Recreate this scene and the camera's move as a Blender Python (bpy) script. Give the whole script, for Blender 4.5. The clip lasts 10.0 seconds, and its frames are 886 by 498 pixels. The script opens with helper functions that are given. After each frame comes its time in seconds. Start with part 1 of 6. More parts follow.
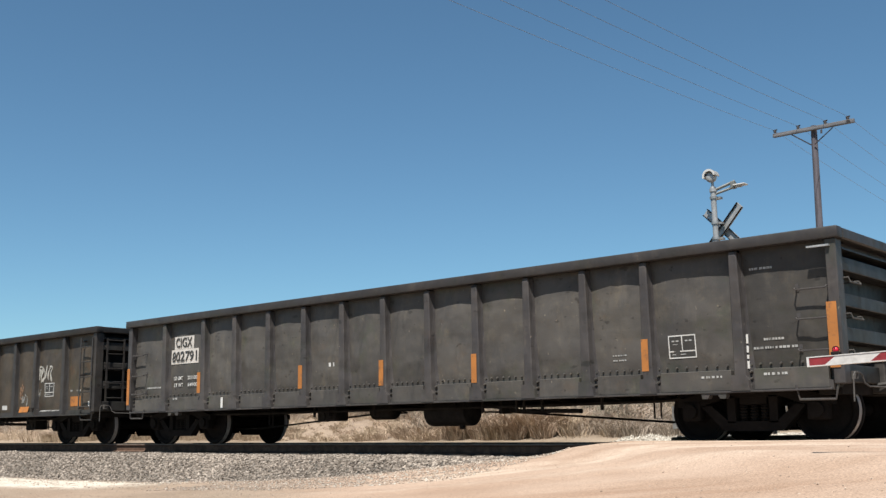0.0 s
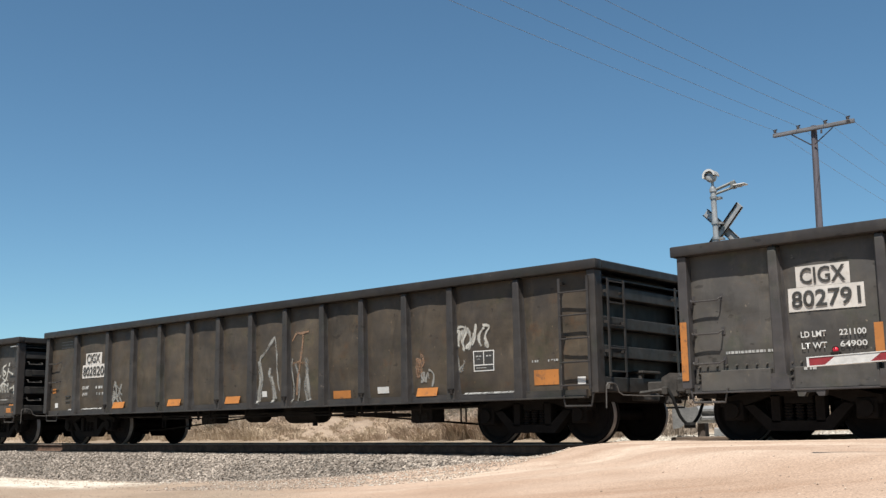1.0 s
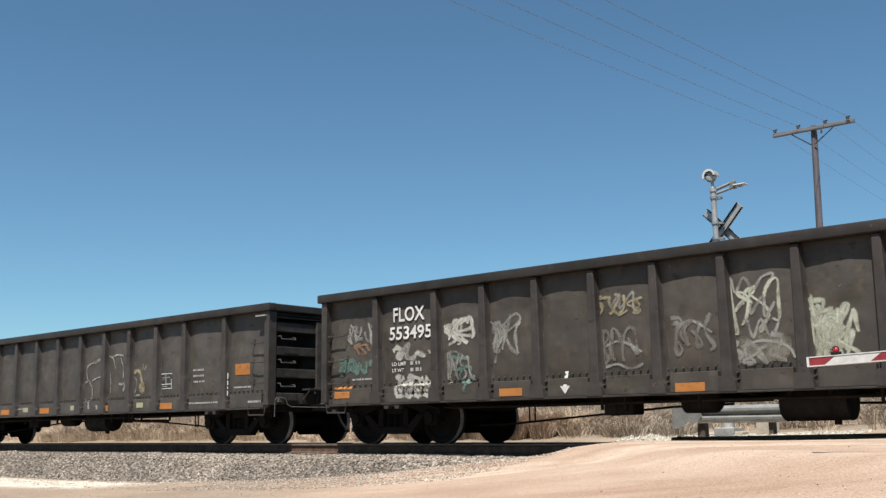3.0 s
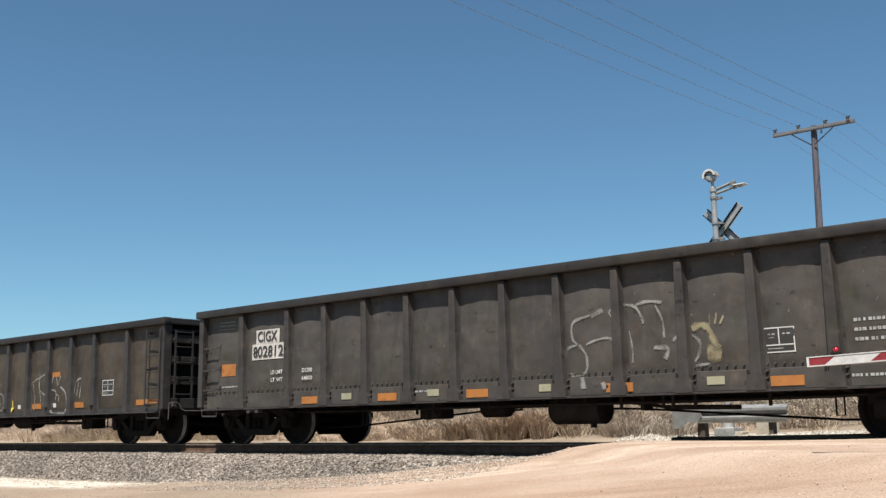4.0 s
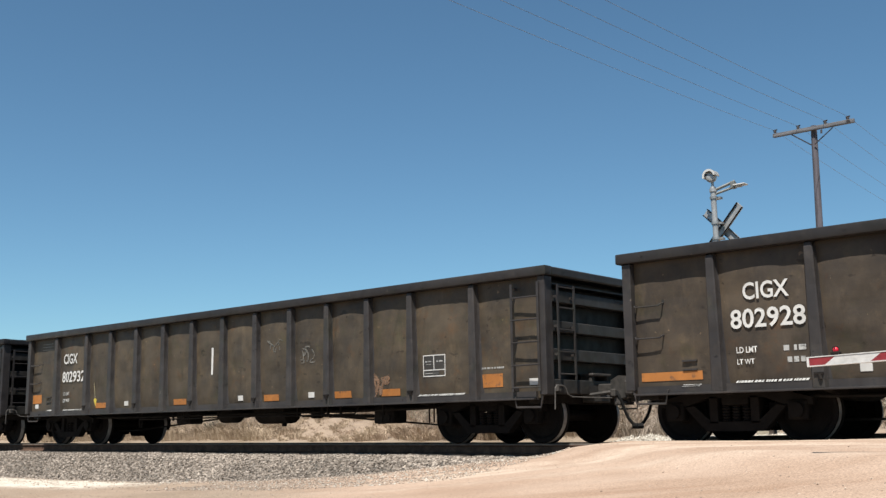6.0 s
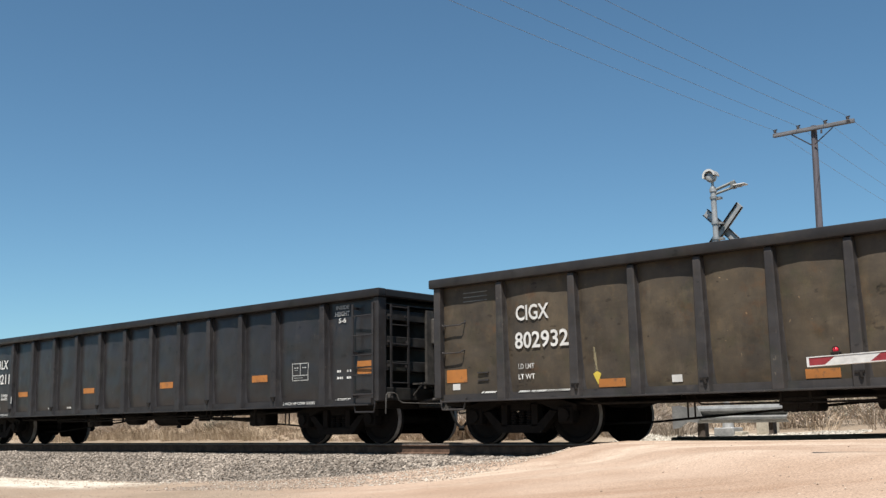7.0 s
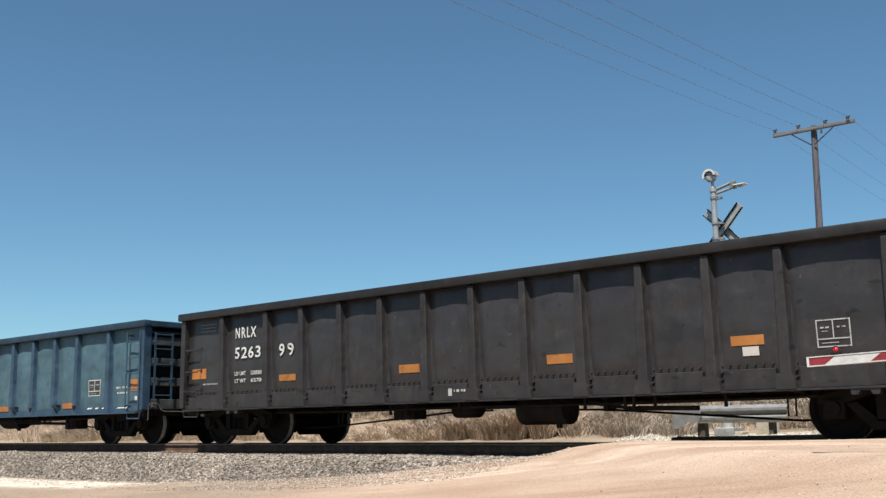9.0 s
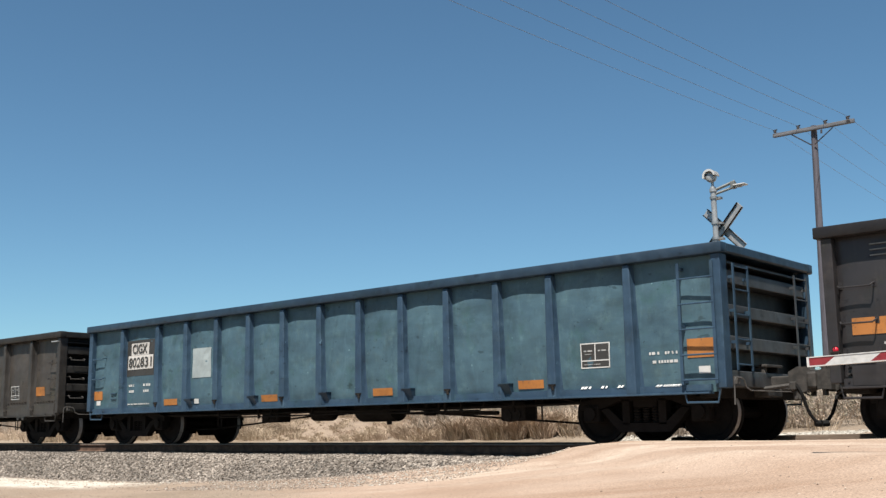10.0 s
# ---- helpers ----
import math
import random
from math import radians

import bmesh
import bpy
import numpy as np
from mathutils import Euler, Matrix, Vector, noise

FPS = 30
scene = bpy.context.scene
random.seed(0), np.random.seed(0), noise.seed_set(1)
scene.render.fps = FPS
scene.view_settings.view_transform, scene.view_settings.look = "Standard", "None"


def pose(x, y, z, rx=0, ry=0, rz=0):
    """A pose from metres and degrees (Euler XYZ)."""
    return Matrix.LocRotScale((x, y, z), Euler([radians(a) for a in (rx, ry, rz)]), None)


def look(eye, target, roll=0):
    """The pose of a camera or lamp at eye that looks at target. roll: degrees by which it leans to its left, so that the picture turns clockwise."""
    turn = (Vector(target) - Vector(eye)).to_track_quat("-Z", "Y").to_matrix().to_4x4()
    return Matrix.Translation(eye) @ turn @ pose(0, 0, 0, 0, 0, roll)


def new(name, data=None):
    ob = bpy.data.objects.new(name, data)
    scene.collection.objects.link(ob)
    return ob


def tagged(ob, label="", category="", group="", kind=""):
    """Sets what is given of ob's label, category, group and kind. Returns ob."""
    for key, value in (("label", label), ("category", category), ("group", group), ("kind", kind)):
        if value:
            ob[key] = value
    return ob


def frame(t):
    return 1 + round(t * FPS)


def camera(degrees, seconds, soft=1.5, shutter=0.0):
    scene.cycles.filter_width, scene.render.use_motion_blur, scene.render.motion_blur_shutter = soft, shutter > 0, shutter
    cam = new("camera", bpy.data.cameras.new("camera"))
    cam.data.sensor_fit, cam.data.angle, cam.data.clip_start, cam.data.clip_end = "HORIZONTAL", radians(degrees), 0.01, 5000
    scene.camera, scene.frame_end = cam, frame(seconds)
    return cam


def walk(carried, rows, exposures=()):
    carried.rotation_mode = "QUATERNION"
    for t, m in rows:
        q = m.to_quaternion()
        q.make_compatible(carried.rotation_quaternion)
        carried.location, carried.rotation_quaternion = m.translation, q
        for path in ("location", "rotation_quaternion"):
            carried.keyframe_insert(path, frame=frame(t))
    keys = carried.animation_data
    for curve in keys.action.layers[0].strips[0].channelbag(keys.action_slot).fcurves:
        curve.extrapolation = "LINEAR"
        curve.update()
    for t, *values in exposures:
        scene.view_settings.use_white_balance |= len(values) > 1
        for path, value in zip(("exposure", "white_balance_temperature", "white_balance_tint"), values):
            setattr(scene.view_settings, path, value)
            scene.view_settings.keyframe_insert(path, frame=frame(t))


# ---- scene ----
# World: rail heads at z = 0, x along the track (the way the train goes), y away from the camera.
EYE_Z = 0.229
TRACK_Y = 14.515
cam = camera(45.68, 10.0, soft=1.4)
stand = pose(0, 0, EYE_Z, 90 + 9.773, 0, 41.361) @ pose(0, 0, 0, 0, 0, -0.665)
walk(cam, [(0.0, stand), (10.0, stand)])

# ---- light ----
SUN = Vector((0.45, -1.0, 2.15)).normalized()
world = bpy.data.worlds.new("sky")
scene.world = world
world.use_nodes = True
wt = world.node_tree
sky = wt.nodes.new("ShaderNodeTexSky")
sky.sky_type = "NISHITA"
sky.sun_disc = False
sky.sun_elevation = math.asin(SUN.z)
sky.sun_rotation = math.atan2(SUN.x, SUN.y)
sky.altitude = 900
sky.air_density, sky.dust_density, sky.ozone_density = 0.9, 0.6, 4.0
wt.nodes["Background"].inputs["Strength"].default_value = 0.0715
tint = wt.nodes.new("ShaderNodeMix")
tint.data_type, tint.blend_type = "RGBA", "MULTIPLY"
tint.inputs[0].default_value = 1.0
tint.inputs[7].default_value = (0.775, 0.978, 0.925, 1)
wt.links.new(sky.outputs[0], tint.inputs[6])
wt.links.new(tint.outputs[2], wt.nodes["Background"].inputs["Color"])
sun = new("sun", bpy.data.lights.new("sun", "SUN"))
sun.data.energy, sun.data.angle, sun.data.color = 5.2, radians(0.53), (1.0, 0.95, 0.88)
sun.matrix_world = look(SUN * 60, (0, 0, 0))
scene.view_settings.exposure = 0.8


# ---- materials ----
def nodes_of(name):
    m = bpy.data.materials.new(name)
    m.use_nodes = True
    t = m.node_tree
    return m, t, t.nodes["Principled BSDF"]


def tex(t, kind, coord, scale, detail=4.0, rough=0.55, stretch=(1, 1, 1)):
    """A noise or voronoi texture on object or world coordinates, stretched."""
    mp = t.nodes.new("ShaderNodeMapping")
    mp.inputs["Scale"].default_value = stretch
    t.links.new(coord, mp.inputs[0])
    n = t.nodes.new("ShaderNodeTexNoise" if kind == "noise" else "ShaderNodeTexVoronoi")
    n.inputs["Scale"].default_value = scale
    if kind == "noise":
        n.inputs["Detail"].default_value, n.inputs["Roughness"].default_value = detail, rough
    t.links.new(mp.outputs[0], n.inputs["Vector"])
    return n.outputs[0]


def ramp(t, fac, lo, hi, c0=(0, 0, 0), c1=(1, 1, 1)):
    r = t.nodes.new("ShaderNodeValToRGB")
    e = r.color_ramp.elements
    e[0].position, e[1].position = lo, hi
    e[0].color, e[1].color = (*c0, 1), (*c1, 1)
    t.links.new(fac, r.inputs[0])
    return r.outputs[0]


def mix(t, fac, a, b, how="MIX"):
    n = t.nodes.new("ShaderNodeMix")
    n.data_type, n.blend_type = "RGBA", how
    for sock, v in ((n.inputs[0], fac), (n.inputs[6], a), (n.inputs[7], b)):
        if isinstance(v, (int, float)):
            sock.default_value = v
        elif isinstance(v, tuple):
            sock.default_value = (*v, 1)
        else:
            t.links.new(v, sock)
    return n.outputs[2]


def bump(t, p, height, strength, distance):
    b = t.nodes.new("ShaderNodeBump")
    b.inputs["Strength"].default_value, b.inputs["Distance"].default_value = strength, distance
    t.links.new(height, b.inputs["Height"])
    t.links.new(b.outputs[0], p.inputs["Normal"])


def coords(t):
    """Coordinates of the object and its random number."""
    tc = t.nodes.new("ShaderNodeTexCoord")
    oi = t.nodes.new("ShaderNodeObjectInfo")
    add = t.nodes.new("ShaderNodeVectorMath")
    add.operation = "MULTIPLY_ADD"
    t.links.new(oi.outputs["Random"], add.inputs[0])
    add.inputs[1].default_value = (37, 91, 53)
    t.links.new(tc.outputs["Object"], add.inputs[2])
    return add.outputs[0], oi


def paint_material(name, spec, gloss, light=(1.20, 1.18, 1.13), dark=(0.80, 0.81, 0.84), rusty=(1.10, 0.97, 0.87), crumple=0.04):
    """Weathered freight-car paint; its colour is the object's own colour."""
    m, t, p = nodes_of(name)
    co, oi = coords(t)
    base = oi.outputs["Color"]
    fade = ramp(t, tex(t, "noise", co, 1.3, 6, 0.66), 0.34, 0.68)
    c = mix(t, fade, mix(t, 1.0, base, dark, "MULTIPLY"), mix(t, 1.0, base, light, "MULTIPLY"))
    # rust and dust that has run down in broken streaks
    run = t.nodes.new("ShaderNodeMath")
    run.operation = "MULTIPLY"
    t.links.new(ramp(t, tex(t, "noise", co, 7.0, 6, 0.7, (1, 1, 0.14)), 0.50, 0.72), run.inputs[0])
    t.links.new(ramp(t, tex(t, "noise", co, 2.1, 4, 0.6), 0.45, 0.62), run.inputs[1])
    c = mix(t, run.outputs[0], c, mix(t, 1.0, c, (1.22, 1.16, 1.04), "MULTIPLY"))
    blotch = ramp(t, tex(t, "noise", co, 4.2, 7, 0.74), 0.54, 0.66)
    c = mix(t, blotch, c, mix(t, 1.0, c, (1.22, 1.20, 1.14), "MULTIPLY"))
    smear = ramp(t, tex(t, "noise", co, 2.6, 6, 0.7, (1, 1, 0.6)), 0.55, 0.68)
    c = mix(t, smear, c, mix(t, 1.0, c, (0.78, 0.77, 0.75), "MULTIPLY"))
    chalk = ramp(t, tex(t, "noise", co, 5.0, 5, 0.65, (1, 1, 0.22)), 0.56, 0.74)
    c = mix(t, chalk, c, mix(t, 1.0, c, (1.28, 1.27, 1.24), "MULTIPLY"))
    scuff = ramp(t, tex(t, "noise", co, 11, 4, 0.65, (0.7, 1, 0.8)), 0.68, 0.72)
    c = mix(t, scuff, c, mix(t, 0.75, c, (0.25, 0.23, 0.21), "MULTIPLY"))
    # reddish rust, and small chips down to pale primer
    rust = ramp(t, tex(t, "noise", co, 2.3, 7, 0.72), 0.57, 0.72)
    c = mix(t, rust, c, mix(t, 1.0, c, rusty, "MULTIPLY"))
    moss = ramp(t, tex(t, "noise", co, 1.7, 6, 0.7), 0.30, 0.46, (1, 1, 1), (0, 0, 0))
    c = mix(t, moss, c, mix(t, 1.0, c, (0.84, 0.93, 0.80), "MULTIPLY"))
    chip = ramp(t, tex(t, "noise", co, 13, 3, 0.6, (1, 1, 0.7)), 0.715, 0.735)
    c = mix(t, chip, c, mix(t, 1.0, c, (2.6, 2.4, 2.1), "MULTIPLY"))
    # uneven dirt in wide level bands
    band = ramp(t, tex(t, "noise", co, 1.6, 5, 0.65, (0.35, 1, 1.5)), 0.50, 0.64)
    c = mix(t, band, c, mix(t, 1.0, c, (0.84, 0.83, 0.81), "MULTIPLY"))
    scrape = ramp(t, tex(t, "noise", co, 4.5, 3, 0.5, (1.0, 1, 1.9)), 0.67, 0.71)
    c = mix(t, scrape, c, mix(t, 0.6, c, (0.38, 0.37, 0.36), "MULTIPLY"))
    t.links.new(c, p.inputs["Base Color"])
    p.inputs["Specular IOR Level"].default_value = spec
    t.links.new(ramp(t, blotch, 0, 1, (gloss,) * 3, (gloss + 0.16,) * 3), p.inputs["Roughness"])
    # crumpled plate and the grain of the paint
    bump(t, p, mix(t, 0.035, tex(t, "noise", co, 3.4, 1.2, 0.4), tex(t, "noise", co, 24, 4, 0.55)), 0.6, crumple)
    return m


def plain(name, c0, c1, scale=6.0, rough=0.7, metal=0.0, bumps=0.2, depth=0.004, stretch=(1, 1, 1), spec=0.4):
    """Two tones mixed by noise at two sizes, with a fine relief."""
    m, t, p = nodes_of(name)
    co, oi = coords(t)
    big = ramp(t, tex(t, "noise", co, scale, 5, 0.6, stretch), 0.35, 0.68)
    fine = ramp(t, tex(t, "noise", co, scale * 7, 4, 0.6, stretch), 0.3, 0.7, (0.8,) * 3, (1.1,) * 3)
    t.links.new(mix(t, 1.0, mix(t, big, c0, c1), fine, "MULTIPLY"), p.inputs["Base Color"])
    p.inputs["Roughness"].default_value, p.inputs["Metallic"].default_value = rough, metal
    p.inputs["Specular IOR Level"].default_value = spec
    if bumps:
        bump(t, p, tex(t, "noise", co, scale * 5, 5, 0.6, stretch), bumps, depth)
    return m


def worn(name, colour, under, amount=0.62):
    """Lettering and marks that have flaked away in spots."""
    m, t, p = nodes_of(name)
    co, oi = coords(t)
    flake = ramp(t, tex(t, "noise", co, 9, 6, 0.75), amount, amount + 0.13)
    tone = ramp(t, tex(t, "noise", co, 3, 4, 0.6), 0.3, 0.75, tuple(0.72 * v for v in colour), colour)
    t.links.new(mix(t, flake, tone, under), p.inputs["Base Color"])
    p.inputs["Roughness"].default_value = 0.6
    return m


def spray(name, colour, under, amount=0.62):
    """Sprayed paint: thin and speckled towards the edge of a stroke, flaked in spots."""
    m, t, p = nodes_of(name)
    co, oi = coords(t)
    at = t.nodes.new("ShaderNodeAttribute")
    at.attribute_name = "soft"
    speck = tex(t, "noise", co, 26, 4, 0.7)
    patch = ramp(t, tex(t, "noise", co, 3.5, 4, 0.6), amount - 0.08, amount + 0.12, (1, 1, 1), (0.35,) * 3)
    body = t.nodes.new("ShaderNodeMath")
    body.operation = "MULTIPLY_ADD"
    t.links.new(speck, body.inputs[0])
    body.inputs[1].default_value = 0.9
    t.links.new(at.outputs["Fac"], body.inputs[2])
    cover = mix(t, 1.0, ramp(t, body.outputs[0], 0.42, 1.05), patch, "MULTIPLY")
    tone = ramp(t, tex(t, "noise", co, 3, 4, 0.6), 0.3, 0.75, tuple(0.78 * v for v in colour), colour)
    t.links.new(mix(t, 0.15, tone, under), p.inputs["Base Color"])
    t.links.new(cover, p.inputs["Alpha"])
    p.inputs["Roughness"].default_value = 0.7
    return m


def by_island(name, c0, c1, rough=0.9, spec=0.2):
    m, t, p = nodes_of(name)
    g = t.nodes.new("ShaderNodeNewGeometry")
    tc = t.nodes.new("ShaderNodeTexCoord")
    c = ramp(t, g.outputs["Random Per Island"], 0, 1, c0, c1)
    var = ramp(t, tex(t, "noise", tc.outputs["Object"], 0.5, 4, 0.6), 0.3, 0.7, (0.72,) * 3, (1.12,) * 3)
    t.links.new(mix(t, 1.0, c, var, "MULTIPLY"), p.inputs["Base Color"])
    p.inputs["Roughness"].default_value, p.inputs["Specular IOR Level"].default_value = rough, spec
    return m


def ground_material():
    """Sandy earth; pale gravel and pink road dust where the mesh's masks say so."""
    m, t, p = nodes_of("sandy_ground")
    tc = t.nodes.new("ShaderNodeTexCoord")
    co = tc.outputs["Object"]
    big = ramp(t, tex(t, "noise", co, 0.55, 6, 0.62), 0.35, 0.68)
    sand = mix(t, big, (0.197, 0.154, 0.113), (0.294, 0.239, 0.183))
    grit = ramp(t, tex(t, "noise", co, 55, 4, 0.7), 0.35, 0.66, (0.66,) * 3, (1.14,) * 3)
    tracks = ramp(t, tex(t, "noise", co, 0.9, 6, 0.6, (0.35, 1.0, 1)), 0.38, 0.66)
    dust = mix(t, tracks, (0.300, 0.212, 0.154), (0.385, 0.290, 0.222))
    worn_line = ramp(t, tex(t, "noise", co, 1.3, 3, 0.5, (0.12, 1.6, 1)), 0.58, 0.66)
    dust = mix(t, worn_line, dust, mix(t, 0.5, dust, (0.80, 0.72, 0.66), "MULTIPLY"))
    ap = t.nodes.new("ShaderNodeAttribute")
    ap.attribute_name = "pale"
    powder = t.nodes.new("ShaderNodeMath")
    powder.operation = "MULTIPLY"
    t.links.new(ap.outputs["Fac"], powder.inputs[0])
    t.links.new(ramp(t, tex(t, "noise", co, 1.6, 6, 0.7, (0.6, 1.0, 1)), 0.36, 0.62), powder.inputs[1])
    dust = mix(t, powder.outputs[0], dust, (0.460, 0.368, 0.290))
    at = t.nodes.new("ShaderNodeAttribute")
    at.attribute_name = "road"
    c = mix(t, at.outputs["Fac"], sand, dust)
    ag = t.nodes.new("ShaderNodeAttribute")
    ag.attribute_name = "gravel"
    edge = t.nodes.new("ShaderNodeMath")
    edge.operation = "MULTIPLY"
    t.links.new(ag.outputs["Fac"], edge.inputs[0])
    t.links.new(ramp(t, tex(t, "noise", co, 2.5, 5, 0.7), 0.34, 0.5), edge.inputs[1])
    c = mix(t, edge.outputs[0], c, (0.512, 0.466, 0.395))
    t.links.new(mix(t, 1.0, c, grit, "MULTIPLY"), p.inputs["Base Color"])
    p.inputs["Roughness"].default_value, p.inputs["Specular IOR Level"].default_value = 0.95, 0.1
    bump(t, p, mix(t, 0.5, tex(t, "noise", co, 14, 6, 0.7), tex(t, "noise", co, 60, 3, 0.7)), 0.22, 0.012)
    return m


PAINT = paint_material("car_paint", 0.22, 0.46)
RUST_PAINT = paint_material("rust_streaked_car_paint", 0.22, 0.48, (1.36, 1.29, 1.14), (0.68, 0.69, 0.72), (1.24, 0.94, 0.74), 0.025)
GLOSS_PAINT = paint_material("glossy_car_paint", 0.30, 0.30, (1.15, 1.14, 1.13), (0.86, 0.86, 0.87), (1.03, 0.99, 0.96), 0.018)
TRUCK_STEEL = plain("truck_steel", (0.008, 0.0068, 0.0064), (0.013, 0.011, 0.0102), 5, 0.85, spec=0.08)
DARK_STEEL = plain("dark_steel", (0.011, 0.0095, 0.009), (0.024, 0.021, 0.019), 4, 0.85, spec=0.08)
COUPLER_STEEL = plain("coupler_steel", (0.018, 0.017, 0.015), (0.055, 0.049, 0.044), 7, 0.7)
TREAD = plain("polished_tread", (0.24, 0.22, 0.205), (0.40, 0.38, 0.36), 9, 0.6, 0.3, 0.1)
BAR_STEEL = plain("weathered_bar", (0.046, 0.043, 0.040), (0.098, 0.092, 0.086), 9, 0.6, spec=0.3)
RUBBER = plain("hose_rubber", (0.007, 0.007, 0.007), (0.013, 0.013, 0.013), 9, 0.8, spec=0.15)
RAIL_RUST = plain("rail_rust", (0.071, 0.044, 0.032), (0.134, 0.084, 0.060), 8, 0.9, spec=0.06)
RAIL_HEAD = plain("rail_head", (0.109, 0.088, 0.074), (0.176, 0.151, 0.130), 8, 0.62, 0.35, 0.1)
TIE_WOOD = plain("tie_wood", (0.037, 0.031, 0.026), (0.093, 0.081, 0.068), 4, 0.9, 0, 0.5, 0.01, (1, 0.15, 1))
WHITE_PAINT = worn("white_lettering", (0.547, 0.541, 0.519), (0.070, 0.070, 0.063), 0.66)
FADED_PAINT = worn("faded_lettering", (0.365, 0.365, 0.351), (0.063, 0.063, 0.059), 0.52)
PLATE_WHITE = worn("white_number_patch", (0.504, 0.473, 0.436), (0.180, 0.149, 0.113), 0.60)
BLACK_PAINT = worn("black_lettering", (0.032, 0.030, 0.027), (0.270, 0.252, 0.234), 0.74)
STICKER = worn("yellowed_sticker", (0.30, 0.285, 0.19), (0.09, 0.085, 0.06), 0.56)
ORANGE = worn("orange_reflector", (0.360, 0.135, 0.027), (0.108, 0.054, 0.027), 0.55)
OLD_PAINT = worn("old_paint_patch", (0.302, 0.344, 0.344), (0.160, 0.202, 0.218), 0.60)
TAG_PALE = spray("pale_spray", (0.236, 0.229, 0.210), (0.066, 0.066, 0.059), 0.52)
TAG_WHITE = spray("white_spray", (0.407, 0.393, 0.354), (0.079, 0.079, 0.072), 0.56)
TAG_OLIVE = spray("olive_white_spray", (0.361, 0.370, 0.294), (0.076, 0.080, 0.067), 0.56)
OLIVE_FILL = spray("olive_fill", (0.150, 0.136, 0.104), (0.042, 0.039, 0.034), 0.47)
TAG_FAINT = spray("faint_spray", (0.130, 0.122, 0.105), (0.059, 0.059, 0.055), 0.55)
TAG_GREEN = spray("green_spray", (0.085, 0.144, 0.121), (0.052, 0.059, 0.055), 0.54)
TAG_BLUE = spray("blue_spray", (0.079, 0.131, 0.203), (0.059, 0.059, 0.059), 0.52)
TAG_RUST = spray("rust_spray", (0.223, 0.131, 0.079), (0.072, 0.059, 0.046), 0.52)
TAG_STRAW = spray("straw_spray", (0.252, 0.214, 0.126), (0.067, 0.063, 0.050), 0.52)
YELLOW = worn("yellow_mark", (0.491, 0.380, 0.052), (0.131, 0.105, 0.039), 0.72)
GROUND = ground_material()
STONE = by_island("ballast_stone", (0.094, 0.077, 0.063), (0.340, 0.292, 0.246))
PALE_STONE = by_island("pale_stone", (0.298, 0.267, 0.223), (0.497, 0.466, 0.410))
PEBBLE = by_island("road_pebble", (0.205, 0.160, 0.124), (0.430, 0.350, 0.285))
STRAW = by_island("dry_grass", (0.244, 0.178, 0.116), (0.554, 0.449, 0.336))
STRAW_RED = by_island("rusty_grass", (0.225, 0.160, 0.116), (0.540, 0.420, 0.316))
TWIG = by_island("grey_twig", (0.195, 0.159, 0.128), (0.475, 0.405, 0.334))
SAGE = by_island("sage_leaf", (0.160, 0.144, 0.099), (0.319, 0.290, 0.214))
GALVANISED = plain("galvanised_steel", (0.261, 0.267, 0.267), (0.373, 0.373, 0.367), 5, 0.45, 0.6, 0.08)
SILVER_PAINT = plain("silver_paint", (0.286, 0.292, 0.292), (0.410, 0.410, 0.404), 5, 0.42, 0.35, 0.08)
POLE_WOOD = plain("weathered_pole_wood", (0.058, 0.053, 0.061), (0.122, 0.113, 0.130), 3, 0.9, 0, 0.5, 0.01, (6, 6, 0.25))
ARM_WOOD = plain("weathered_arm_wood", (0.070, 0.070, 0.076), (0.185, 0.185, 0.195), 3, 0.9, 0, 0.5, 0.008, (0.3, 6, 6))
BOARD_BACK = plain("board_back", (0.124, 0.130, 0.124), (0.212, 0.218, 0.205), 5, 0.6, 0.2, 0.1)
CABLE = plain("cable", (0.15, 0.17, 0.19), (0.20, 0.22, 0.24), 3, 0.6, 0, 0)
CONCRETE = plain("pale_concrete", (0.30, 0.27, 0.215), (0.42, 0.38, 0.31), 4, 0.9)
PLANK_WOOD = plain("crossing_plank_wood", (0.075, 0.054, 0.040), (0.19, 0.145, 0.11), 4, 0.9, 0, 0.4, 0.012, (0.3, 5, 5))
POST_WOOD = plain("guard_post_wood", (0.044, 0.034, 0.028), (0.093, 0.075, 0.062), 4, 0.9)
GATE_WHITE = plain("gate_white", (0.448, 0.441, 0.423), (0.510, 0.503, 0.491), 3, 0.5, 0, 0.05)
GATE_RED = plain("gate_red", (0.168, 0.015, 0.020), (0.227, 0.025, 0.030), 3, 0.5, 0, 0.05)
INSULATOR = plain("insulator_glaze", (0.025, 0.021, 0.018), (0.059, 0.050, 0.046), 3, 0.25, 0, 0)
LAMP_RED, _t, _p = nodes_of("red_lamp_glow")
_p.inputs["Base Color"].default_value = (0.36, 0.006, 0.020, 1)
_p.inputs["Emission Color"].default_value = (1.0, 0.02, 0.06, 1)
_p.inputs["Emission Strength"].default_value = 0.10


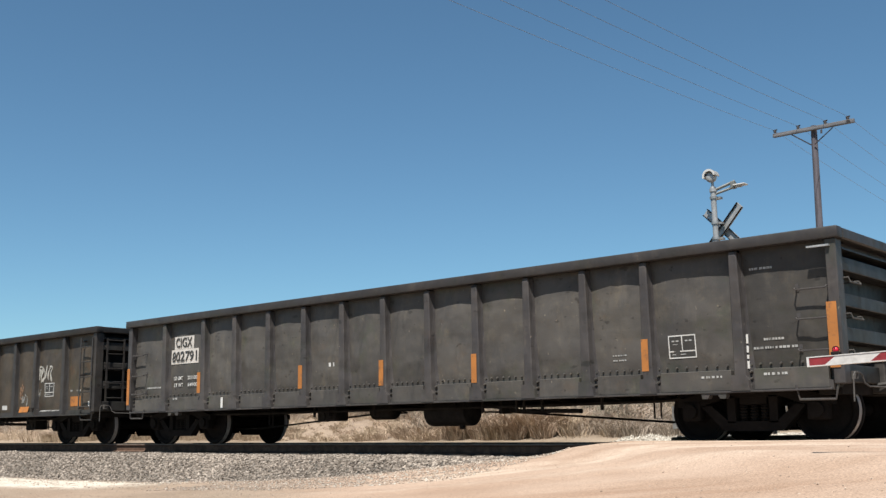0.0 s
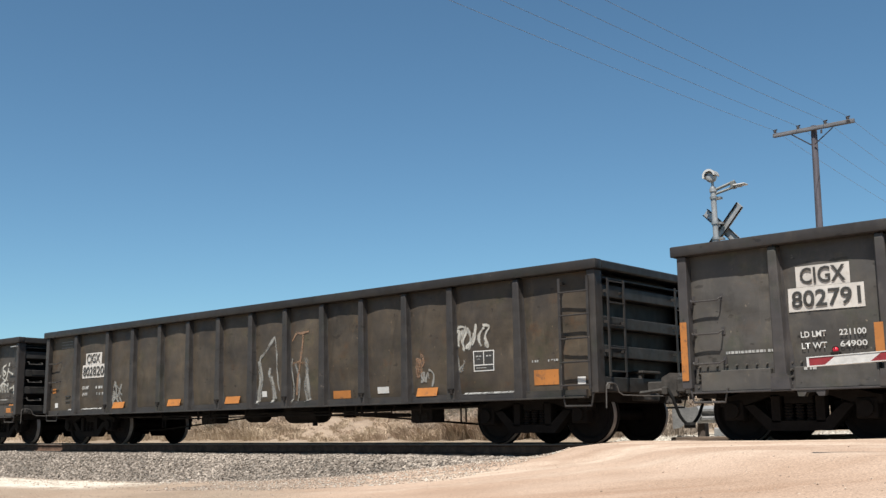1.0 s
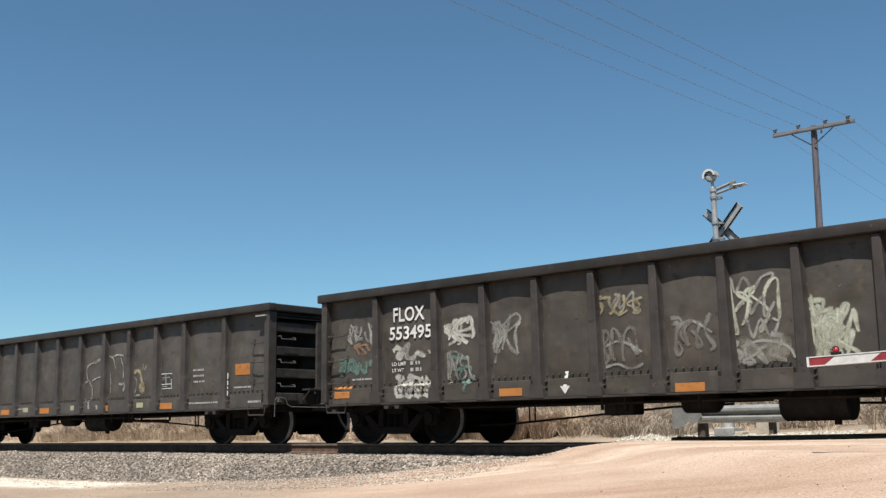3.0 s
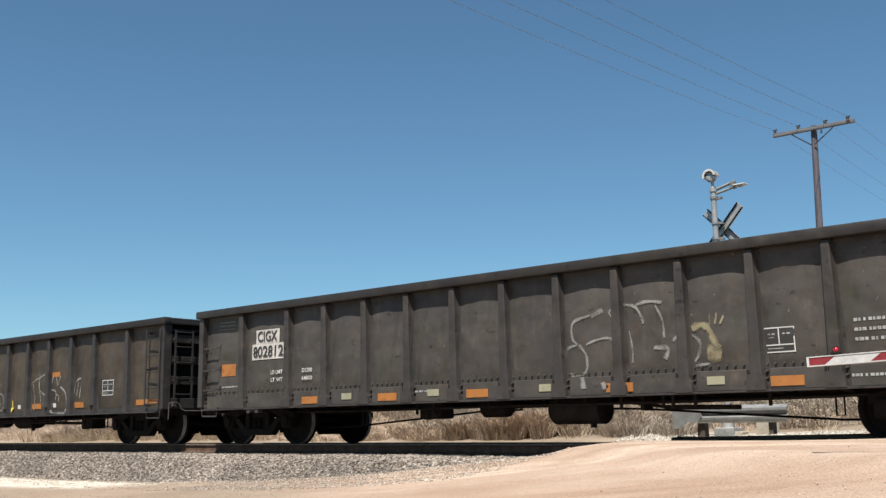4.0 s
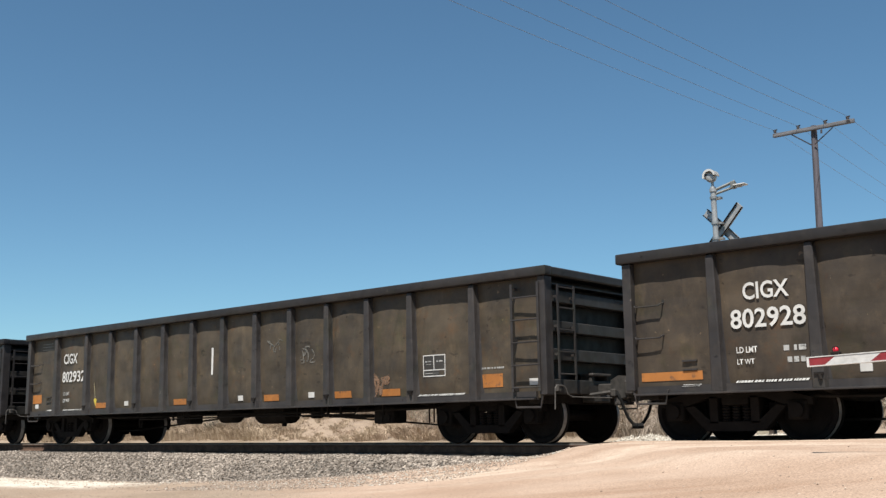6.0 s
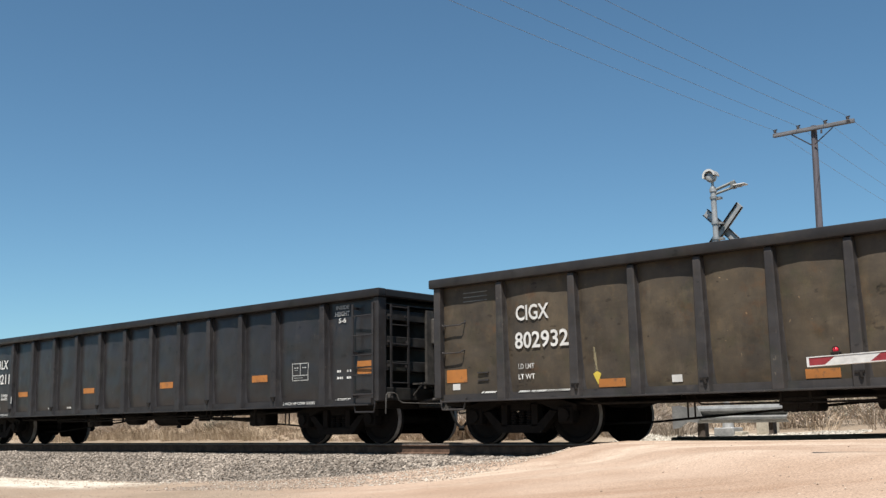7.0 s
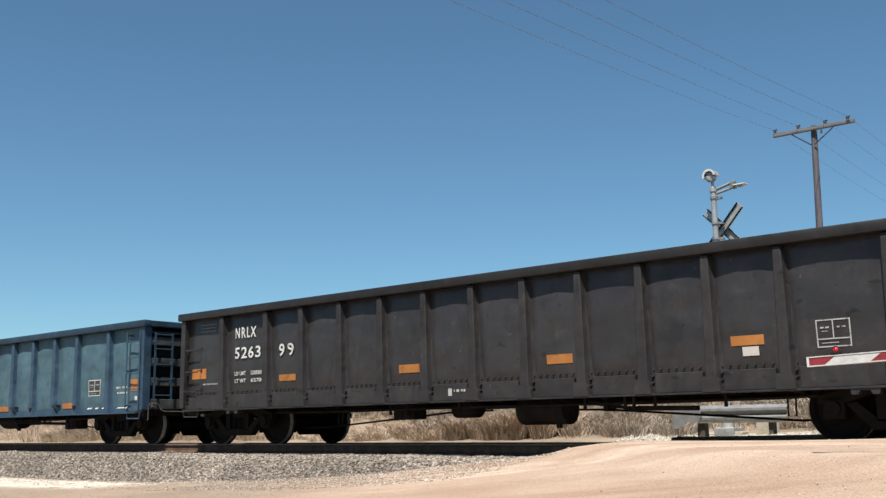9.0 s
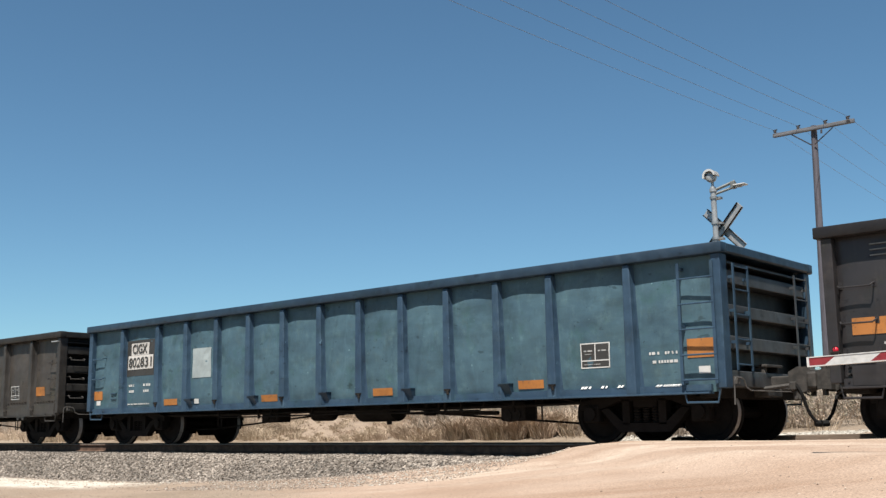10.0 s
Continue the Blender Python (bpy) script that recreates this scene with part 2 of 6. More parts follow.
# ---- mesh helpers ----
def box(bm, x0, x1, y0, y1, z0, z1, bevel=0.0):
    m = Matrix.Translation(((x0 + x1) / 2, (y0 + y1) / 2, (z0 + z1) / 2)) @ Matrix.Diagonal((x1 - x0, y1 - y0, z1 - z0, 1))
    r = bmesh.ops.create_cube(bm, size=1.0, matrix=m)
    if bevel:
        es = list({e for v in r["verts"] for e in v.link_edges})
        bmesh.ops.bevel(bm, geom=es, offset=bevel, segments=2, affect="EDGES", profile=0.5)


def rod(bm, a, b, r, seg=8, r2=None):
    a, b = Vector(a), Vector(b)
    d = b - a
    m = Matrix.Translation((a + b) / 2) @ d.to_track_quat("Z", "Y").to_matrix().to_4x4()
    bmesh.ops.create_cone(bm, cap_ends=True, segments=seg, radius1=r, radius2=r if r2 is None else r2, depth=d.length, matrix=m)


def tube(bm, pts, r, seg=6):
    """A round bar bent through the points, in one piece."""
    pts = [Vector(p) for p in pts]
    rings, side = [], None
    for k, p in enumerate(pts):
        d = (pts[min(k + 1, len(pts) - 1)] - pts[max(k - 1, 0)]).normalized()
        if side is None:
            side = d.orthogonal().normalized()
        side = (side - d * side.dot(d)).normalized()
        up = d.cross(side)
        rings.append([bm.verts.new(p + (side * math.cos(a) + up * math.sin(a)) * r) for a in (2 * math.pi * i / seg for i in range(seg))])
    for a, b in zip(rings, rings[1:]):
        for k in range(seg):
            bm.faces.new((a[k], a[(k + 1) % seg], b[(k + 1) % seg], b[k]))
    bm.faces.new(rings[0][::-1])
    bm.faces.new(rings[-1])


def prism(bm, poly, y0, y1):
    """A polygon in x and z, drawn out from y0 to y1."""
    n = len(poly)
    a = [bm.verts.new((x, y0, z)) for x, z in poly]
    b = [bm.verts.new((x, y1, z)) for x, z in poly]
    bm.faces.new(a)
    bm.faces.new(b[::-1])
    for i in range(n):
        bm.faces.new((a[i], b[i], b[(i + 1) % n], a[(i + 1) % n]))
    bmesh.ops.recalc_face_normals(bm, faces=bm.faces)


def prism_x(bm, poly, x0, x1):
    """A polygon in y and z, drawn out from x0 to x1."""
    n = len(poly)
    a = [bm.verts.new((x0, y, z)) for y, z in poly]
    b = [bm.verts.new((x1, y, z)) for y, z in poly]
    bm.faces.new(a)
    bm.faces.new(b[::-1])
    for i in range(n):
        bm.faces.new((a[i], b[i], b[(i + 1) % n], a[(i + 1) % n]))
    bmesh.ops.recalc_face_normals(bm, faces=bm.faces)


def mesh_of(name, bm, material, smooth=False):
    me = bpy.data.meshes.new(name)
    bm.to_mesh(me)
    bm.free()
    me.materials.append(material)
    if smooth:
        me.shade_smooth()
        me.set_sharp_from_angle(angle=radians(40))
    return me


def make(name, build, material, smooth=False):
    """A mesh built by a function that fills a bmesh."""
    bm = bmesh.new()
    build(bm)
    return mesh_of(name, bm, material, smooth)


def put(name, me, parent=None, label="", at=None, colour=None):
    """One object on a mesh, under a thing or a part."""
    ob = new(name, me)
    ob.parent = parent
    if at is not None:
        ob.matrix_basis = at
    if colour is not None:
        ob.color = (*colour, 1)
    if label:
        ob["label"] = label
    return ob


def cloud(name, verts, faces, material, smooth=False):
    me = bpy.data.meshes.new(name)
    me.from_pydata(verts, [], faces)
    me.materials.append(material)
    if smooth:
        me.shade_smooth()
    return me


# ---- terrain ----
def smooth01(v):
    v = np.clip(v, 0, 1)
    return v * v * (3 - 2 * v)


def bumps(x, y, scale, seed):
    """Cheap rolling unevenness from a few sines."""
    r = np.random.RandomState(seed)
    z = 0
    for k in range(7):
        a, ph, f = r.uniform(0, 6.28), r.uniform(0, 6.28), scale * (1.45 ** k)
        z = z + np.sin((x * np.cos(a) + y * np.sin(a)) * f + ph) / (1.3 ** k)
    return z / 3.4


def road_share(x, y):
    """How much of the raised crossing a place belongs to."""
    back = -6.0 - np.clip(20 - y, 0, 4) * 1.3
    edge = np.where(y > 15.5, back, -8.9)
    wide = np.where(y > 15.5, 1.6, 0.6)
    return smooth01((x - edge + wide) / (2 * wide))


def apron(x, y):
    """The ground before the track: it climbs from the ballast's foot to the crossing, aslant."""
    u = x - 0.8 * np.clip(13 - y, 0, 1) * np.clip((y - 9.4) / 1.8, 0, 1) - 1.5 * np.clip(12 - y, 0, 30)
    z = np.interp(u, [-200, -40, -19, -15.6, -14.4, -13, -12.0, -11.2, -10.6, -10.1, -9.6, -9.25, -9.05, -8.5, -7.2, -5.6, -4.4, 8, 14, 200], [-1.0, -0.76, -0.71, -0.61, -0.55, -0.47, -0.385, -0.31, -0.25, -0.205, -0.165, -0.105, -0.045, 0.016, 0.038, 0.055, 0.075, 0.075, -0.3, -0.6])
    return z


def rut_line(x):
    """Where the wheels of cars have run across the apron."""
    return np.interp(x, [-30, -14, -9, -5.5, -4.4, -3, -1], [9.0, 9.5, 9.7, 9.95, 9.7, 8.8, 7.4])


def ruts(x, y):
    """Shallow grooves with a little ridge beside them."""
    z = 0
    for off in (0.0, -0.82, 1.35, -1.7):
        d = y - rut_line(x) - off - 0.05 * np.sin(x * 1.7 + off * 3)
        z = z - 0.012 * np.exp(-(d / 0.14) ** 2) + 0.013 * np.exp(-((d - 0.22) / 0.12) ** 2)
    return z * smooth01((x + 14) / 4)


def height(x, y):
    x, y = np.asarray(x, float), np.asarray(y, float)
    s = road_share(x, y)
    front = apron(x, y)
    base = np.interp(y, [13.5, 16.6, 17.4, 18.2, 19.5, 22, 26, 31, 45, 400], [-0.75, -0.45, -0.05, 0.06, 0.22, 0.45, 0.90, 1.30, 1.40, 1.5])
    # a sandy bank on one stretch, higher than the rest
    base = base + 0.36 * smooth01((-18.9 - x) / 2.8) * smooth01((y - 18.3) / 1.5)
    road = np.interp(y, [13.0, 13.3, 13.62, 15.45, 16.3, 17.2, 18.6, 22, 30, 400], [0.045, 0.05, -0.035, -0.035, 0.0, 0.045, 0.13, 0.22, 0.4, 1.2])
    back = base * (1 - s) + road * s
    w = smooth01((y - 12.9) / 0.45)
    flat = np.where(y < 12.9, smooth01((-9.5 - x) / 6), 1 - s)
    roll = bumps(x, y, 0.5, 3) * np.interp(y, [0, 12, 13, 17, 20, 30], [0.035, 0.02, 0.0, 0.03, 0.12, 0.2]) * (0.35 + 0.65 * flat)
    fine = bumps(x, y, 3.1, 5) * np.interp(np.abs(y - 14.5), [0.9, 2.5], [0.0, 0.010]) * (0.4 + 0.6 * flat)
    return front * (1 - w) + back * w + roll + fine + ruts(x, y) * (y < 12.6)


def build_ground():
    def steps(lo, hi, d, out):
        mid = list(np.arange(lo, hi + 1e-6, d))
        up, dn, g = [hi], [lo], d
        while up[-1] < out:
            g *= 1.35
            up.append(up[-1] + g)
        g = d
        while dn[-1] > -out:
            g *= 1.35
            dn.append(dn[-1] - g)
        return np.array(dn[:0:-1] + mid + up[1:])
    xs, ys = steps(-46, 6, 0.20, 3000), steps(2.0, 36, 0.085, 3000)
    gx, gy = np.meshgrid(xs, ys)
    gz = height(gx, gy)
    nx, ny = len(xs), len(ys)
    verts = np.stack([gx.ravel(), gy.ravel(), gz.ravel()], 1)
    i = np.arange(nx * ny).reshape(ny, nx)
    faces = np.stack([i[:-1, :-1].ravel(), i[:-1, 1:].ravel(), i[1:, 1:].ravel(), i[1:, :-1].ravel()], 1)
    me = cloud("ground", verts.tolist(), faces.tolist(), GROUND, True)
    road = np.where(gy < 13.4, smooth01((gx - 1.5 * np.clip(12 - gy, 0, 30) + 17.5 + bumps(gx, gy, 0.8, 8)) / 5.0), road_share(gx, gy) * np.where(gy > 17.0, 0.35, 1.0))
    road = np.where(gy < 12.9, np.maximum(road, 0.32 + 0.25 * bumps(gx, gy, 0.9, 9)), road)
    road = road * smooth01((gy + 4) / 6) * smooth01((9 - gx) / 3)
    road = np.maximum(road, 0.22 * smooth01((-16.8 - gx) / 1.5) * smooth01((gy - 17.6) / 0.5) * smooth01((24 - gy) / 3))
    # pale gravel behind the crossing, along the ballast's foot and at the road's shoulder
    gravel = smooth01((gy - 17.0) / 0.3) * smooth01((19.2 - gy + (gx + 9) * 0.1) / 0.8) * smooth01((gx + 11.3) / 0.8) * smooth01((-6.2 - gx) / 1.5)
    foot = 1.5 * smooth01((gy - 9.3 - bumps(gx, gy, 0.4, 4) * 0.4) / 0.9) * smooth01((12.4 - gy) / 0.5) * smooth01((-16.6 - gx) / 2.4)
    lip = 1.6 * smooth01((gx + 11.6) / 0.8) * smooth01((-8.7 - gx) / 0.6) * smooth01((gy - 12.3 - 0.12 * bumps(gx, gy, 2.0, 6)) / 0.4) * smooth01((13.5 - gy) / 0.2)
    d = gy - rut_line(gx)
    pale = (smooth01((d - 0.1) / 0.5) * smooth01((1.9 - d) / 0.6) + 0.6 * smooth01((d + 0.75) / 0.2) * smooth01((-0.1 - d) / 0.3)) * smooth01((gx + 12) / 3) * (gy < 12.95)
    pale = np.maximum(pale, smooth01((gy - 11.9) / 0.6) * (gy < 13.4) * smooth01((gx + 8.6) / 1.0))
    for name, v in (("pale", pale), ("road", road), ("gravel", np.clip(gravel + foot + lip, 0, 1))):
        a = me.attributes.new(name, "FLOAT", "POINT")
        a.data.foreach_set("value", v.ravel().astype(np.float32))
    ob = new("ground", me)
    return tagged(ob, "dry sandy ground with a pale dirt road crossing the track", "ground", kind="structure")


build_ground()


# ---- ballast and track ----
def ballast_height(x, y):
    d = np.abs(np.asarray(y) - TRACK_Y)
    z = np.interp(d, [0, 1.62, 1.9, 2.75, 3.2], [-0.215, -0.215, -0.27, -0.78, -1.1])
    return z + bumps(x, y, 2.2, 11) * 0.022


def build_ballast():
    xs = np.concatenate([np.arange(-260, -46, 2.0), np.arange(-46, 4, 0.2), np.arange(4, 150, 2.0)])
    ys = np.arange(TRACK_Y - 3.2, TRACK_Y + 3.21, 0.13)
    gx, gy = np.meshgrid(xs, ys)
    gz = ballast_height(gx, gy)
    # the bed sinks under the road at the crossing
    gz = gz - 0.5 * smooth01((gx + 11.2) / 1.5) * smooth01((12.0 - gx) / 1.5)
    i = np.arange(gx.size).reshape(gx.shape)
    faces = np.stack([i[:-1, :-1].ravel(), i[:-1, 1:].ravel(), i[1:, 1:].ravel(), i[1:, :-1].ravel()], 1)
    verts = np.stack([gx.ravel(), gy.ravel(), gz.ravel()], 1)
    bed = plain("ballast_bed", (0.076, 0.069, 0.059), (0.160, 0.144, 0.124), 9, 0.95, 0, 0.9, 0.03)
    ob = new("ballast", cloud("ballast", verts.tolist(), faces.tolist(), bed, True))
    tagged(ob, "grey crushed-stone ballast bed under the rails", "ballast", kind="structure")


CUBE = np.array([(-1, -1, -1), (1, -1, -1), (1, 1, -1), (-1, 1, -1), (-1, -1, 1), (1, -1, 1), (1, 1, 1), (-1, 1, 1)], float)
CUBE_F = np.array([(0, 3, 2, 1), (4, 5, 6, 7), (0, 1, 5, 4), (1, 2, 6, 5), (2, 3, 7, 6), (3, 0, 4, 7)])


def stones(name, pts, sizes, material, label, category, seed, squash=0.7):
    """Many broken stones in one mesh: each a bent, turned block."""
    r = np.random.RandomState(seed)
    n = len(pts)
    v = CUBE[None] * (0.5 + 0.5 * r.uniform(0.35, 1.0, (n, 8, 1))) + r.uniform(-0.28, 0.28, (n, 8, 3))
    v *= r.uniform(0.6, 1.0, (n, 1, 3)) * np.array([1, 1, squash])
    a = r.uniform(0, 6.283, n)
    c, s = np.cos(a)[:, None], np.sin(a)[:, None]
    x, y, z = v[..., 0] * c - v[..., 1] * s, v[..., 0] * s + v[..., 1] * c, v[..., 2]
    tl = r.uniform(-0.7, 0.7, n)[:, None]
    y, z = y * np.cos(tl) - z * np.sin(tl), y * np.sin(tl) + z * np.cos(tl)
    v = np.stack([x, y, z], -1) * (np.asarray(sizes)[:, None, None] / 2) + np.asarray(pts)[:, None, :]
    f = CUBE_F[None] + 8 * np.arange(n)[:, None, None]
    ob = new(name, cloud(name, v.reshape(-1, 3).tolist(), f.reshape(-1, 4).tolist(), material))
    return tagged(ob, label, category, kind="stuff")


def build_stones():
    r = np.random.RandomState(21)
    n = 62000
    x = -9.2 - 34 * r.beta(1.0, 1.5, n)
    y = TRACK_Y - r.uniform(0.85, 2.95, n)
    keep = ballast_height(x, y) > height(x, y) - 0.03
    x, y = x[keep], y[keep]
    z = ballast_height(x, y)
    stones("ballast_stones", np.stack([x, y, z + 0.004], 1), r.uniform(0.026, 0.074, len(x)), STONE, "loose grey and tan crushed ballast stones beside the rail", "ballast stones", 22)
    n = 5000
    x, y = r.uniform(-60, -9, n), TRACK_Y + r.uniform(0.9, 2.9, n)
    z = ballast_height(x, y)
    stones("ballast_stones", np.stack([x, y, z + 0.008], 1), r.uniform(0.04, 0.085, n), STONE, "loose grey crushed ballast stones behind the rails", "ballast stones", 23)
    n = 2600
    x, y = r.uniform(-11.2, -6.6, n), r.uniform(17.1, 18.6, n)
    stones("gravel", np.stack([x, y, height(x, y) + 0.005], 1), r.uniform(0.03, 0.09, n), PALE_STONE, "pale broken gravel behind the crossing", "gravel", 24)
    n = 24000
    x = r.uniform(-30, -8.8, n)
    y = 12.75 - 2.7 * r.uniform(0, 1, n) ** 1.35
    bare = (x < -15.5) & (y < 11.55) & (r.uniform(0, 1, n) < 0.93)
    x, y = x[~bare], y[~bare]
    n = len(x)
    z = height(x, y)
    tan = r.uniform(0, 1, n) < 0.80
    stones("spilled_gravel", np.stack([x, y, z + 0.003], 1)[tan], r.uniform(0.008, 0.034, tan.sum()), PEBBLE, "thin scatter of tan gravel at the foot of the ballast", "gravel", 27)
    x, y, z = x[~tan], y[~tan], z[~tan]
    n = len(x)
    stones("spilled_gravel", np.stack([x, y, z + 0.003], 1), r.uniform(0.008, 0.036, n), PALE_STONE, "thin scatter of pale gravel at the foot of the ballast", "gravel", 28)
    n = 2600
    x, y = r.uniform(-20, -1, n), r.uniform(4.5, 13.0, n)
    z = height(x, y)
    keep = z > np.where(y > 11.8, ballast_height(x, y), -9)
    x, y, z = x[keep], y[keep], z[keep]
    big = r.uniform(0, 1, len(x)) ** 6
    stones("road_pebbles", np.stack([x, y, z + 0.002], 1), 0.006 + 0.016 * big, PEBBLE, "small tan pebbles strewn over the dirt road", "pebbles", 25, 0.55)
    n = 5000
    x, y = r.uniform(-27, -11, n), r.uniform(7.5, 11.0, n)
    stones("road_pebbles", np.stack([x, y, height(x, y) + 0.001], 1), 0.006 + 0.020 * r.uniform(0, 1, n) ** 4, PEBBLE, "fine grit and pebbles on the dusty verge", "pebbles", 29, 0.5)
    n = 700
    x, y = r.uniform(-4.2, -1.5, n), r.uniform(4.8, 7.6, n)
    stones("road_pebbles", np.stack([x, y, height(x, y) + 0.002], 1), 0.006 + 0.014 * r.uniform(0, 1, n) ** 4, PEBBLE, "small tan pebbles strewn over the dirt road", "pebbles", 26, 0.55)


def build_rails():
    def section(bm, x0, x1):
        prism_x(bm, [(-0.07, -0.175), (0.07, -0.175), (0.07, -0.163), (0.012, -0.145), (0.009, -0.045), (0.036, -0.036), (0.036, -0.02), (-0.036, -0.02), (-0.036, -0.036), (-0.009, -0.045), (-0.012, -0.145), (-0.07, -0.163)], x0, x1)

    def head(bm, x0, x1):
        prism_x(bm, [(-0.036, -0.0205), (0.036, -0.0205), (0.036, -0.006), (0.028, 0.0), (-0.028, 0.0), (-0.036, -0.006)], x0, x1)
    web = make("rail", lambda bm: section(bm, -260, 150), RAIL_RUST)
    top = make("railhead", lambda bm: head(bm, -260, 150), RAIL_HEAD)
    for side in (-1, 1):
        ob = new("rail", web)
        ob.location = (0, TRACK_Y + side * 0.755, 0)
        tagged(ob, "rusty brown steel rail with a worn bright head", "rail", "rails of the track", "structure")
        put("railhead", top, ob, "worn bright running surface")
    tie = make("tie", lambda bm: box(bm, -0.11, 0.11, -1.3, 1.3, -0.37, -0.177, 0.012), TIE_WOOD)
    for k in range(150):
        x = -78 + k * 0.52
        if -10.5 < x < 8:
            continue
        ob = new("tie", tie)
        ob.location, ob.rotation_euler = (x, TRACK_Y, random.uniform(-0.005, 0.005)), (0, 0, random.uniform(-0.01, 0.01))
        tagged(ob, "weathered dark wooden tie bedded in ballast", "railway tie", "ties under the rails", "structure")


def build_plank():
    """A dark timber laid beside the far rail where the road crosses."""
    def shape(bm):
        box(bm, 0.0, 14.0, -0.11, 0.11, -0.20, 0.0, 0.012)
    ob = new("crossing_plank", make("crossing_plank", shape, PLANK_WOOD))
    ob.matrix_basis = pose(-8.74, 15.60, 0.072) @ pose(0, 0, 0, 0, -0.72, 0)
    tagged(ob, "dark weathered timber plank beside the rail at the crossing", "crossing plank", kind="structure")


build_plank()
build_ballast()
build_rails()
build_stones()


# ---- gondola cars ----
LONG = 16.05
POSTS = [1.43, 2.81, 3.85, 4.90, 5.94, 6.98, 8.025, 9.07, 10.11, 11.15, 12.20, 13.24, 14.62]
EDGES = [0.12] + POSTS + [15.93]
AXLE_R = 0.44
TURNED = pose(LONG, 0, 0, 0, 0, 180)


def side_out(x, z, riveted):
    """How far the side sheet stands out from the car's middle: it bulges between the posts and is dented."""
    i = int(np.clip(np.searchsorted(EDGES, x) - 1, 0, len(EDGES) - 2))
    a, b = EDGES[i], EDGES[i + 1]
    u = min(max((x - a) / (b - a), 0), 1)
    low = 1.0 if riveted else 0.78
    v = min(max((z - low) / (2.58 - low), 0), 1)
    swell = 0.052 * math.sin(math.pi * u) ** 0.55 * math.sin(math.pi * v) ** 0.45
    if i in (0, 13):
        swell *= 0.45
    kind = 7 if riveted else 0
    edge = math.sin(math.pi * u) * math.sin(math.pi * v) ** 0.5
    dent = 0.020 * noise.noise((x * 1.9 + kind, 3.1, z * 2.3)) + 0.008 * noise.noise((x * 5.3 + kind, 8.7, z * 4.1))
    ding = -0.060 * max(0, noise.noise((x * 4.7 + kind, 1.3, z * 3.9)) - 0.34)
    return (1.362 if riveted else 1.382) + swell + (dent + ding) * edge


def mark_out(x, z, riveted):
    """The same for what is painted on: over a lower plate it lies on the plate."""
    if riveted and z < 0.985:
        i = int(np.clip(np.searchsorted(EDGES, x) - 1, 0, len(EDGES) - 2))
        if EDGES[i] + 0.18 < x < EDGES[i + 1] - 0.12:
            return 1.45
    return max(side_out(x, z, riveted), 1.443 if z < 0.805 else 0)


def side_panel_mesh(i, riveted):
    def build(bm):
        a, b = EDGES[i], EDGES[i + 1]
        nx, nz = 15, 24
        g = [[bm.verts.new((x, -side_out(x, z, riveted), z)) for x in np.linspace(a, b, nx)] for z in np.linspace(0.70, 2.60, nz)]
        for r0, r1 in zip(g, g[1:]):
            for k in range(nx - 1):
                bm.faces.new((r0[k], r0[k + 1], r1[k + 1], r1[k]))
        box(bm, a, b, -1.352, -1.335, 0.72, 2.60)
    return make("side_panel", build, PAINT, True)


def post_mesh(riveted):
    top = 2.56

    def build(bm):
        # a blade that stands out as far as the top chord and flares into the sheet on one side
        rings = []
        for z, front, flare, out in ((0.70, 0.072, 0.130, 0.167), (0.98, 0.070, 0.110, 0.167), (1.60, 0.064, 0.080, 0.166), (2.20, 0.056, 0.050, 0.165), (top - 0.07, 0.051, 0.032, 0.163), (top - 0.02, 0.047, 0.028, 0.150), (top, 0.040, 0.022, 0.118)):
            rings.append([bm.verts.new((x, -1.345 - d, z)) for x, d in ((-0.072, 0), (-0.056, out - 0.012), (-0.044, out), (2 * front - 0.058, out), (2 * front - 0.040, out - 0.014), (2 * front - 0.05 + flare * 0.35, out * 0.46), (2 * front - 0.05 + flare, 0))])
        for r0, r1 in zip(rings, rings[1:]):
            for k in range(6):
                bm.faces.new((r0[k], r0[k + 1], r1[k + 1], r1[k]))
        bm.faces.new(rings[0][::-1])
        bm.faces.new(rings[-1])
        # foot plate that spreads over the sill
        if riveted:
            prism(bm, [(-0.11, 0.695), (0.16, 0.695), (0.14, 0.83), (0.10, 0.90), (-0.10, 0.90)], -1.520, -1.38)
        bmesh.ops.recalc_face_normals(bm, faces=bm.faces)
    return make("side_post", build, PAINT)


def cover_plate_mesh(i):
    """Lower plate with a row of bolts over it and a column beside the post."""
    def build(bm):
        a, b = EDGES[i] + 0.19, EDGES[i + 1] - 0.13
        box(bm, a, b, -1.45, -1.350, 0.70, 0.975, 0.008)
        n = 6 if b - a < 0.9 else 7
        spots = [(a + (b - a) * (k + 0.5) / n, 1.035) for k in range(n)] + [(a - 0.045, z) for z in (0.76, 0.85, 0.94, 1.03)]
        for x, z in spots:
            rod(bm, (x, -1.35, z), (x, -1.452 if z < 0.98 else -1.412, z), 0.020, 6, 0.014)
    return make("cover_plate", build, PAINT)


def chord_mesh(s, extra):
    def build(bm):
        box(bm, -0.03, LONG + extra, s * 1.452 - 0.090, s * 1.452 + 0.090, 2.562, 2.712, 0.02)
    return make("top_chord", build, PAINT, True)


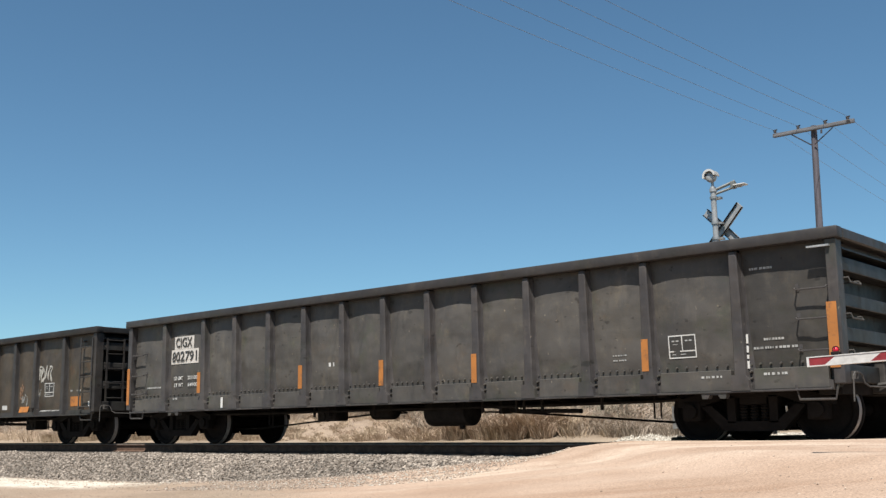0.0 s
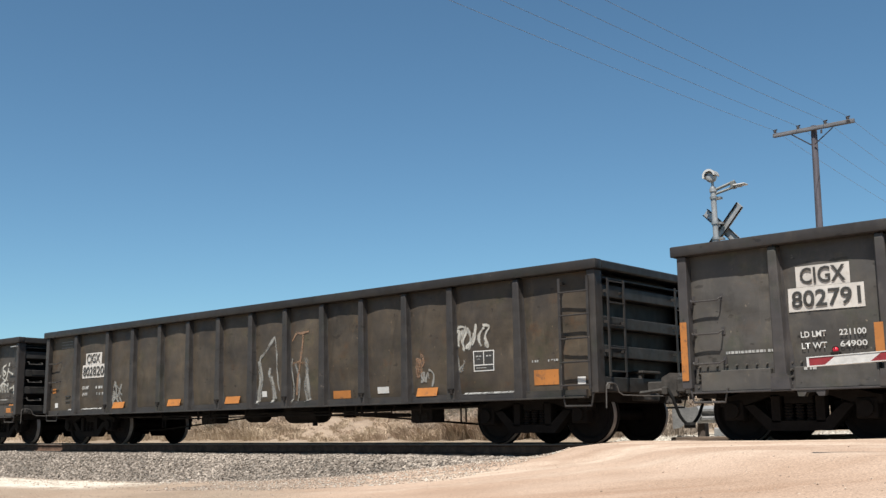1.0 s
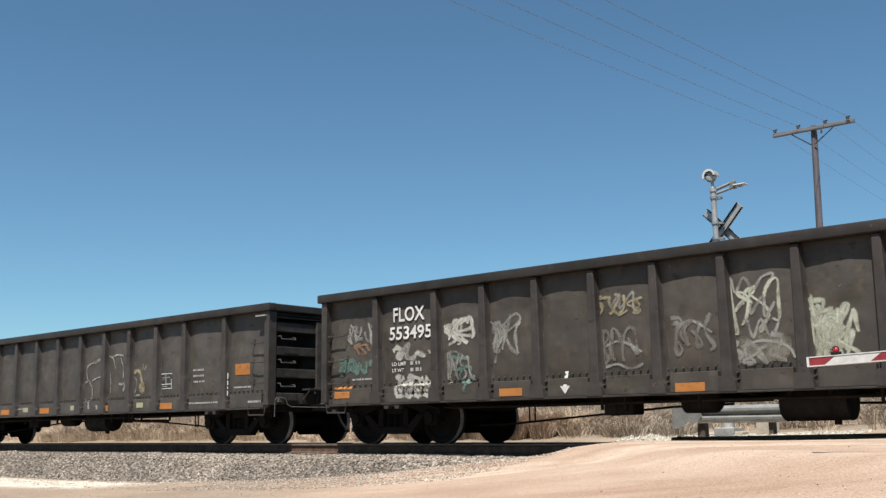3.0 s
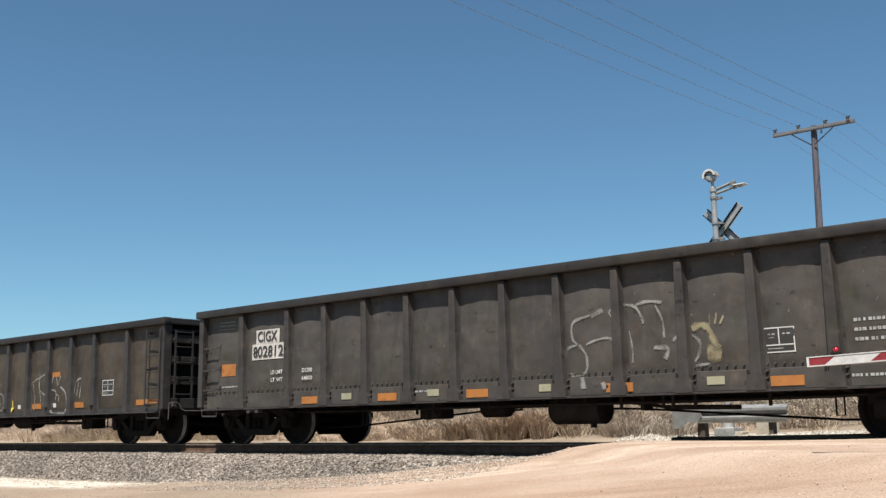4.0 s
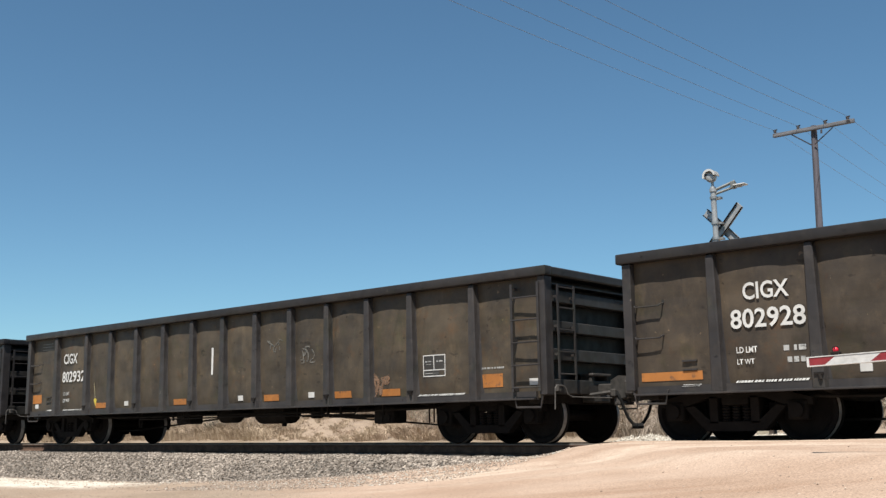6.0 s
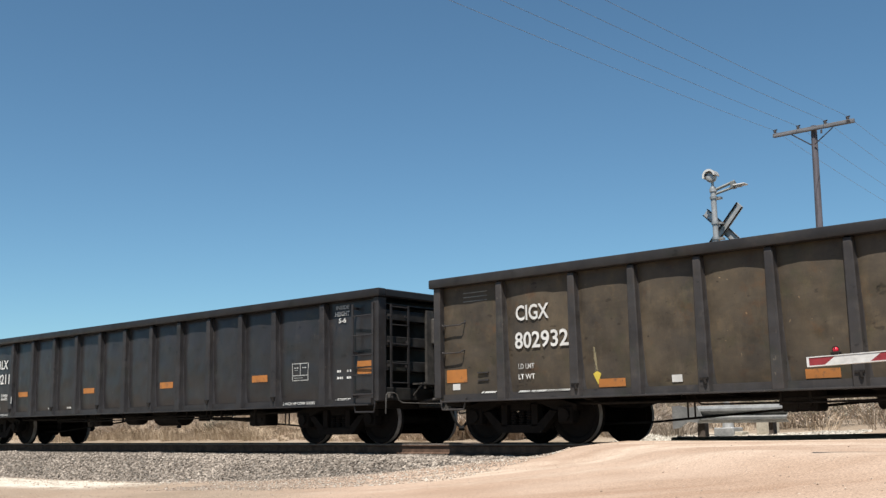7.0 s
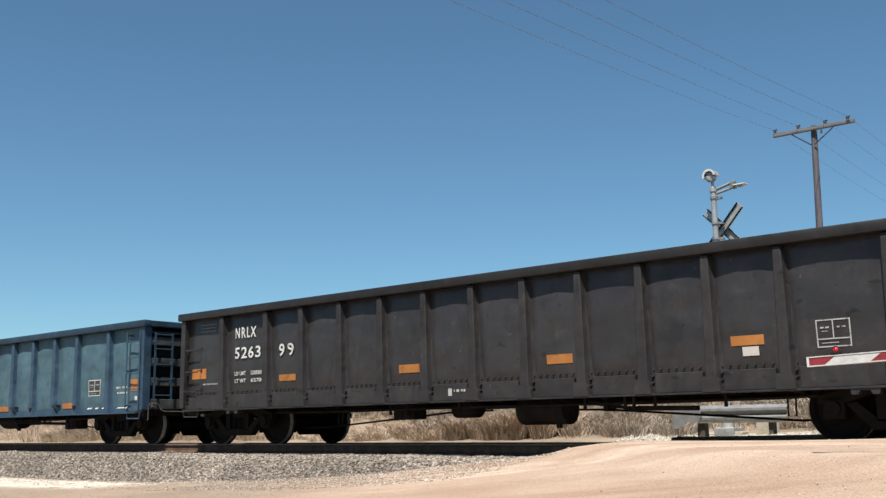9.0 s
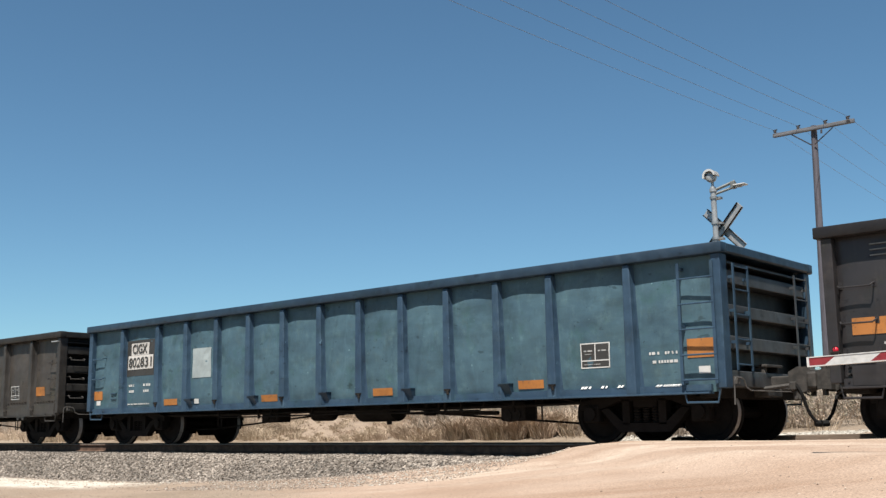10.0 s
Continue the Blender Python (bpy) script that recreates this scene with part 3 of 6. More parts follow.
def end_chord_mesh(deep):
    """The end's top rail: a box with a stepped plate behind and a flange below."""
    def build(bm):
        e = LONG
        if not deep:
            prism(bm, [(e - 0.40, 2.57), (e - 0.02, 2.57), (e, 2.59), (e, 2.69), (e - 0.02, 2.706), (e - 0.18, 2.706), (e - 0.18, 2.61), (e - 0.40, 2.61)], -1.362, 1.362)
            return
        prof = [(e - 0.37, 2.50), (e - 0.17, 2.50), (e - 0.17, 2.562), (e - 0.02, 2.562), (e, 2.58), (e, 2.69), (e - 0.02, 2.706), (e - 0.16, 2.706), (e - 0.18, 2.64), (e - 0.37, 2.64)]
        prism(bm, prof, -1.362, 1.362)
    return make("end_chord", build, PAINT)


def end_flange_mesh():
    return make("end_flange", lambda bm: box(bm, LONG - 0.31, LONG - 0.05, -1.29, 1.29, 2.44, 2.462), PAINT)


def sill_mesh():
    def build(bm):
        box(bm, 0.2, LONG - 0.2, -1.44, -1.362, 0.672, 0.80)
        box(bm, 0.2, LONG - 0.2, -1.512, -1.44, 0.672, 0.697, 0.004)
    return make("side_sill", build, PAINT)


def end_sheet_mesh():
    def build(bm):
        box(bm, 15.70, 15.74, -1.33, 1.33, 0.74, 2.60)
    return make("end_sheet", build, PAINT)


def end_beam_mesh(z0, z1):
    def build(bm):
        box(bm, 15.742, 15.985, -1.29, 1.29, z0, z1, 0.012)
    return make("end_beam", build, PAINT)


def corner_post_mesh(s):
    def build(bm):
        y0, y1 = sorted((s * 1.30, s * 1.50))
        box(bm, 15.86, 16.0, y0, y1, 0.74, 2.558, 0.012)
        box(bm, 15.58, 15.86, *sorted((s * 1.335, s * 1.356)), 0.74, 2.55)
    return make("corner_post", build, PAINT)


def ladder_mesh():
    def build(bm):
        for x in (15.37, 15.88):
            box(bm, x - 0.022, x + 0.022, -1.53, -1.515, 0.80, 2.47)
            for z in (0.84, 1.6, 2.40):
                box(bm, x - 0.018, x + 0.018, -1.515, -1.36, z - 0.02, z + 0.02)
        for z in (0.86, 1.20, 1.55, 1.90, 2.25):
            rod(bm, (15.35, -1.522, z), (15.90, -1.522, z), 0.013, 6)
    return make("ladder", build, PAINT)


def end_ladder_mesh():
    def build(bm):
        for y in (-1.24, -0.80):
            box(bm, 16.05, 16.065, y - 0.022, y + 0.022, 0.98, 2.44)
            for z in (1.36, 1.79, 2.25):
                box(bm, 15.98, 16.05, y - 0.02, y + 0.02, z - 0.02, z + 0.02)
        for z in (1.06, 1.40, 1.74, 2.08, 2.40):
            rod(bm, (16.058, -1.25, z), (16.058, -0.79, z), 0.011, 6)
    return make("end_ladder", build, PAINT)


def grab_mesh():
    """A bent grab iron on a side: its origin is at its upper left fixing."""
    def build(bm):
        tube(bm, [(0, 0.0, 0), (0, -0.11, -0.01), (0.02, -0.125, -0.03), (0.40, -0.125, -0.03), (0.42, -0.11, -0.01), (0.42, 0.0, 0.02)], 0.011)
        for x in (0, 0.42):
            box(bm, x - 0.025, x + 0.025, -0.02, 0.0, -0.04, 0.06)
    return make("grab_iron", build, PAINT)


def end_grab_mesh():
    def build(bm):
        tube(bm, [(15.75, -1.22, 0.06), (16.03, -1.22, 0.06), (16.05, -1.22, 0.0), (16.05, -0.86, 0.0), (16.03, -0.86, 0.04), (15.75, -0.86, 0.04)], 0.011)
    return make("end_grab_iron", build, BAR_STEEL)


def step_mesh():
    def build(bm):
        pts = [(15.36, 0.74), (15.40, 0.56), (15.86, 0.555), (15.90, 0.74)]
        tube(bm, [(x, -1.47, z) for x, z in pts], 0.016)
    return make("sill_step", build, PAINT)


def underframe_mesh():
    def build(bm):
        for s in (-1, 1):
            box(bm, 0.2, LONG - 0.2, s * 0.22 - 0.06, s * 0.22 + 0.06, 0.64, 0.93)
        box(bm, 0.2, LONG - 0.2, -0.36, 0.36, 0.625, 0.64)
        for x in POSTS:
            d = 0.14 if 3 < x < 13 else 0.24
            prism_x(bm, [(-1.33, 0.70), (-1.33, 0.93), (1.33, 0.93), (1.33, 0.70), (0.4, 0.79 - d), (-0.4, 0.79 - d)], x - 0.05, x + 0.05)
        box(bm, 0.15, 0.45, -1.30, 1.30, 0.62, 0.96)
        box(bm, LONG - 0.45, LONG - 0.15, -1.30, 1.30, 0.62, 0.96)
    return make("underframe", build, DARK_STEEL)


def floor_mesh():
    return make("floor", lambda bm: box(bm, 0.25, LONG - 0.25, -1.325, 1.325, 0.94, 1.03), PAINT)


def reservoir_mesh():
    def build(bm):
        rod(bm, (8.50, -0.72, 0.54), (9.40, -0.72, 0.54), 0.245, 16)
        for x in (8.65, 9.2):
            box(bm, x - 0.03, x + 0.03, -0.96, -0.5, 0.56, 0.86)
        rod(bm, (9.2, -0.75, 0.36), (9.2, -0.75, 0.24), 0.05, 8)
    return make("air_reservoir", build, DARK_STEEL, True)


def cylinder_mesh():
    def build(bm):
        lathe(bm, [(0, 0.10), (0.02, 0.17), (0.5, 0.17), (0.56, 0.12), (0.60, 0.035), (1.35, 0.03)], 14)
        bmesh.ops.rotate(bm, verts=bm.verts, cent=(0, 0, 0), matrix=Matrix.Rotation(radians(-90), 3, "Z"))
        bmesh.ops.translate(bm, verts=bm.verts, vec=(6.9, -0.55, 0.60))
    return make("brake_cylinder", build, DARK_STEEL)


def valve_mesh():
    def build(bm):
        box(bm, 5.75, 6.25, -0.95, -0.6, 0.42, 0.72, 0.03)
        rod(bm, (5.9, -0.97, 0.5), (5.9, -0.80, 0.5), 0.09, 10)
        rod(bm, (6.12, -0.98, 0.52), (6.12, -0.80, 0.52), 0.06, 10)
    return make("brake_valve", build, DARK_STEEL)


def hanger_mesh():
    return make("pipe_hanger", lambda bm: box(bm, -0.018, 0.018, -1.08, -1.04, 0.50, 0.70), DARK_STEEL)


def pipe_mesh():
    return make("train_pipe", lambda bm: tube(bm, [(0.3, -0.55, 0.72), (2.9, -1.05, 0.60), (5, -1.05, 0.59), (8, -1.05, 0.60), (11, -1.05, 0.585), (13.1, -1.05, 0.60), (15.7, -0.55, 0.72)], 0.022), DARK_STEEL)


def second_pipe_mesh():
    """A thin branch pipe below the train pipe, with its cranked ends."""
    return make("branch_pipe", lambda bm: tube(bm, [(4.6, -1.18, 0.66), (4.7, -1.18, 0.54), (6.4, -1.18, 0.53), (8.2, -1.18, 0.545), (10.0, -1.18, 0.53), (11.6, -1.18, 0.54), (11.7, -1.18, 0.66)], 0.014), DARK_STEEL)


def brake_lever_mesh():
    """The flat floating lever at mid-car with its pins and slack adjuster."""
    def build(bm):
        prism(bm, [(9.7, 0.60), (10.5, 0.50), (10.55, 0.54), (9.75, 0.66)], -0.80, -0.77)
        rod(bm, (10.5, -0.78, 0.52), (11.6, -0.70, 0.50), 0.035, 8)
        for x, z in ((9.75, 0.62), (10.5, 0.52)):
            rod(bm, (x, -0.84, z), (x, -0.72, z), 0.03, 8)
        box(bm, 10.15, 10.22, -0.95, -0.70, 0.48, 0.70)
    return make("brake_lever", build, DARK_STEEL)


def rod_mesh():
    """A brake rod from a bogie up to the lever at mid-car."""
    return make("brake_rod", lambda bm: tube(bm, [(2.5, -0.34, 0.30), (3.4, -0.34, 0.31), (6.6, -0.40, 0.53), (7.6, -0.42, 0.55)], 0.018), DARK_STEEL)


def strap_mesh():
    return make("safety_strap", lambda bm: tube(bm, [(0, -1.0, 0.70), (0, -1.0, 0.36), (0.11, -1.0, 0.36), (0.11, -1.0, 0.70)], 0.014), DARK_STEEL)


def coupler_mesh():
    """Shank, striker, head with guard arm and knuckle, lock lifter below."""
    def build(bm):
        box(bm, 15.75, 16.44, -0.075, 0.075, 0.79, 0.93, 0.015)
        box(bm, 15.86, 16.10, -0.25, 0.25, 0.64, 0.76, 0.02)
        box(bm, 15.86, 16.08, -0.25, -0.17, 0.76, 1.06, 0.02)
        box(bm, 15.86, 16.08, 0.17, 0.25, 0.76, 1.06, 0.02)
        box(bm, 15.86, 16.12, -0.27, 0.27, 1.06, 1.10, 0.01)
        prism(bm, [(16.38, 0.74), (16.54, 0.69), (16.69, 0.71), (16.71, 0.76), (16.71, 0.99), (16.66, 1.04), (16.52, 1.05), (16.38, 0.98)], -0.17, 0.04)
        prism(bm, [(16.50, 0.72), (16.78, 0.74), (16.83, 0.80), (16.83, 0.92), (16.78, 0.98), (16.50, 1.0)], 0.045, 0.19)
        box(bm, 16.66, 16.80, -0.24, -0.172, 0.74, 0.97, 0.03)
        rod(bm, (16.62, 0.10, 0.64), (16.62, 0.10, 1.07), 0.04, 10)
        box(bm, 16.44, 16.56, -0.20, -0.12, 0.58, 0.72, 0.02)
        rod(bm, (16.50, -0.22, 0.62), (16.50, 0.05, 0.62), 0.025, 8)
        # angle cock and pipe bracket
        rod(bm, (15.95, -0.33, 0.74), (16.50, -0.21, 0.80), 0.03, 8)
        box(bm, 16.42, 16.51, -0.26, -0.18, 0.72, 0.84, 0.015)
    return make("coupler", build, COUPLER_STEEL)


def lever_mesh():
    def build(bm):
        tube(bm, [(16.04, -1.36, 0.52), (16.05, -1.36, 0.84), (16.06, -1.33, 0.88), (16.06, -1.16, 0.88), (16.07, -1.11, 0.85), (16.08, -1.07, 0.75), (16.11, -1.0, 0.71), (16.25, -0.5, 0.70), (16.40, -0.05, 0.70)], 0.0105)
        box(bm, 15.95, 16.06, -1.25, -1.20, 0.80, 0.90)
        tube(bm, [(16.40, -0.05, 0.70), (16.46, -0.02, 0.68), (16.52, -0.02, 0.64)], 0.011)
    return make("uncoupling_lever", build, BAR_STEEL)


def hose_mesh():
    def build(bm):
        tube(bm, [(16.50, -0.20, 0.80), (16.54, -0.20, 0.73), (16.57, -0.17, 0.64), (16.59, -0.13, 0.52), (16.62, -0.09, 0.40), (16.66, -0.05, 0.32), (16.70, -0.02, 0.275), (16.725, 0.0, 0.265)], 0.025, 8)
        rod(bm, (16.66, -0.03, 0.265), (16.727, 0.03, 0.26), 0.045, 8)
    return make("air_hose", build, RUBBER, True)


def brake_wheel_mesh():
    def build(bm):
        c = Vector((16.16, 0.12, 2.02))
        ring = [c + Vector((0, 0.27 * math.cos(a), 0.27 * math.sin(a))) for a in np.linspace(0, 2 * math.pi, 25)]
        tube(bm, ring, 0.014)
        for k in range(5):
            a = 2 * math.pi * k / 5 + 0.3
            rod(bm, c, c + Vector((-0.02, 0.27 * math.cos(a), 0.27 * math.sin(a))), 0.012, 6)
        rod(bm, (15.98, 0.12, 2.02), (16.17, 0.12, 2.02), 0.035, 8)
    return make("brake_wheel", build, COUPLER_STEEL)


def brake_housing_mesh():
    def build(bm):
        box(bm, 15.985, 16.10, -0.16, 0.02, 1.78, 2.26, 0.03)
        box(bm, 15.985, 16.04, -0.28, -0.10, 1.0, 2.4)
        tube(bm, [(16.07, -0.08, 1.8), (16.08, -0.02, 1.3), (16.04, -0.05, 0.75)], 0.022)
        box(bm, 15.985, 16.22, -0.62, 0.55, 1.04, 1.07)
        for y in (-0.6, 0.5):
            tube(bm, [(16.2, y, 1.04), (15.99, y, 0.85)], 0.014)
    return make("brake_housing", build, COUPLER_STEEL)


def frame_mesh():
    """Cast side frame of a bogie: top arch, lower bar, columns and bearing boxes."""
    def build(bm):
        y0, y1 = -1.08, -0.93
        prism(bm, [(-1.10, 0.60), (-1.10, 0.50), (-0.70, 0.52), (-0.42, 0.62), (0.42, 0.62), (0.70, 0.52), (1.10, 0.50), (1.10, 0.60), (0.78, 0.68), (0.45, 0.80), (-0.45, 0.80), (-0.78, 0.68)], y0, y1)
        prism(bm, [(-0.74, 0.50), (-0.42, 0.17), (0.42, 0.17), (0.74, 0.50), (0.60, 0.52), (0.34, 0.30), (-0.34, 0.30), (-0.60, 0.52)], y0, y1)
        for s in (-1, 1):
            box(bm, s * 0.30 - 0.06, s * 0.30 + 0.06, y0, y1, 0.28, 0.64)
            box(bm, s * 0.894 - 0.14, s * 0.894 + 0.14, y0 - 0.02, y1, 0.31, 0.58, 0.03)
            rod(bm, (s * 0.894, y0 - 0.02, 0.44), (s * 0.894, y0 - 0.07, 0.44), 0.10, 12)
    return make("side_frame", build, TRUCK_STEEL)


def spring_mesh():
    def build(bm):
        prof = [(0.0, 0.02)] + [(0.012 + 0.2 * k / 20, 0.062 if k % 4 < 2 else 0.045) for k in range(21)] + [(0.224, 0.02)]
        lathe(bm, prof, 10)
        bmesh.ops.rotate(bm, verts=bm.verts, cent=(0, 0, 0), matrix=Matrix.Rotation(radians(90), 3, "X"))
    return make("coil_spring", build, TRUCK_STEEL)


def bolster_mesh():
    def build(bm):
        box(bm, -0.20, 0.20, -1.05, 1.05, 0.52, 0.74, 0.02)
        rod(bm, (0, 0, 0.70), (0, 0, 0.92), 0.2, 14)
        for s in (-1, 1):
            box(bm, s * 0.42 - 0.05, s * 0.42 + 0.05, -0.95, 0.95, 0.28, 0.36)
            for y in (-0.755, 0.755):
                box(bm, s * 0.42 - 0.04, s * 0.42 + 0.06, y - 0.06, y + 0.06, 0.22, 0.55)
    return make("bolster", build, TRUCK_STEEL)


def lathe(bm, profile, seg):
    """A profile of (y, r) turned about the y axis."""
    rings = [[bm.verts.new((r * math.sin(2 * math.pi * k / seg), y, r * math.cos(2 * math.pi * k / seg))) for k in range(seg)] for y, r in profile]
    for a, b in zip(rings, rings[1:]):
        for k in range(seg):
            bm.faces.new((a[k], a[(k + 1) % seg], b[(k + 1) % seg], b[k]))
    bm.faces.new(rings[0])
    bm.faces.new(rings[-1][::-1])
    bmesh.ops.recalc_face_normals(bm, faces=bm.faces)


def wheel_mesh():
    def build(bm):
        lathe(bm, [(-0.075, 0.11), (-0.07, 0.13), (-0.03, 0.16), (-0.02, 0.33), (-0.06, 0.365), (-0.068, 0.425), (-0.05, 0.432), (0.03, 0.436), (0.045, 0.462), (0.068, 0.465), (0.07, 0.37), (0.03, 0.34), (0.03, 0.16), (0.075, 0.12)], 40)
        for k in range(3):
            a = 2 * math.pi * k / 3
            rod(bm, (0.05 * math.sin(a), -0.07, 0.05 * math.cos(a)), (0.05 * math.sin(a), -0.095, 0.05 * math.cos(a)), 0.018, 6)
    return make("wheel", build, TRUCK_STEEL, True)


def tread_mesh():
    def build(bm):
        rings = [[(r * math.sin(2 * math.pi * k / 40), y, r * math.cos(2 * math.pi * k / 40)) for k in range(40)] for y, r in ((-0.056, 0.4375), (-0.045, 0.4395), (0.03, 0.4402))]
        rings = [[bm.verts.new(v) for v in ring] for ring in rings]
        for a, b in zip(rings, rings[1:]):
            for k in range(40):
                bm.faces.new((a[k], a[(k + 1) % 40], b[(k + 1) % 40], b[k]))
        bmesh.ops.recalc_face_normals(bm, faces=bm.faces)
    return make("tread", build, TREAD, True)


M = {
    "chord": {(s, e): chord_mesh(s, e) for s in (-1, 1) for e in (0.02, 0.06, 0.10)}, "end_chord": {k: end_chord_mesh(k) for k in (True, False)}, "end_flange": end_flange_mesh(), "sill": sill_mesh(), "end": end_sheet_mesh(), "ladder": ladder_mesh(), "end_ladder": end_ladder_mesh(),
    "grab": grab_mesh(), "end_grab": end_grab_mesh(), "step": step_mesh(), "under": underframe_mesh(), "floor": floor_mesh(),
    "tank": reservoir_mesh(), "cylinder": cylinder_mesh(), "valve": valve_mesh(), "hanger": hanger_mesh(), "pipe": pipe_mesh(), "brake_rod": rod_mesh(), "branch_pipe": second_pipe_mesh(), "brake_lever": brake_lever_mesh(), "strap": strap_mesh(), "coupler": coupler_mesh(), "lever": lever_mesh(),
    "hose": hose_mesh(), "brake_wheel": brake_wheel_mesh(), "housing": brake_housing_mesh(), "side_frame": frame_mesh(),
    "springs": spring_mesh(), "bolster": bolster_mesh(), "wheel": wheel_mesh(), "tread": tread_mesh(),
    "axle": make("axle", lambda bm: rod(bm, (0, -0.95, 0), (0, 0.95, 0), 0.085, 14), TRUCK_STEEL, True),
    "beams": [end_beam_mesh(a, b) for a, b in ((2.17, 2.35), (1.71, 1.88), (1.27, 1.45), (0.76, 0.98))],
    "corner": {s: corner_post_mesh(s) for s in (-1, 1)},
    # added silver strip: the sunlit top edge of a corner post
    "lit_edge": make("cap_plate", lambda bm: box(bm, 15.64, 15.93, -1.545, -1.50, 2.462, 2.485), SILVER_PAINT),
    "bracket": make("lashing_ring", lambda bm: (box(bm, -0.02, 0.10, -1.53, -1.45, 0.86, 0.89), rod(bm, (0.05, -1.53, 0.87), (0.07, -1.53, 0.80), 0.022, 8)), DARK_STEEL),
    True: {"post": post_mesh(True), "panels": [side_panel_mesh(i, True) for i in range(14)], "plates": [cover_plate_mesh(i) for i in range(14)]},
    False: {"post": post_mesh(False), "panels": [side_panel_mesh(i, False) for i in range(14)]},
}
M["jack"] = make("jack_pad", lambda bm: prism(bm, [(-0.19, 0.70), (-0.17, 0.60), (-0.09, 0.60), (-0.06, 0.65), (0.06, 0.65), (0.09, 0.60), (0.17, 0.60), (0.19, 0.70)], -1.50, -1.40), PAINT)
M["gusset"] = make("post_gusset", lambda bm: (prism_x(bm, [(-1.36, 0.705), (-1.40, 0.705), (-1.525, 0.925), (-1.36, 0.925)], 0.055, 0.26), box(bm, 0.045, 0.27, -1.53, -1.36, 0.9255, 0.938)), PAINT)
M["louvre"] = make("louvre", lambda bm: box(bm, 0, 0.50, -1.400, -1.350, -0.006, 0.006), BOARD_BACK)
M["handhold"] = make("number_holder", lambda bm: (box(bm, -0.11, 0.11, -1.425, -1.35, 0.0, 0.02), box(bm, -0.11, 0.11, -1.415, -1.35, -0.12, -0.10)), PAINT)
WHEELSETS = []


def build_car(name, label, riveted, colour, trim, brake=False, skin=None, extra=None, straps=(4.40, 13.05), gussets=False, last=1.0, ends=1.0):
    """An open gondola, its parts in the car's own space: x from its rear end, y from the track's middle, z from the rail."""
    car = new(name)
    warm = (1.05, 0.99, 0.96) if skin in (None, RUST_PAINT) and not gussets else (1.0, 1.0, 1.0)
    colour, trim = tuple(0.51 * v * k for v, k in zip(colour, warm)), tuple(0.47 * v * k for v, k in zip(trim, warm))
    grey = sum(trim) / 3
    # the end sheets' near-black colour carries the shade between the end beams
    beam, recess_shade = tuple(ends * (0.15 * v + 0.75 * grey * k) for v, k in zip(trim, (1.03, 1.0, 0.97))), tuple(0.06 * v + 0.12 * grey for v in trim)
    tagged(car, label, "gondola car", "gondola cars of the train")
    kind = M[riveted]
    r = random.Random(label)
    # the leading end stands a little further out than the trailing one
    extra = extra or (0.06 if riveted else 0.10)
    front = pose(extra, 0, 0)
    for turn in (None, TURNED):
        tip = front if turn is None else TURNED
        for i in range(14):
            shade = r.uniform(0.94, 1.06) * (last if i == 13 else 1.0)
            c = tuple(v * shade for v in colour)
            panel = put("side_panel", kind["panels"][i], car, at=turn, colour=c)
            if skin:
                panel.material_slots[0].link = "OBJECT"
                panel.material_slots[0].material = skin
            if riveted:
                put("cover_plate", kind["plates"][i], car, at=turn, colour=tuple(v * 0.95 for v in colour))
        for i, x in enumerate(POSTS):
            m = pose(x, 0, 0)
            put("side_post", kind["post"], car, at=m if turn is None else turn @ m, colour=trim)
            if not riveted and i % 2:
                put("lashing_ring", M["bracket"], car, at=m if turn is None else turn @ m)
            elif gussets and 0 < i < 12:
                put("post_gusset", M["gusset"], car, at=m if turn is None else turn @ m, colour=tuple(0.8 * v for v in trim))
        put("side_sill", M["sill"], car, at=turn, colour=trim)
        put("end_sheet", M["end"], car, at=tip, colour=recess_shade)
        for b in M["beams"]:
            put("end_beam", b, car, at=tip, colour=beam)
        for s in (-1, 1):
            put("corner_post", M["corner"][s], car, at=tip, colour=trim)
        put("sill_step", M["step"], car, at=tip, colour=trim)
        put("sill_step", M["step"], car, at=pose(-15.2, 0, 0) if turn is None else turn @ pose(-15.2, 0, 0), colour=trim)
        g = pose(14.95 if riveted else 1.02, 0, 0.86 if riveted else 1.12)
        put("card_holder", M["handhold"], car, at=g if turn is None else turn @ g, colour=trim)
        if riveted:
            for x in (1.84, 14.25):
                g = pose(x, 0, 0)
                put("jack_pad", M["jack"], car, at=g if turn is None else turn @ g, colour=trim)
            for z in (1.98, 1.60, 1.20):
                g = pose(15.42 + extra, -1.367, z)
                put("grab_iron", M["grab"], car, at=g if turn is None else turn @ g, colour=trim)
            for z in (2.02, 1.56, 1.10):
                g = pose(0, 0, z)
                put("end_grab_iron", M["end_grab"], car, "pale bent grab iron", at=tip @ g)
            put("cap_plate", M["lit_edge"], car, "bright plate added as the sunlit top of the corner post", at=tip)
        else:
            put("ladder", M["ladder"], car, at=tip, colour=trim)
            put("end_ladder", M["end_ladder"], car, at=tip, colour=trim)
            put("end_ladder", M["end_ladder"], car, at=tip @ pose(0, 2.02, 0.03), colour=beam)
        for z in (1.95, 1.50, 1.10)[: 3 if riveted else 2]:
            g = pose(0.22, -1.367, z)
            put("grab_iron", M["grab"], car, at=g if turn is None else turn @ g, colour=trim)
        put("coupler", M["coupler"], car, at=turn)
        put("uncoupling_lever", M["lever"], car, at=tip)
        put("air_hose", M["hose"], car, "black rubber air hose", at=turn)
    for s in (-1, 1):
        put("top_chord", M["chord"][s, extra], car, colour=tuple(0.66 * v for v in trim))
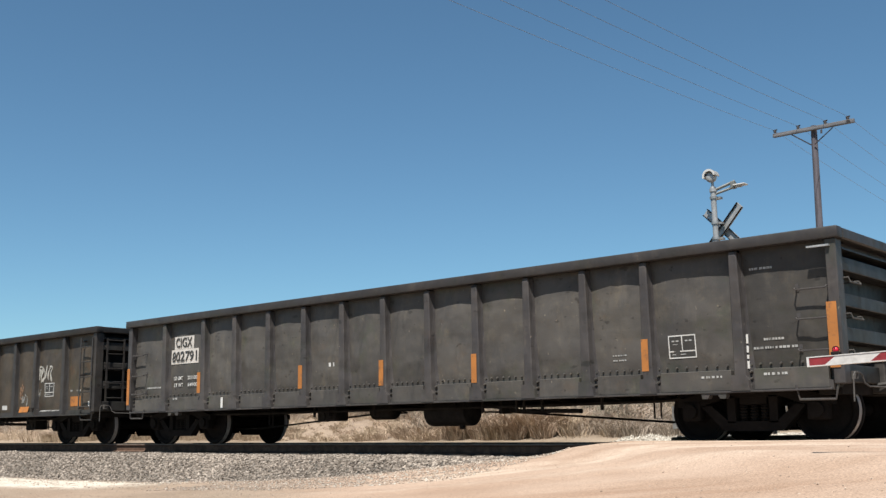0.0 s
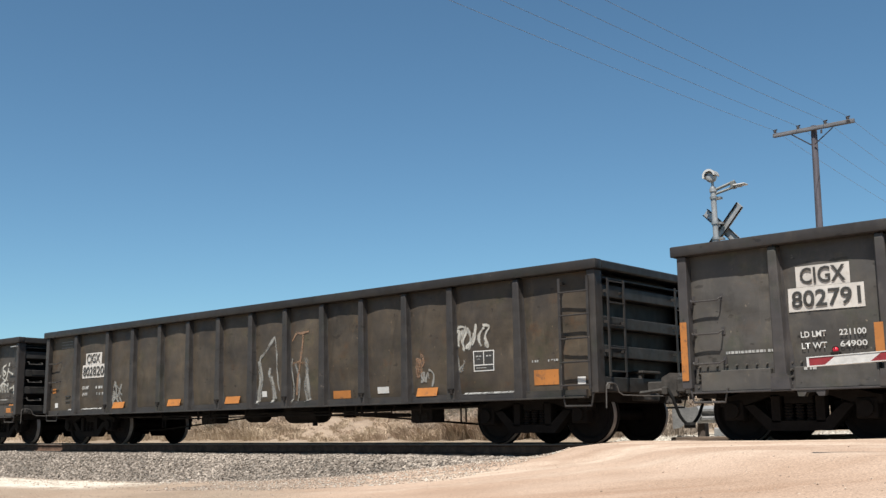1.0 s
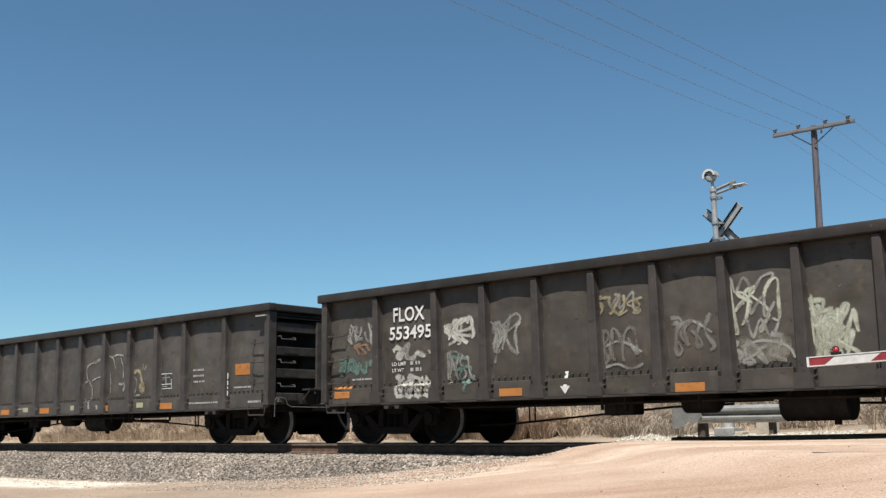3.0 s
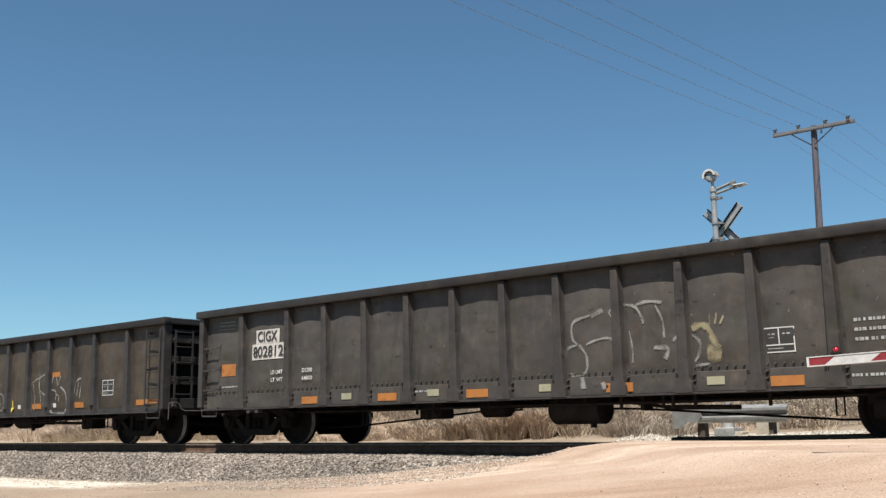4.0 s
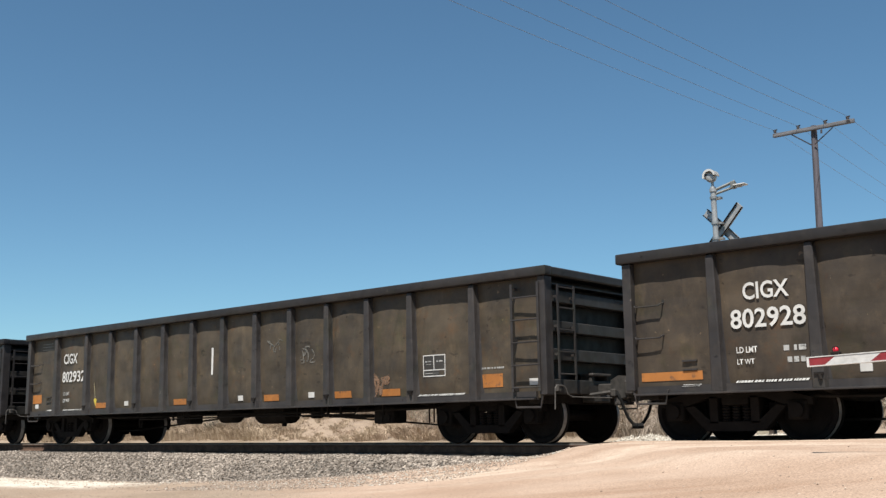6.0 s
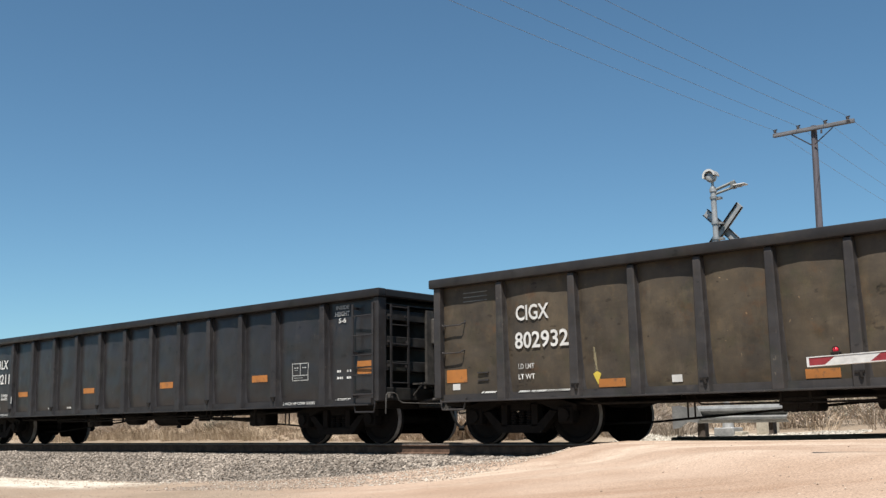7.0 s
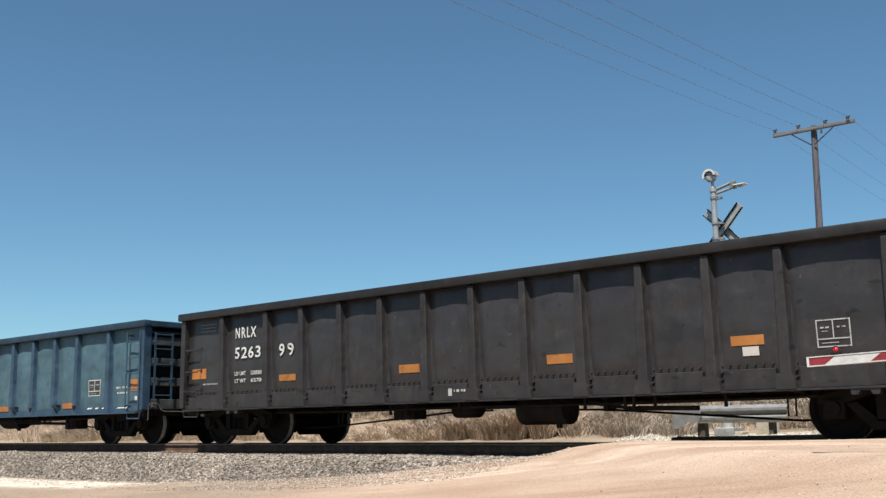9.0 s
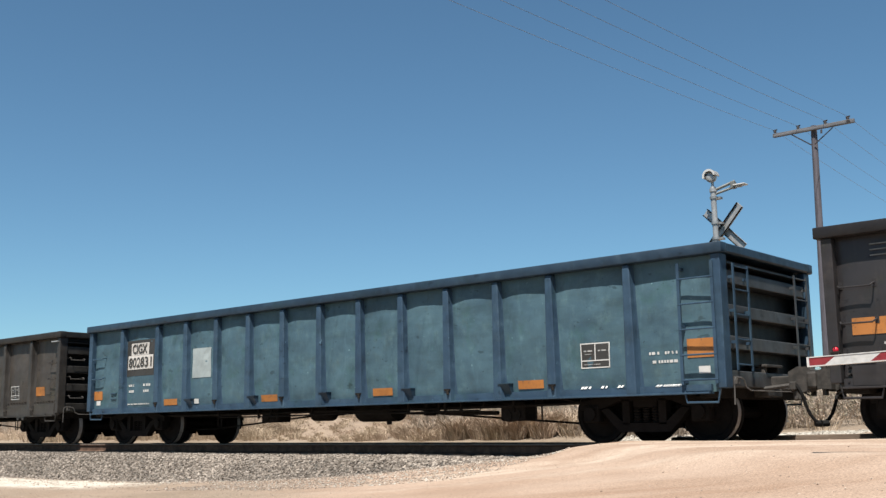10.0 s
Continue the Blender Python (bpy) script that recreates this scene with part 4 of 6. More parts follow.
    for turn in (None, TURNED):
        put("end_chord", M["end_chord"][riveted], car, at=front if turn is None else TURNED, colour=tuple(0.66 * v for v in trim))
        put("end_flange", M["end_flange"], car, at=front if turn is None else TURNED, colour=beam)
    put("floor", M["floor"], car, colour=tuple(0.8 * v for v in colour))
    put("underframe", M["under"], car)
    put("air_reservoir", M["tank"], car, at=None if riveted else pose(-0.12, 0.05, 0.10))
    put("brake_cylinder", M["cylinder"], car)
    put("brake_valve", M["valve"], car)
    if not riveted:
        put("brake_valve", M["valve"], car, at=pose(6.05, 0.05, -0.06))
        put("branch_pipe", M["branch_pipe"], car)
    put("train_pipe", M["pipe"], car)
    put("brake_lever", M["brake_lever"], car)
    for m in (pose(0, 0, 0), TURNED @ pose(0, 0.1, 0)):
        put("brake_rod", M["brake_rod"], car, at=m)
    for x in (5.8, 6.2, 7.4, 9.9, 10.6, 10.75, 11.1, 12.2):
        put("pipe_hanger", M["hanger"], car, at=pose(x, 0, 0))
    for x in straps:
        put("safety_strap", M["strap"], car, at=pose(x, 0, 0))
    if brake:
        put("brake_wheel", M["brake_wheel"], car, "grey round hand-brake wheel", at=front)
        put("brake_housing", M["housing"], car, at=front)
    for xc in (1.47, LONG - 1.47):
        bogie = put("bogie", M["bolster"], car, at=pose(xc, 0, 0))
        for turn in (pose(0, 0, 0), pose(0, 0, 0, 0, 0, 180)):
            put("side_frame", M["side_frame"], bogie, at=turn)
            for dx in (-0.15, 0.0, 0.15):
                put("coil_spring", M["springs"], bogie, at=turn @ pose(dx, -1.0, 0.30))
        for dx in (-0.894, 0.894):
            ws = put("wheelset", M["axle"], car, at=pose(xc + dx, 0, AXLE_R))
            for m in (pose(0, -0.755, 0), pose(0, 0.755, 0, 0, 0, 180)):
                put("wheel", M["wheel"], ws, at=m)
                put("tread", M["tread"], ws, "polished steel tread", at=m)
            WHEELSETS.append((ws, xc + dx))
    return car


# ---- marks on the cars ----
def flat_bars(rects):
    """Rectangles (x0, x1, z0, z1) as a grid that can follow a bulged sheet."""
    out = []
    for x0, x1, z0, z1 in rects:
        nx, nz = max(1, round((x1 - x0) / 0.12)), max(1, round((z1 - z0) / 0.12))
        gx, gz = np.linspace(x0, x1, nx + 1), np.linspace(z0, z1, nz + 1)
        for i in range(nx):
            for k in range(nz):
                out.append([(gx[i], gz[k]), (gx[i + 1], gz[k]), (gx[i + 1], gz[k + 1]), (gx[i], gz[k + 1])])
    return out


def ribbon(car, line, wides, material, riveted, lift):
    """A sprayed line: three rows of points, full in the middle and thin at the rims."""
    verts, faces, soft = [], [], []
    for i, (x, z) in enumerate(line):
        (ax, az), (bx, bz) = line[max(i - 1, 0)], line[min(i + 1, len(line) - 1)]
        d = math.hypot(bx - ax, bz - az) or 1.0
        nx, nz = -(bz - az) / d * wides[i], (bx - ax) / d * wides[i]
        end = 0.3 if i in (0, len(line) - 1) else 1.0
        for k, f in ((-1, 0.0), (0, end), (1, 0.0)):
            px, pz = x + k * nx, z + k * nz
            verts.append((px, -mark_out(px, pz, riveted) - lift, pz))
            soft.append(f)
        if i:
            b = 3 * i
            faces += [(b - 3, b - 2, b + 1, b), (b - 2, b - 1, b + 2, b + 1)]
    me = cloud("spray_stroke", verts, faces, material)
    me.attributes.new("soft", "FLOAT", "POINT").data.foreach_set("value", soft)
    put("spray_stroke", me, car)


def mark(car, name, polys, material, riveted, label="", lift=0.006, flat=None):
    """Flat marks laid on the side of a car, following its bulge; flat gives a plane of its own."""
    verts, faces = [], []
    for poly in polys:
        faces.append(list(range(len(verts), len(verts) + len(poly))))
        for x, z in poly:
            verts.append((x, -(mark_out(x, z, riveted) if flat is None else flat) - lift, z))
    return put(name, cloud(name, verts, faces, material), car, label)


def lettering(car, body, x0, x1, z0, z1, material, riveted, label, lift=0.021, spaced=1.0):
    """Words in the built-in font, fitted between x0, x1 and z0, z1."""
    cu = bpy.data.curves.new("lettering", "FONT")
    cu.body, cu.space_character, cu.resolution_u, cu.offset = body, spaced, 3, 0.018
    ob = bpy.data.objects.new("lettering", cu)
    me = bpy.data.meshes.new_from_object(ob)
    bpy.data.objects.remove(ob)
    co = np.array([v.co[:2] for v in me.vertices])
    lo, hi = co.min(0), co.max(0)
    for v, (a, b) in zip(me.vertices, (co - lo) / (hi - lo)):
        x, z = x0 + a * (x1 - x0), z0 + b * (z1 - z0)
        v.co = (x, -mark_out(x, z, riveted) - lift, z)
    if z1 - z0 < 0.15:
        me.materials.clear()
        me.materials.append(material)
        return tagged(put("lettering", me, car, label), kind="stuff")
    # large letters are parts of their own
    bm = bmesh.new()
    bm.from_mesh(me)
    left = set(bm.faces)
    while left:
        todo, island = [left.pop()], []
        while todo:
            f = todo.pop()
            island.append(f)
            for e in f.edges:
                for g in e.link_faces:
                    if g in left:
                        left.discard(g)
                        todo.append(g)
        mark(car, "letter", [[(v.co.x, v.co.z) for v in f.verts] for f in island], material, riveted, label, lift)
    bm.free()
    bpy.data.meshes.remove(me)


def scrawl(car, x0, x1, z0, z1, material, riveted, seed, loops=5, wide=0.028):
    """Loose spray strokes inside a rectangle, each a part of its own."""
    r = random.Random(seed)
    for k in range(loops + loops // 2):
        cx = x0 + (x1 - x0) * (k % loops + 0.5) / loops
        hw, hh = (x1 - x0) / loops * r.uniform(0.45, 0.9), (z1 - z0) / 2 * r.uniform(0.6, 1.0)
        cz, p1, p2 = (z0 + z1) / 2 + r.uniform(-0.1, 0.1) * (z1 - z0), r.uniform(0, 6.28), r.uniform(0, 6.28)
        f, span, n = r.choice((0.5, 1.0, 1.0, 1.5)), r.uniform(0.9, 1.8) * math.pi, 30
        line = []
        for i in range(n + 1):
            a = i / n * span
            x, z = cx + hw * math.sin(2 * a * f + p1) * (0.6 + 0.4 * math.cos(a)), cz + hh * math.sin(a + p2)
            line.append((min(max(x, x0), x1), min(max(z, z0), z1)))
        ribbon(car, line, [wide * (1.05 + 0.28 * math.sin(i * 0.4 + p2)) for i in range(n + 1)], material, riveted, 0.008 + 0.0004 * k)


def data_box(car, x0, x1, z0, z1, riveted, material=None):
    """The square stencil with its frame, dividing lines and blocks."""
    w, m = 0.016, (x0 + x1) / 2
    if material is None:
        mark(car, "stencil_ground", flat_bars([(x0, x1, z0, z1)]), BLACK_PAINT, riveted, "black ground of the data box", 0.003)
    c = z0 + (z1 - z0) * 0.28
    q = [(x0, x1, z0, z0 + w), (x0, x1, z1 - w, z1), (x0, x0 + w, z0 + w, z1 - w), (x1 - w, x1, z0 + w, z1 - w), (x0 + w, x1 - w, c, c + w), (m - w / 2, m + w / 2, c + w, z1 - w)]
    small = [(m + 0.05, m + 0.09, c + 0.14, c + 0.16), (m + 0.11, x1 - 0.06, c + 0.14, c + 0.16), (x0 + 0.055, x0 + 0.10, c + 0.14, c + 0.16), (x0 + 0.12, m - 0.05, c + 0.14, c + 0.16), (x0 + 0.07, m - 0.07, c + 0.10, c + 0.108), (x0 + 0.05, x1 - 0.16, z0 + 0.05, z0 + 0.06)]
    tagged(mark(car, "stencil", flat_bars(small), FADED_PAINT, riveted, "faded small stencilling"), kind="stuff")
    return mark(car, "data_box", flat_bars(q), material or WHITE_PAINT, riveted, "white stencilled data box")


def small_print(car, rows, riveted, seed, material=None, name="stencil"):
    """Rows (x0, x1, z, height) of lettering too small to read, as broken bars."""
    r = random.Random(seed)
    q = []
    for x0, x1, z, h in rows:
        x = x0
        while x < x1 - 0.02:
            w = r.uniform(0.5, 1.5) * h
            q.append((x, min(x + w, x1), z, z + h))
            x += w + h * r.choice((0.35, 0.35, 0.9))
    return tagged(mark(car, name, flat_bars(q), material or FADED_PAINT, riveted, "small white stencilling"), kind="stuff")


def stroke(car, pts, wide, material, riveted):
    """One sprayed line through the points, rounded between them."""
    fine = []
    for k in range(len(pts) - 1):
        p0, p1, p2, p3 = (pts[max(k - 1, 0)], pts[k], pts[k + 1], pts[min(k + 2, len(pts) - 1)])
        for s in np.linspace(0, 1, 7)[: 7 if k == len(pts) - 2 else 6]:
            fine.append(tuple(0.5 * (2 * b + (c - a) * s + (2 * a - 5 * b + 4 * c - d) * s * s + (3 * b - a - 3 * c + d) * s ** 3) for a, b, c, d in zip(p0, p1, p2, p3)))
    ribbon(car, fine, [wide * (1.1 + 0.2 * math.sin(i * 0.9 + fine[0][0])) for i in range(len(fine))], material, riveted, 0.009)


def bubbles(car, x0, x1, z0, z1, count, wide, material, riveted, seed):
    """A row of closed, lumpy outlines, as in sprayed balloon letters."""
    r = random.Random(seed)
    step = (x1 - x0) / count
    for k in range(count):
        cx, cz, rx, rz = x0 + step * (k + 0.5), (z0 + z1) / 2, step * 0.56, (z1 - z0) / 2
        h, p = r.uniform(0.1, 0.22), r.uniform(0, 6.28)
        ring = [(cx + rx * math.cos(a) * (1 + h * math.sin(2 * a + p)), cz + rz * math.sin(a) * (1 - h * 0.6 * math.cos(3 * a + p))) for a in np.linspace(0, 2 * math.pi, 13)]
        stroke(car, ring, wide, material, riveted)
        stroke(car, [(cx - rx * 0.3, cz + rz * r.uniform(-0.2, 0.4)), (cx + rx * 0.1, cz - rz * 0.1), (cx + rx * r.uniform(0.1, 0.4), cz + rz * r.uniform(-0.5, 0.1))], wide * 0.9, material, riveted)


def fill(car, x0, x1, z0, z1, material, riveted, seed):
    """A lumpy filled patch of sprayed colour."""
    r = random.Random(seed)
    cx, cz, p1, p2 = (x0 + x1) / 2, (z0 + z1) / 2, r.uniform(0, 6.28), r.uniform(0, 6.28)

    def at(k, a):
        q = k / 6 * (1 + 0.07 * math.sin(3 * a + p1) + 0.05 * math.sin(5 * a + p2))
        c, s = math.cos(a), math.sin(a)
        w = 1 / max(abs(c), abs(s)) ** 0.6
        return (min(max(cx + (x1 - x0) / 2 * q * w * c, x0), x1), min(max(cz + (z1 - z0) / 2 * q * w * s, z0), z1))
    ang = np.linspace(0, 2 * math.pi, 33)
    polys = [[at(k, a), at(k, b), at(k + 1, b), at(k + 1, a)] if k else [at(0, a), at(1, b), at(1, a)] for k in range(6) for a, b in zip(ang, ang[1:])]
    ob = mark(car, "spray_fill", polys, material, riveted, lift=0.005)
    soft = [0.75 * (1 - math.hypot((v.co.x - cx) / (x1 - x0) * 2, (v.co.z - cz) / (z1 - z0) * 2) ** 4 / 2) for v in ob.data.vertices]
    ob.data.attributes.new("soft", "FLOAT", "POINT").data.foreach_set("value", soft)


def load_lines(car, limit, weight, x0, x1, z, riveted, split=None, gap=0.145, tall=0.075, material=None):
    """The two stencilled lines of load limit and light weight."""
    m = material or WHITE_PAINT
    split = split or x0 + (x1 - x0) * 0.60
    w = (x1 - x0) * 0.40
    for words, numbers, zz in (("LD LMT", limit, z), ("LT WT", weight, z - gap)):
        lettering(car, words, x0, x0 + w, zz, zz + tall, m, riveted, "white stencilled lettering")
        lettering(car, numbers, split, max(x1, split + w * 0.9), zz, zz + tall, m, riveted, "white stencilled lettering")


def louvres(car):
    for z in (2.30, 2.37, 2.44):
        put("louvre", M["louvre"], car, "pale ridge by the corner", at=pose(0.62, 0, z))


def reflector(car, x0, x1, z0, z1, riveted, material=None, label="orange reflective strip", flat=None):
    return mark(car, "reflector", flat_bars([(x0, x1, z0, z1)]), material or ORANGE, riveted, label, 0.007, flat)


def number_patch(car, words, numbers, riveted, up=0.0, at=0.0):
    """Two stacked white patches with black letters and numbers."""
    x = at
    mark(car, "number_patch", flat_bars([(1.80 + x, 2.50 + x, 1.965 + up, 2.235 + up), (1.68 + x, 2.66 + x, 1.655 + up, 1.962 + up)]), PLATE_WHITE, riveted, "white patch behind the car's number", 0.009)
    lettering(car, words, 1.86 + x, 2.45 + x, 2.00 + up, 2.21 + up, BLACK_PAINT, riveted, "black reporting letters")
    lettering(car, numbers, 1.73 + x, 2.62 + x, 1.70 + up, 1.92 + up, BLACK_PAINT, riveted, "black car number")


# car A: grey-green, upright orange strips
cars = []
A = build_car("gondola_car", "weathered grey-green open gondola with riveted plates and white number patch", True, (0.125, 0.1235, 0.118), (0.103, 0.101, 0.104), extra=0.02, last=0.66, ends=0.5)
number_patch(A, "CIGX", "802791", True, 0.02, -0.10)
for x, z0, z1 in ((2.69, 1.04, 1.46), (5.85, 1.02, 1.45), (7.97, 1.0, 1.44), (10.06, 0.97, 1.43), (13.19, 1.01, 1.46)):
    reflector(A, x - 0.01, x + 0.10, z0, z1, True, flat=1.511)
reflector(A, 15.85, 15.98, 0.94, 1.76, True, flat=1.502)
reflector(A, 0.06, 0.16, 0.85, 1.65, True, flat=1.502)
data_box(A, 13.55, 13.98, 1.17, 1.49, True)
load_lines(A, "221100", "64900", 1.72, 2.55, 1.34, True)
small_print(A, [(0.66, 1.34, 1.19, 0.035), (1.75, 1.95, 0.93, 0.035)], True, 1)
small_print(A, [(12.64, 12.87, 1.18, 0.02), (12.64, 12.87, 1.25, 0.02), (14.8, 15.4, 1.23, 0.03), (14.95, 15.25, 1.34, 0.03), (14.95, 15.27, 0.885, 0.032), (14.06, 14.36, 0.875, 0.03), (14.8, 15.15, 2.28, 0.03)], True, 2)
small_print(A, [(6.55, 6.75, 1.40, 0.07)], True, 3, WHITE_PAINT)
reflector(A, 3.42, 3.49, 0.72, 0.93, True, WHITE_PAINT, "white upright mark", 1.455)

# car B: brown-grey with a ladder and scrawls
B = build_car("gondola_car", "rusty brown-grey open gondola with ladder, spray scrawls and number patch", False, (0.095, 0.084, 0.071), (0.068, 0.066, 0.066), skin=RUST_PAINT)
number_patch(B, "CIGX", "802820", False, -0.13)
for x0, z0 in ((10.36, 0.81), (12.45, 0.79), (7.2, 0.8), (5.2, 0.8), (3.05, 0.8)):
    reflector(B, x0, x0 + 0.46, z0, z0 + 0.14, False)
reflector(B, 14.88, 15.34, 0.89, 1.12, False)
for x, z in ((15.68, 0.88), (11.50, 0.87), (8.35, 0.9), (0.42, 0.87)):
    reflector(B, x, x + 0.14 + 0.14 * (x == 11.5), z, z + 0.11, False, WHITE_PAINT, "white square sticker")
reflector(B, 0.28, 0.45, 1.22, 1.33, False)
data_box(B, 13.70, 14.12, 1.15, 1.48, False)
scrawl(B, 13.3, 14.05, 1.52, 1.92, TAG_WHITE, False, 4, 6)
scrawl(B, 13.25, 13.5, 1.15, 1.45, TAG_PALE, False, 5, 2)
for pts, w in (([(8.25, 0.76), (8.30, 0.95), (8.36, 1.25), (8.28, 1.62), (8.45, 1.75), (8.72, 2.05)], 0.035), ([(8.20, 0.78), (8.24, 0.98), (8.30, 1.25), (8.24, 1.60)], 0.05), ([(8.66, 0.78), (8.70, 1.0), (8.58, 1.32), (8.60, 1.45)], 0.045), ([(8.76, 0.85), (8.72, 1.02), (8.64, 1.3)], 0.04), ([(8.72, 2.05), (8.78, 1.7), (8.80, 1.3), (8.86, 1.0)], 0.02), ([(9.26, 0.76), (9.28, 1.1), (9.22, 1.45), (9.25, 1.60)], 0.025), ([(9.40, 0.76), (9.44, 1.2), (9.34, 1.5)], 0.04), ([(9.74, 0.80), (9.68, 1.15), (9.66, 1.6)], 0.05), ([(9.66, 0.78), (9.62, 1.1), (9.68, 1.4)], 0.045)):
    stroke(B, pts, w, TAG_PALE, False)
for pts, w in (([(9.22, 1.92), (9.35, 2.06), (9.50, 2.06), (9.72, 2.08)], 0.025), ([(9.55, 2.05), (9.50, 1.6), (9.40, 1.2), (9.36, 0.9)], 0.028), ([(9.25, 1.5), (9.45, 1.52), (9.62, 1.48)], 0.03)):
    stroke(B, pts, w, TAG_RUST, False)
scrawl(B, 3.0, 3.42, 1.05, 1.38, TAG_PALE, False, 61, 4, 0.03)
scrawl(B, 12.42, 12.62, 1.1, 1.5, TAG_RUST, False, 9, 2, 0.03)
scrawl(B, 12.55, 12.85, 0.95, 1.25, TAG_PALE, False, 62, 3, 0.022)
scrawl(B, 3.0, 3.4, 0.8, 1.1, TAG_PALE, False, 10, 3)
lettering(B, "LD LMT", 1.72, 2.03, 1.27, 1.34, WHITE_PAINT, False, "white stencilled lettering")
lettering(B, "LT WT", 1.72, 1.97, 1.12, 1.19, WHITE_PAINT, False, "white stencilled lettering")
louvres(B)
small_print(B, [(2.3, 2.58, 1.27, 0.06), (2.34, 2.62, 1.12, 0.06), (1.72, 2.6, 0.80, 0.03), (1.1, 1.35, 0.80, 0.03), (13.5, 14.5, 0.79, 0.03), (14.85, 15.0, 1.24, 0.035), (15.15, 15.35, 1.24, 0.035)], False, 11)

# car C: scrawled all over
C = build_car("gondola_car", "dark grey open gondola with riveted plates and many spray scrawls", True, (0.098, 0.091, 0.083), (0.077, 0.072, 0.070))
lettering(C, "FLOX", 1.82, 2.55, 2.08, 2.33, WHITE_PAINT, True, "white reporting letters")
lettering(C, "553495", 1.73, 2.70, 1.77, 2.00, WHITE_PAINT, True, "white car number")
reflector(C, 0.24, 0.76, 0.81, 1.02, True)
for x0, z0 in ((4.16, 0.74), (7.25, 0.71), (10.42, 0.71), (12.46, 0.75)):
    reflector(C, x0, x0 + 0.45, z0, z0 + 0.12, True, flat=1.452)
stroke(C, [(1.80, 1.58), (1.90, 1.64), (2.02, 1.58), (1.90, 1.50), (2.00, 1.46), (2.08, 1.62), (2.18, 1.66), (2.12, 1.48), (2.28, 1.44), (2.38, 1.52), (2.56, 1.46)], 0.05, TAG_WHITE, True)
stroke(C, [(2.62, 1.56), (2.66, 1.50)], 0.03, TAG_WHITE, True)
bubbles(C, 1.90, 2.74, 0.80, 1.02, 4, 0.045, TAG_WHITE, True, 13)
scrawl(C, 1.85, 2.72, 0.98, 1.16, TAG_WHITE, True, 63, 4, 0.05)
scrawl(C, 0.66, 1.40, 1.78, 2.12, TAG_PALE, True, 14, 6, 0.028)
scrawl(C, 0.82, 1.36, 1.58, 1.78, TAG_RUST, True, 64, 4, 0.026)
scrawl(C, 0.40, 1.32, 1.24, 1.52, TAG_GREEN, True, 15, 6, 0.05)
for pts in ([(2.97, 1.95), (3.24, 1.79), (3.59, 1.73)], [(3.56, 2.03), (3.31, 1.98), (3.25, 1.7), (3.08, 1.62)], [(3.32, 1.93), (3.56, 2.03), (3.58, 1.87), (3.28, 1.82)], [(10.21, 1.14), (10.25, 0.85)], [(10.21, 0.95), (10.44, 1.07), (10.6, 0.9)],):
    stroke(C, pts, 0.034, TAG_WHITE, True)
for pts in ([(10.34, 1.16), (10.56, 0.98)], [(10.66, 1.11), (10.66, 0.86)], [(10.78, 1.04), (10.97, 0.81)], [(10.44, 0.82), (10.97, 0.93)], [(14.82, 2.08), (14.8, 1.85), (14.72, 1.82)],):
    stroke(C, pts, 0.034, TAG_WHITE, True)
for pts in ([(14.72, 1.73), (15, 1.76)], [(15.24, 2.03), (15.08, 1.97), (15.12, 1.76), (15.23, 1.82), (15.1, 1.9)], [(15.4, 2.09), (15.27, 1.67), (15.14, 1.61)], [(15.32, 1.88), (15.63, 1.77)], [(15.07, 1.72), (15.23, 1.61)],):
    stroke(C, pts, 0.034, TAG_WHITE, True)
for pts in ([(15.32, 1.67), (15.38, 1.49), (15.13, 1.56), (14.95, 1.48), (14.9, 1.34)], [(14.99, 1.33), (15.07, 1.53), (15.11, 1.33), (15.2, 1.52), (15.24, 1.34), (15.36, 1.46), (15.4, 1.31)], [(15.47, 1.41), (15.67, 1.46)], [(15.65, 1.51), (15.68, 1.3), (15.74, 1.17)],):
    stroke(C, pts, 0.034, TAG_WHITE, True)
for pts in ([(3.09, 1.48), (3.37, 1.28), (3.3, 1.06), (3.56, 0.96)], [(3.35, 1.47), (3.2, 1.2), (3.54, 1.23), (3.41, 0.83)], [(3.01, 1.43), (3.53, 1.37)],):
    stroke(C, pts, 0.036, TAG_GREEN, True)
for pts in ([(3.95, 1.94), (4.17, 1.84), (4.48, 2.02), (4.57, 1.91), (4.34, 1.76), (4.17, 1.75)], [(4.25, 1.77), (4.11, 1.48), (4.04, 1.26)], [(3.98, 1.58), (4.18, 1.66), (4.16, 1.93)], [(5.92, 2.09), (6.17, 2.12), (6.25, 1.99), (6.39, 2.15), (6.4, 1.94), (6.61, 2.16), (6.62, 1.93), (6.73, 1.88)], [(6, 1.87), (6.03, 2.04)],):
    stroke(C, pts, 0.024, TAG_PALE, True)
for pts in ([(7.96, 2.15), (8.12, 2.2), (8.19, 2), (8.32, 2.19), (8.45, 2.02), (8.57, 2.17), (8.73, 2.2), (8.64, 2.01)], [(8.2, 1.79), (8.39, 1.9), (8.4, 1.7), (8.58, 1.93), (8.59, 1.65), (8.74, 1.84)], [(8.34, 1.63), (8.41, 1.39), (8.53, 1.62), (8.66, 1.37), (8.78, 1.6)], [(15.01, 1.98), (14.95, 1.7)], [(14.77, 1.71), (14.9, 1.52), (14.85, 1.32)],):
    stroke(C, pts, 0.024, TAG_PALE, True)
for pts in ([(13.5, 2.17), (13.55, 2.02)], [(13.73, 2.17), (13.78, 2)], [(14.25, 2.21), (14.23, 2.04)],):
    stroke(C, pts, 0.024, TAG_PALE, True)
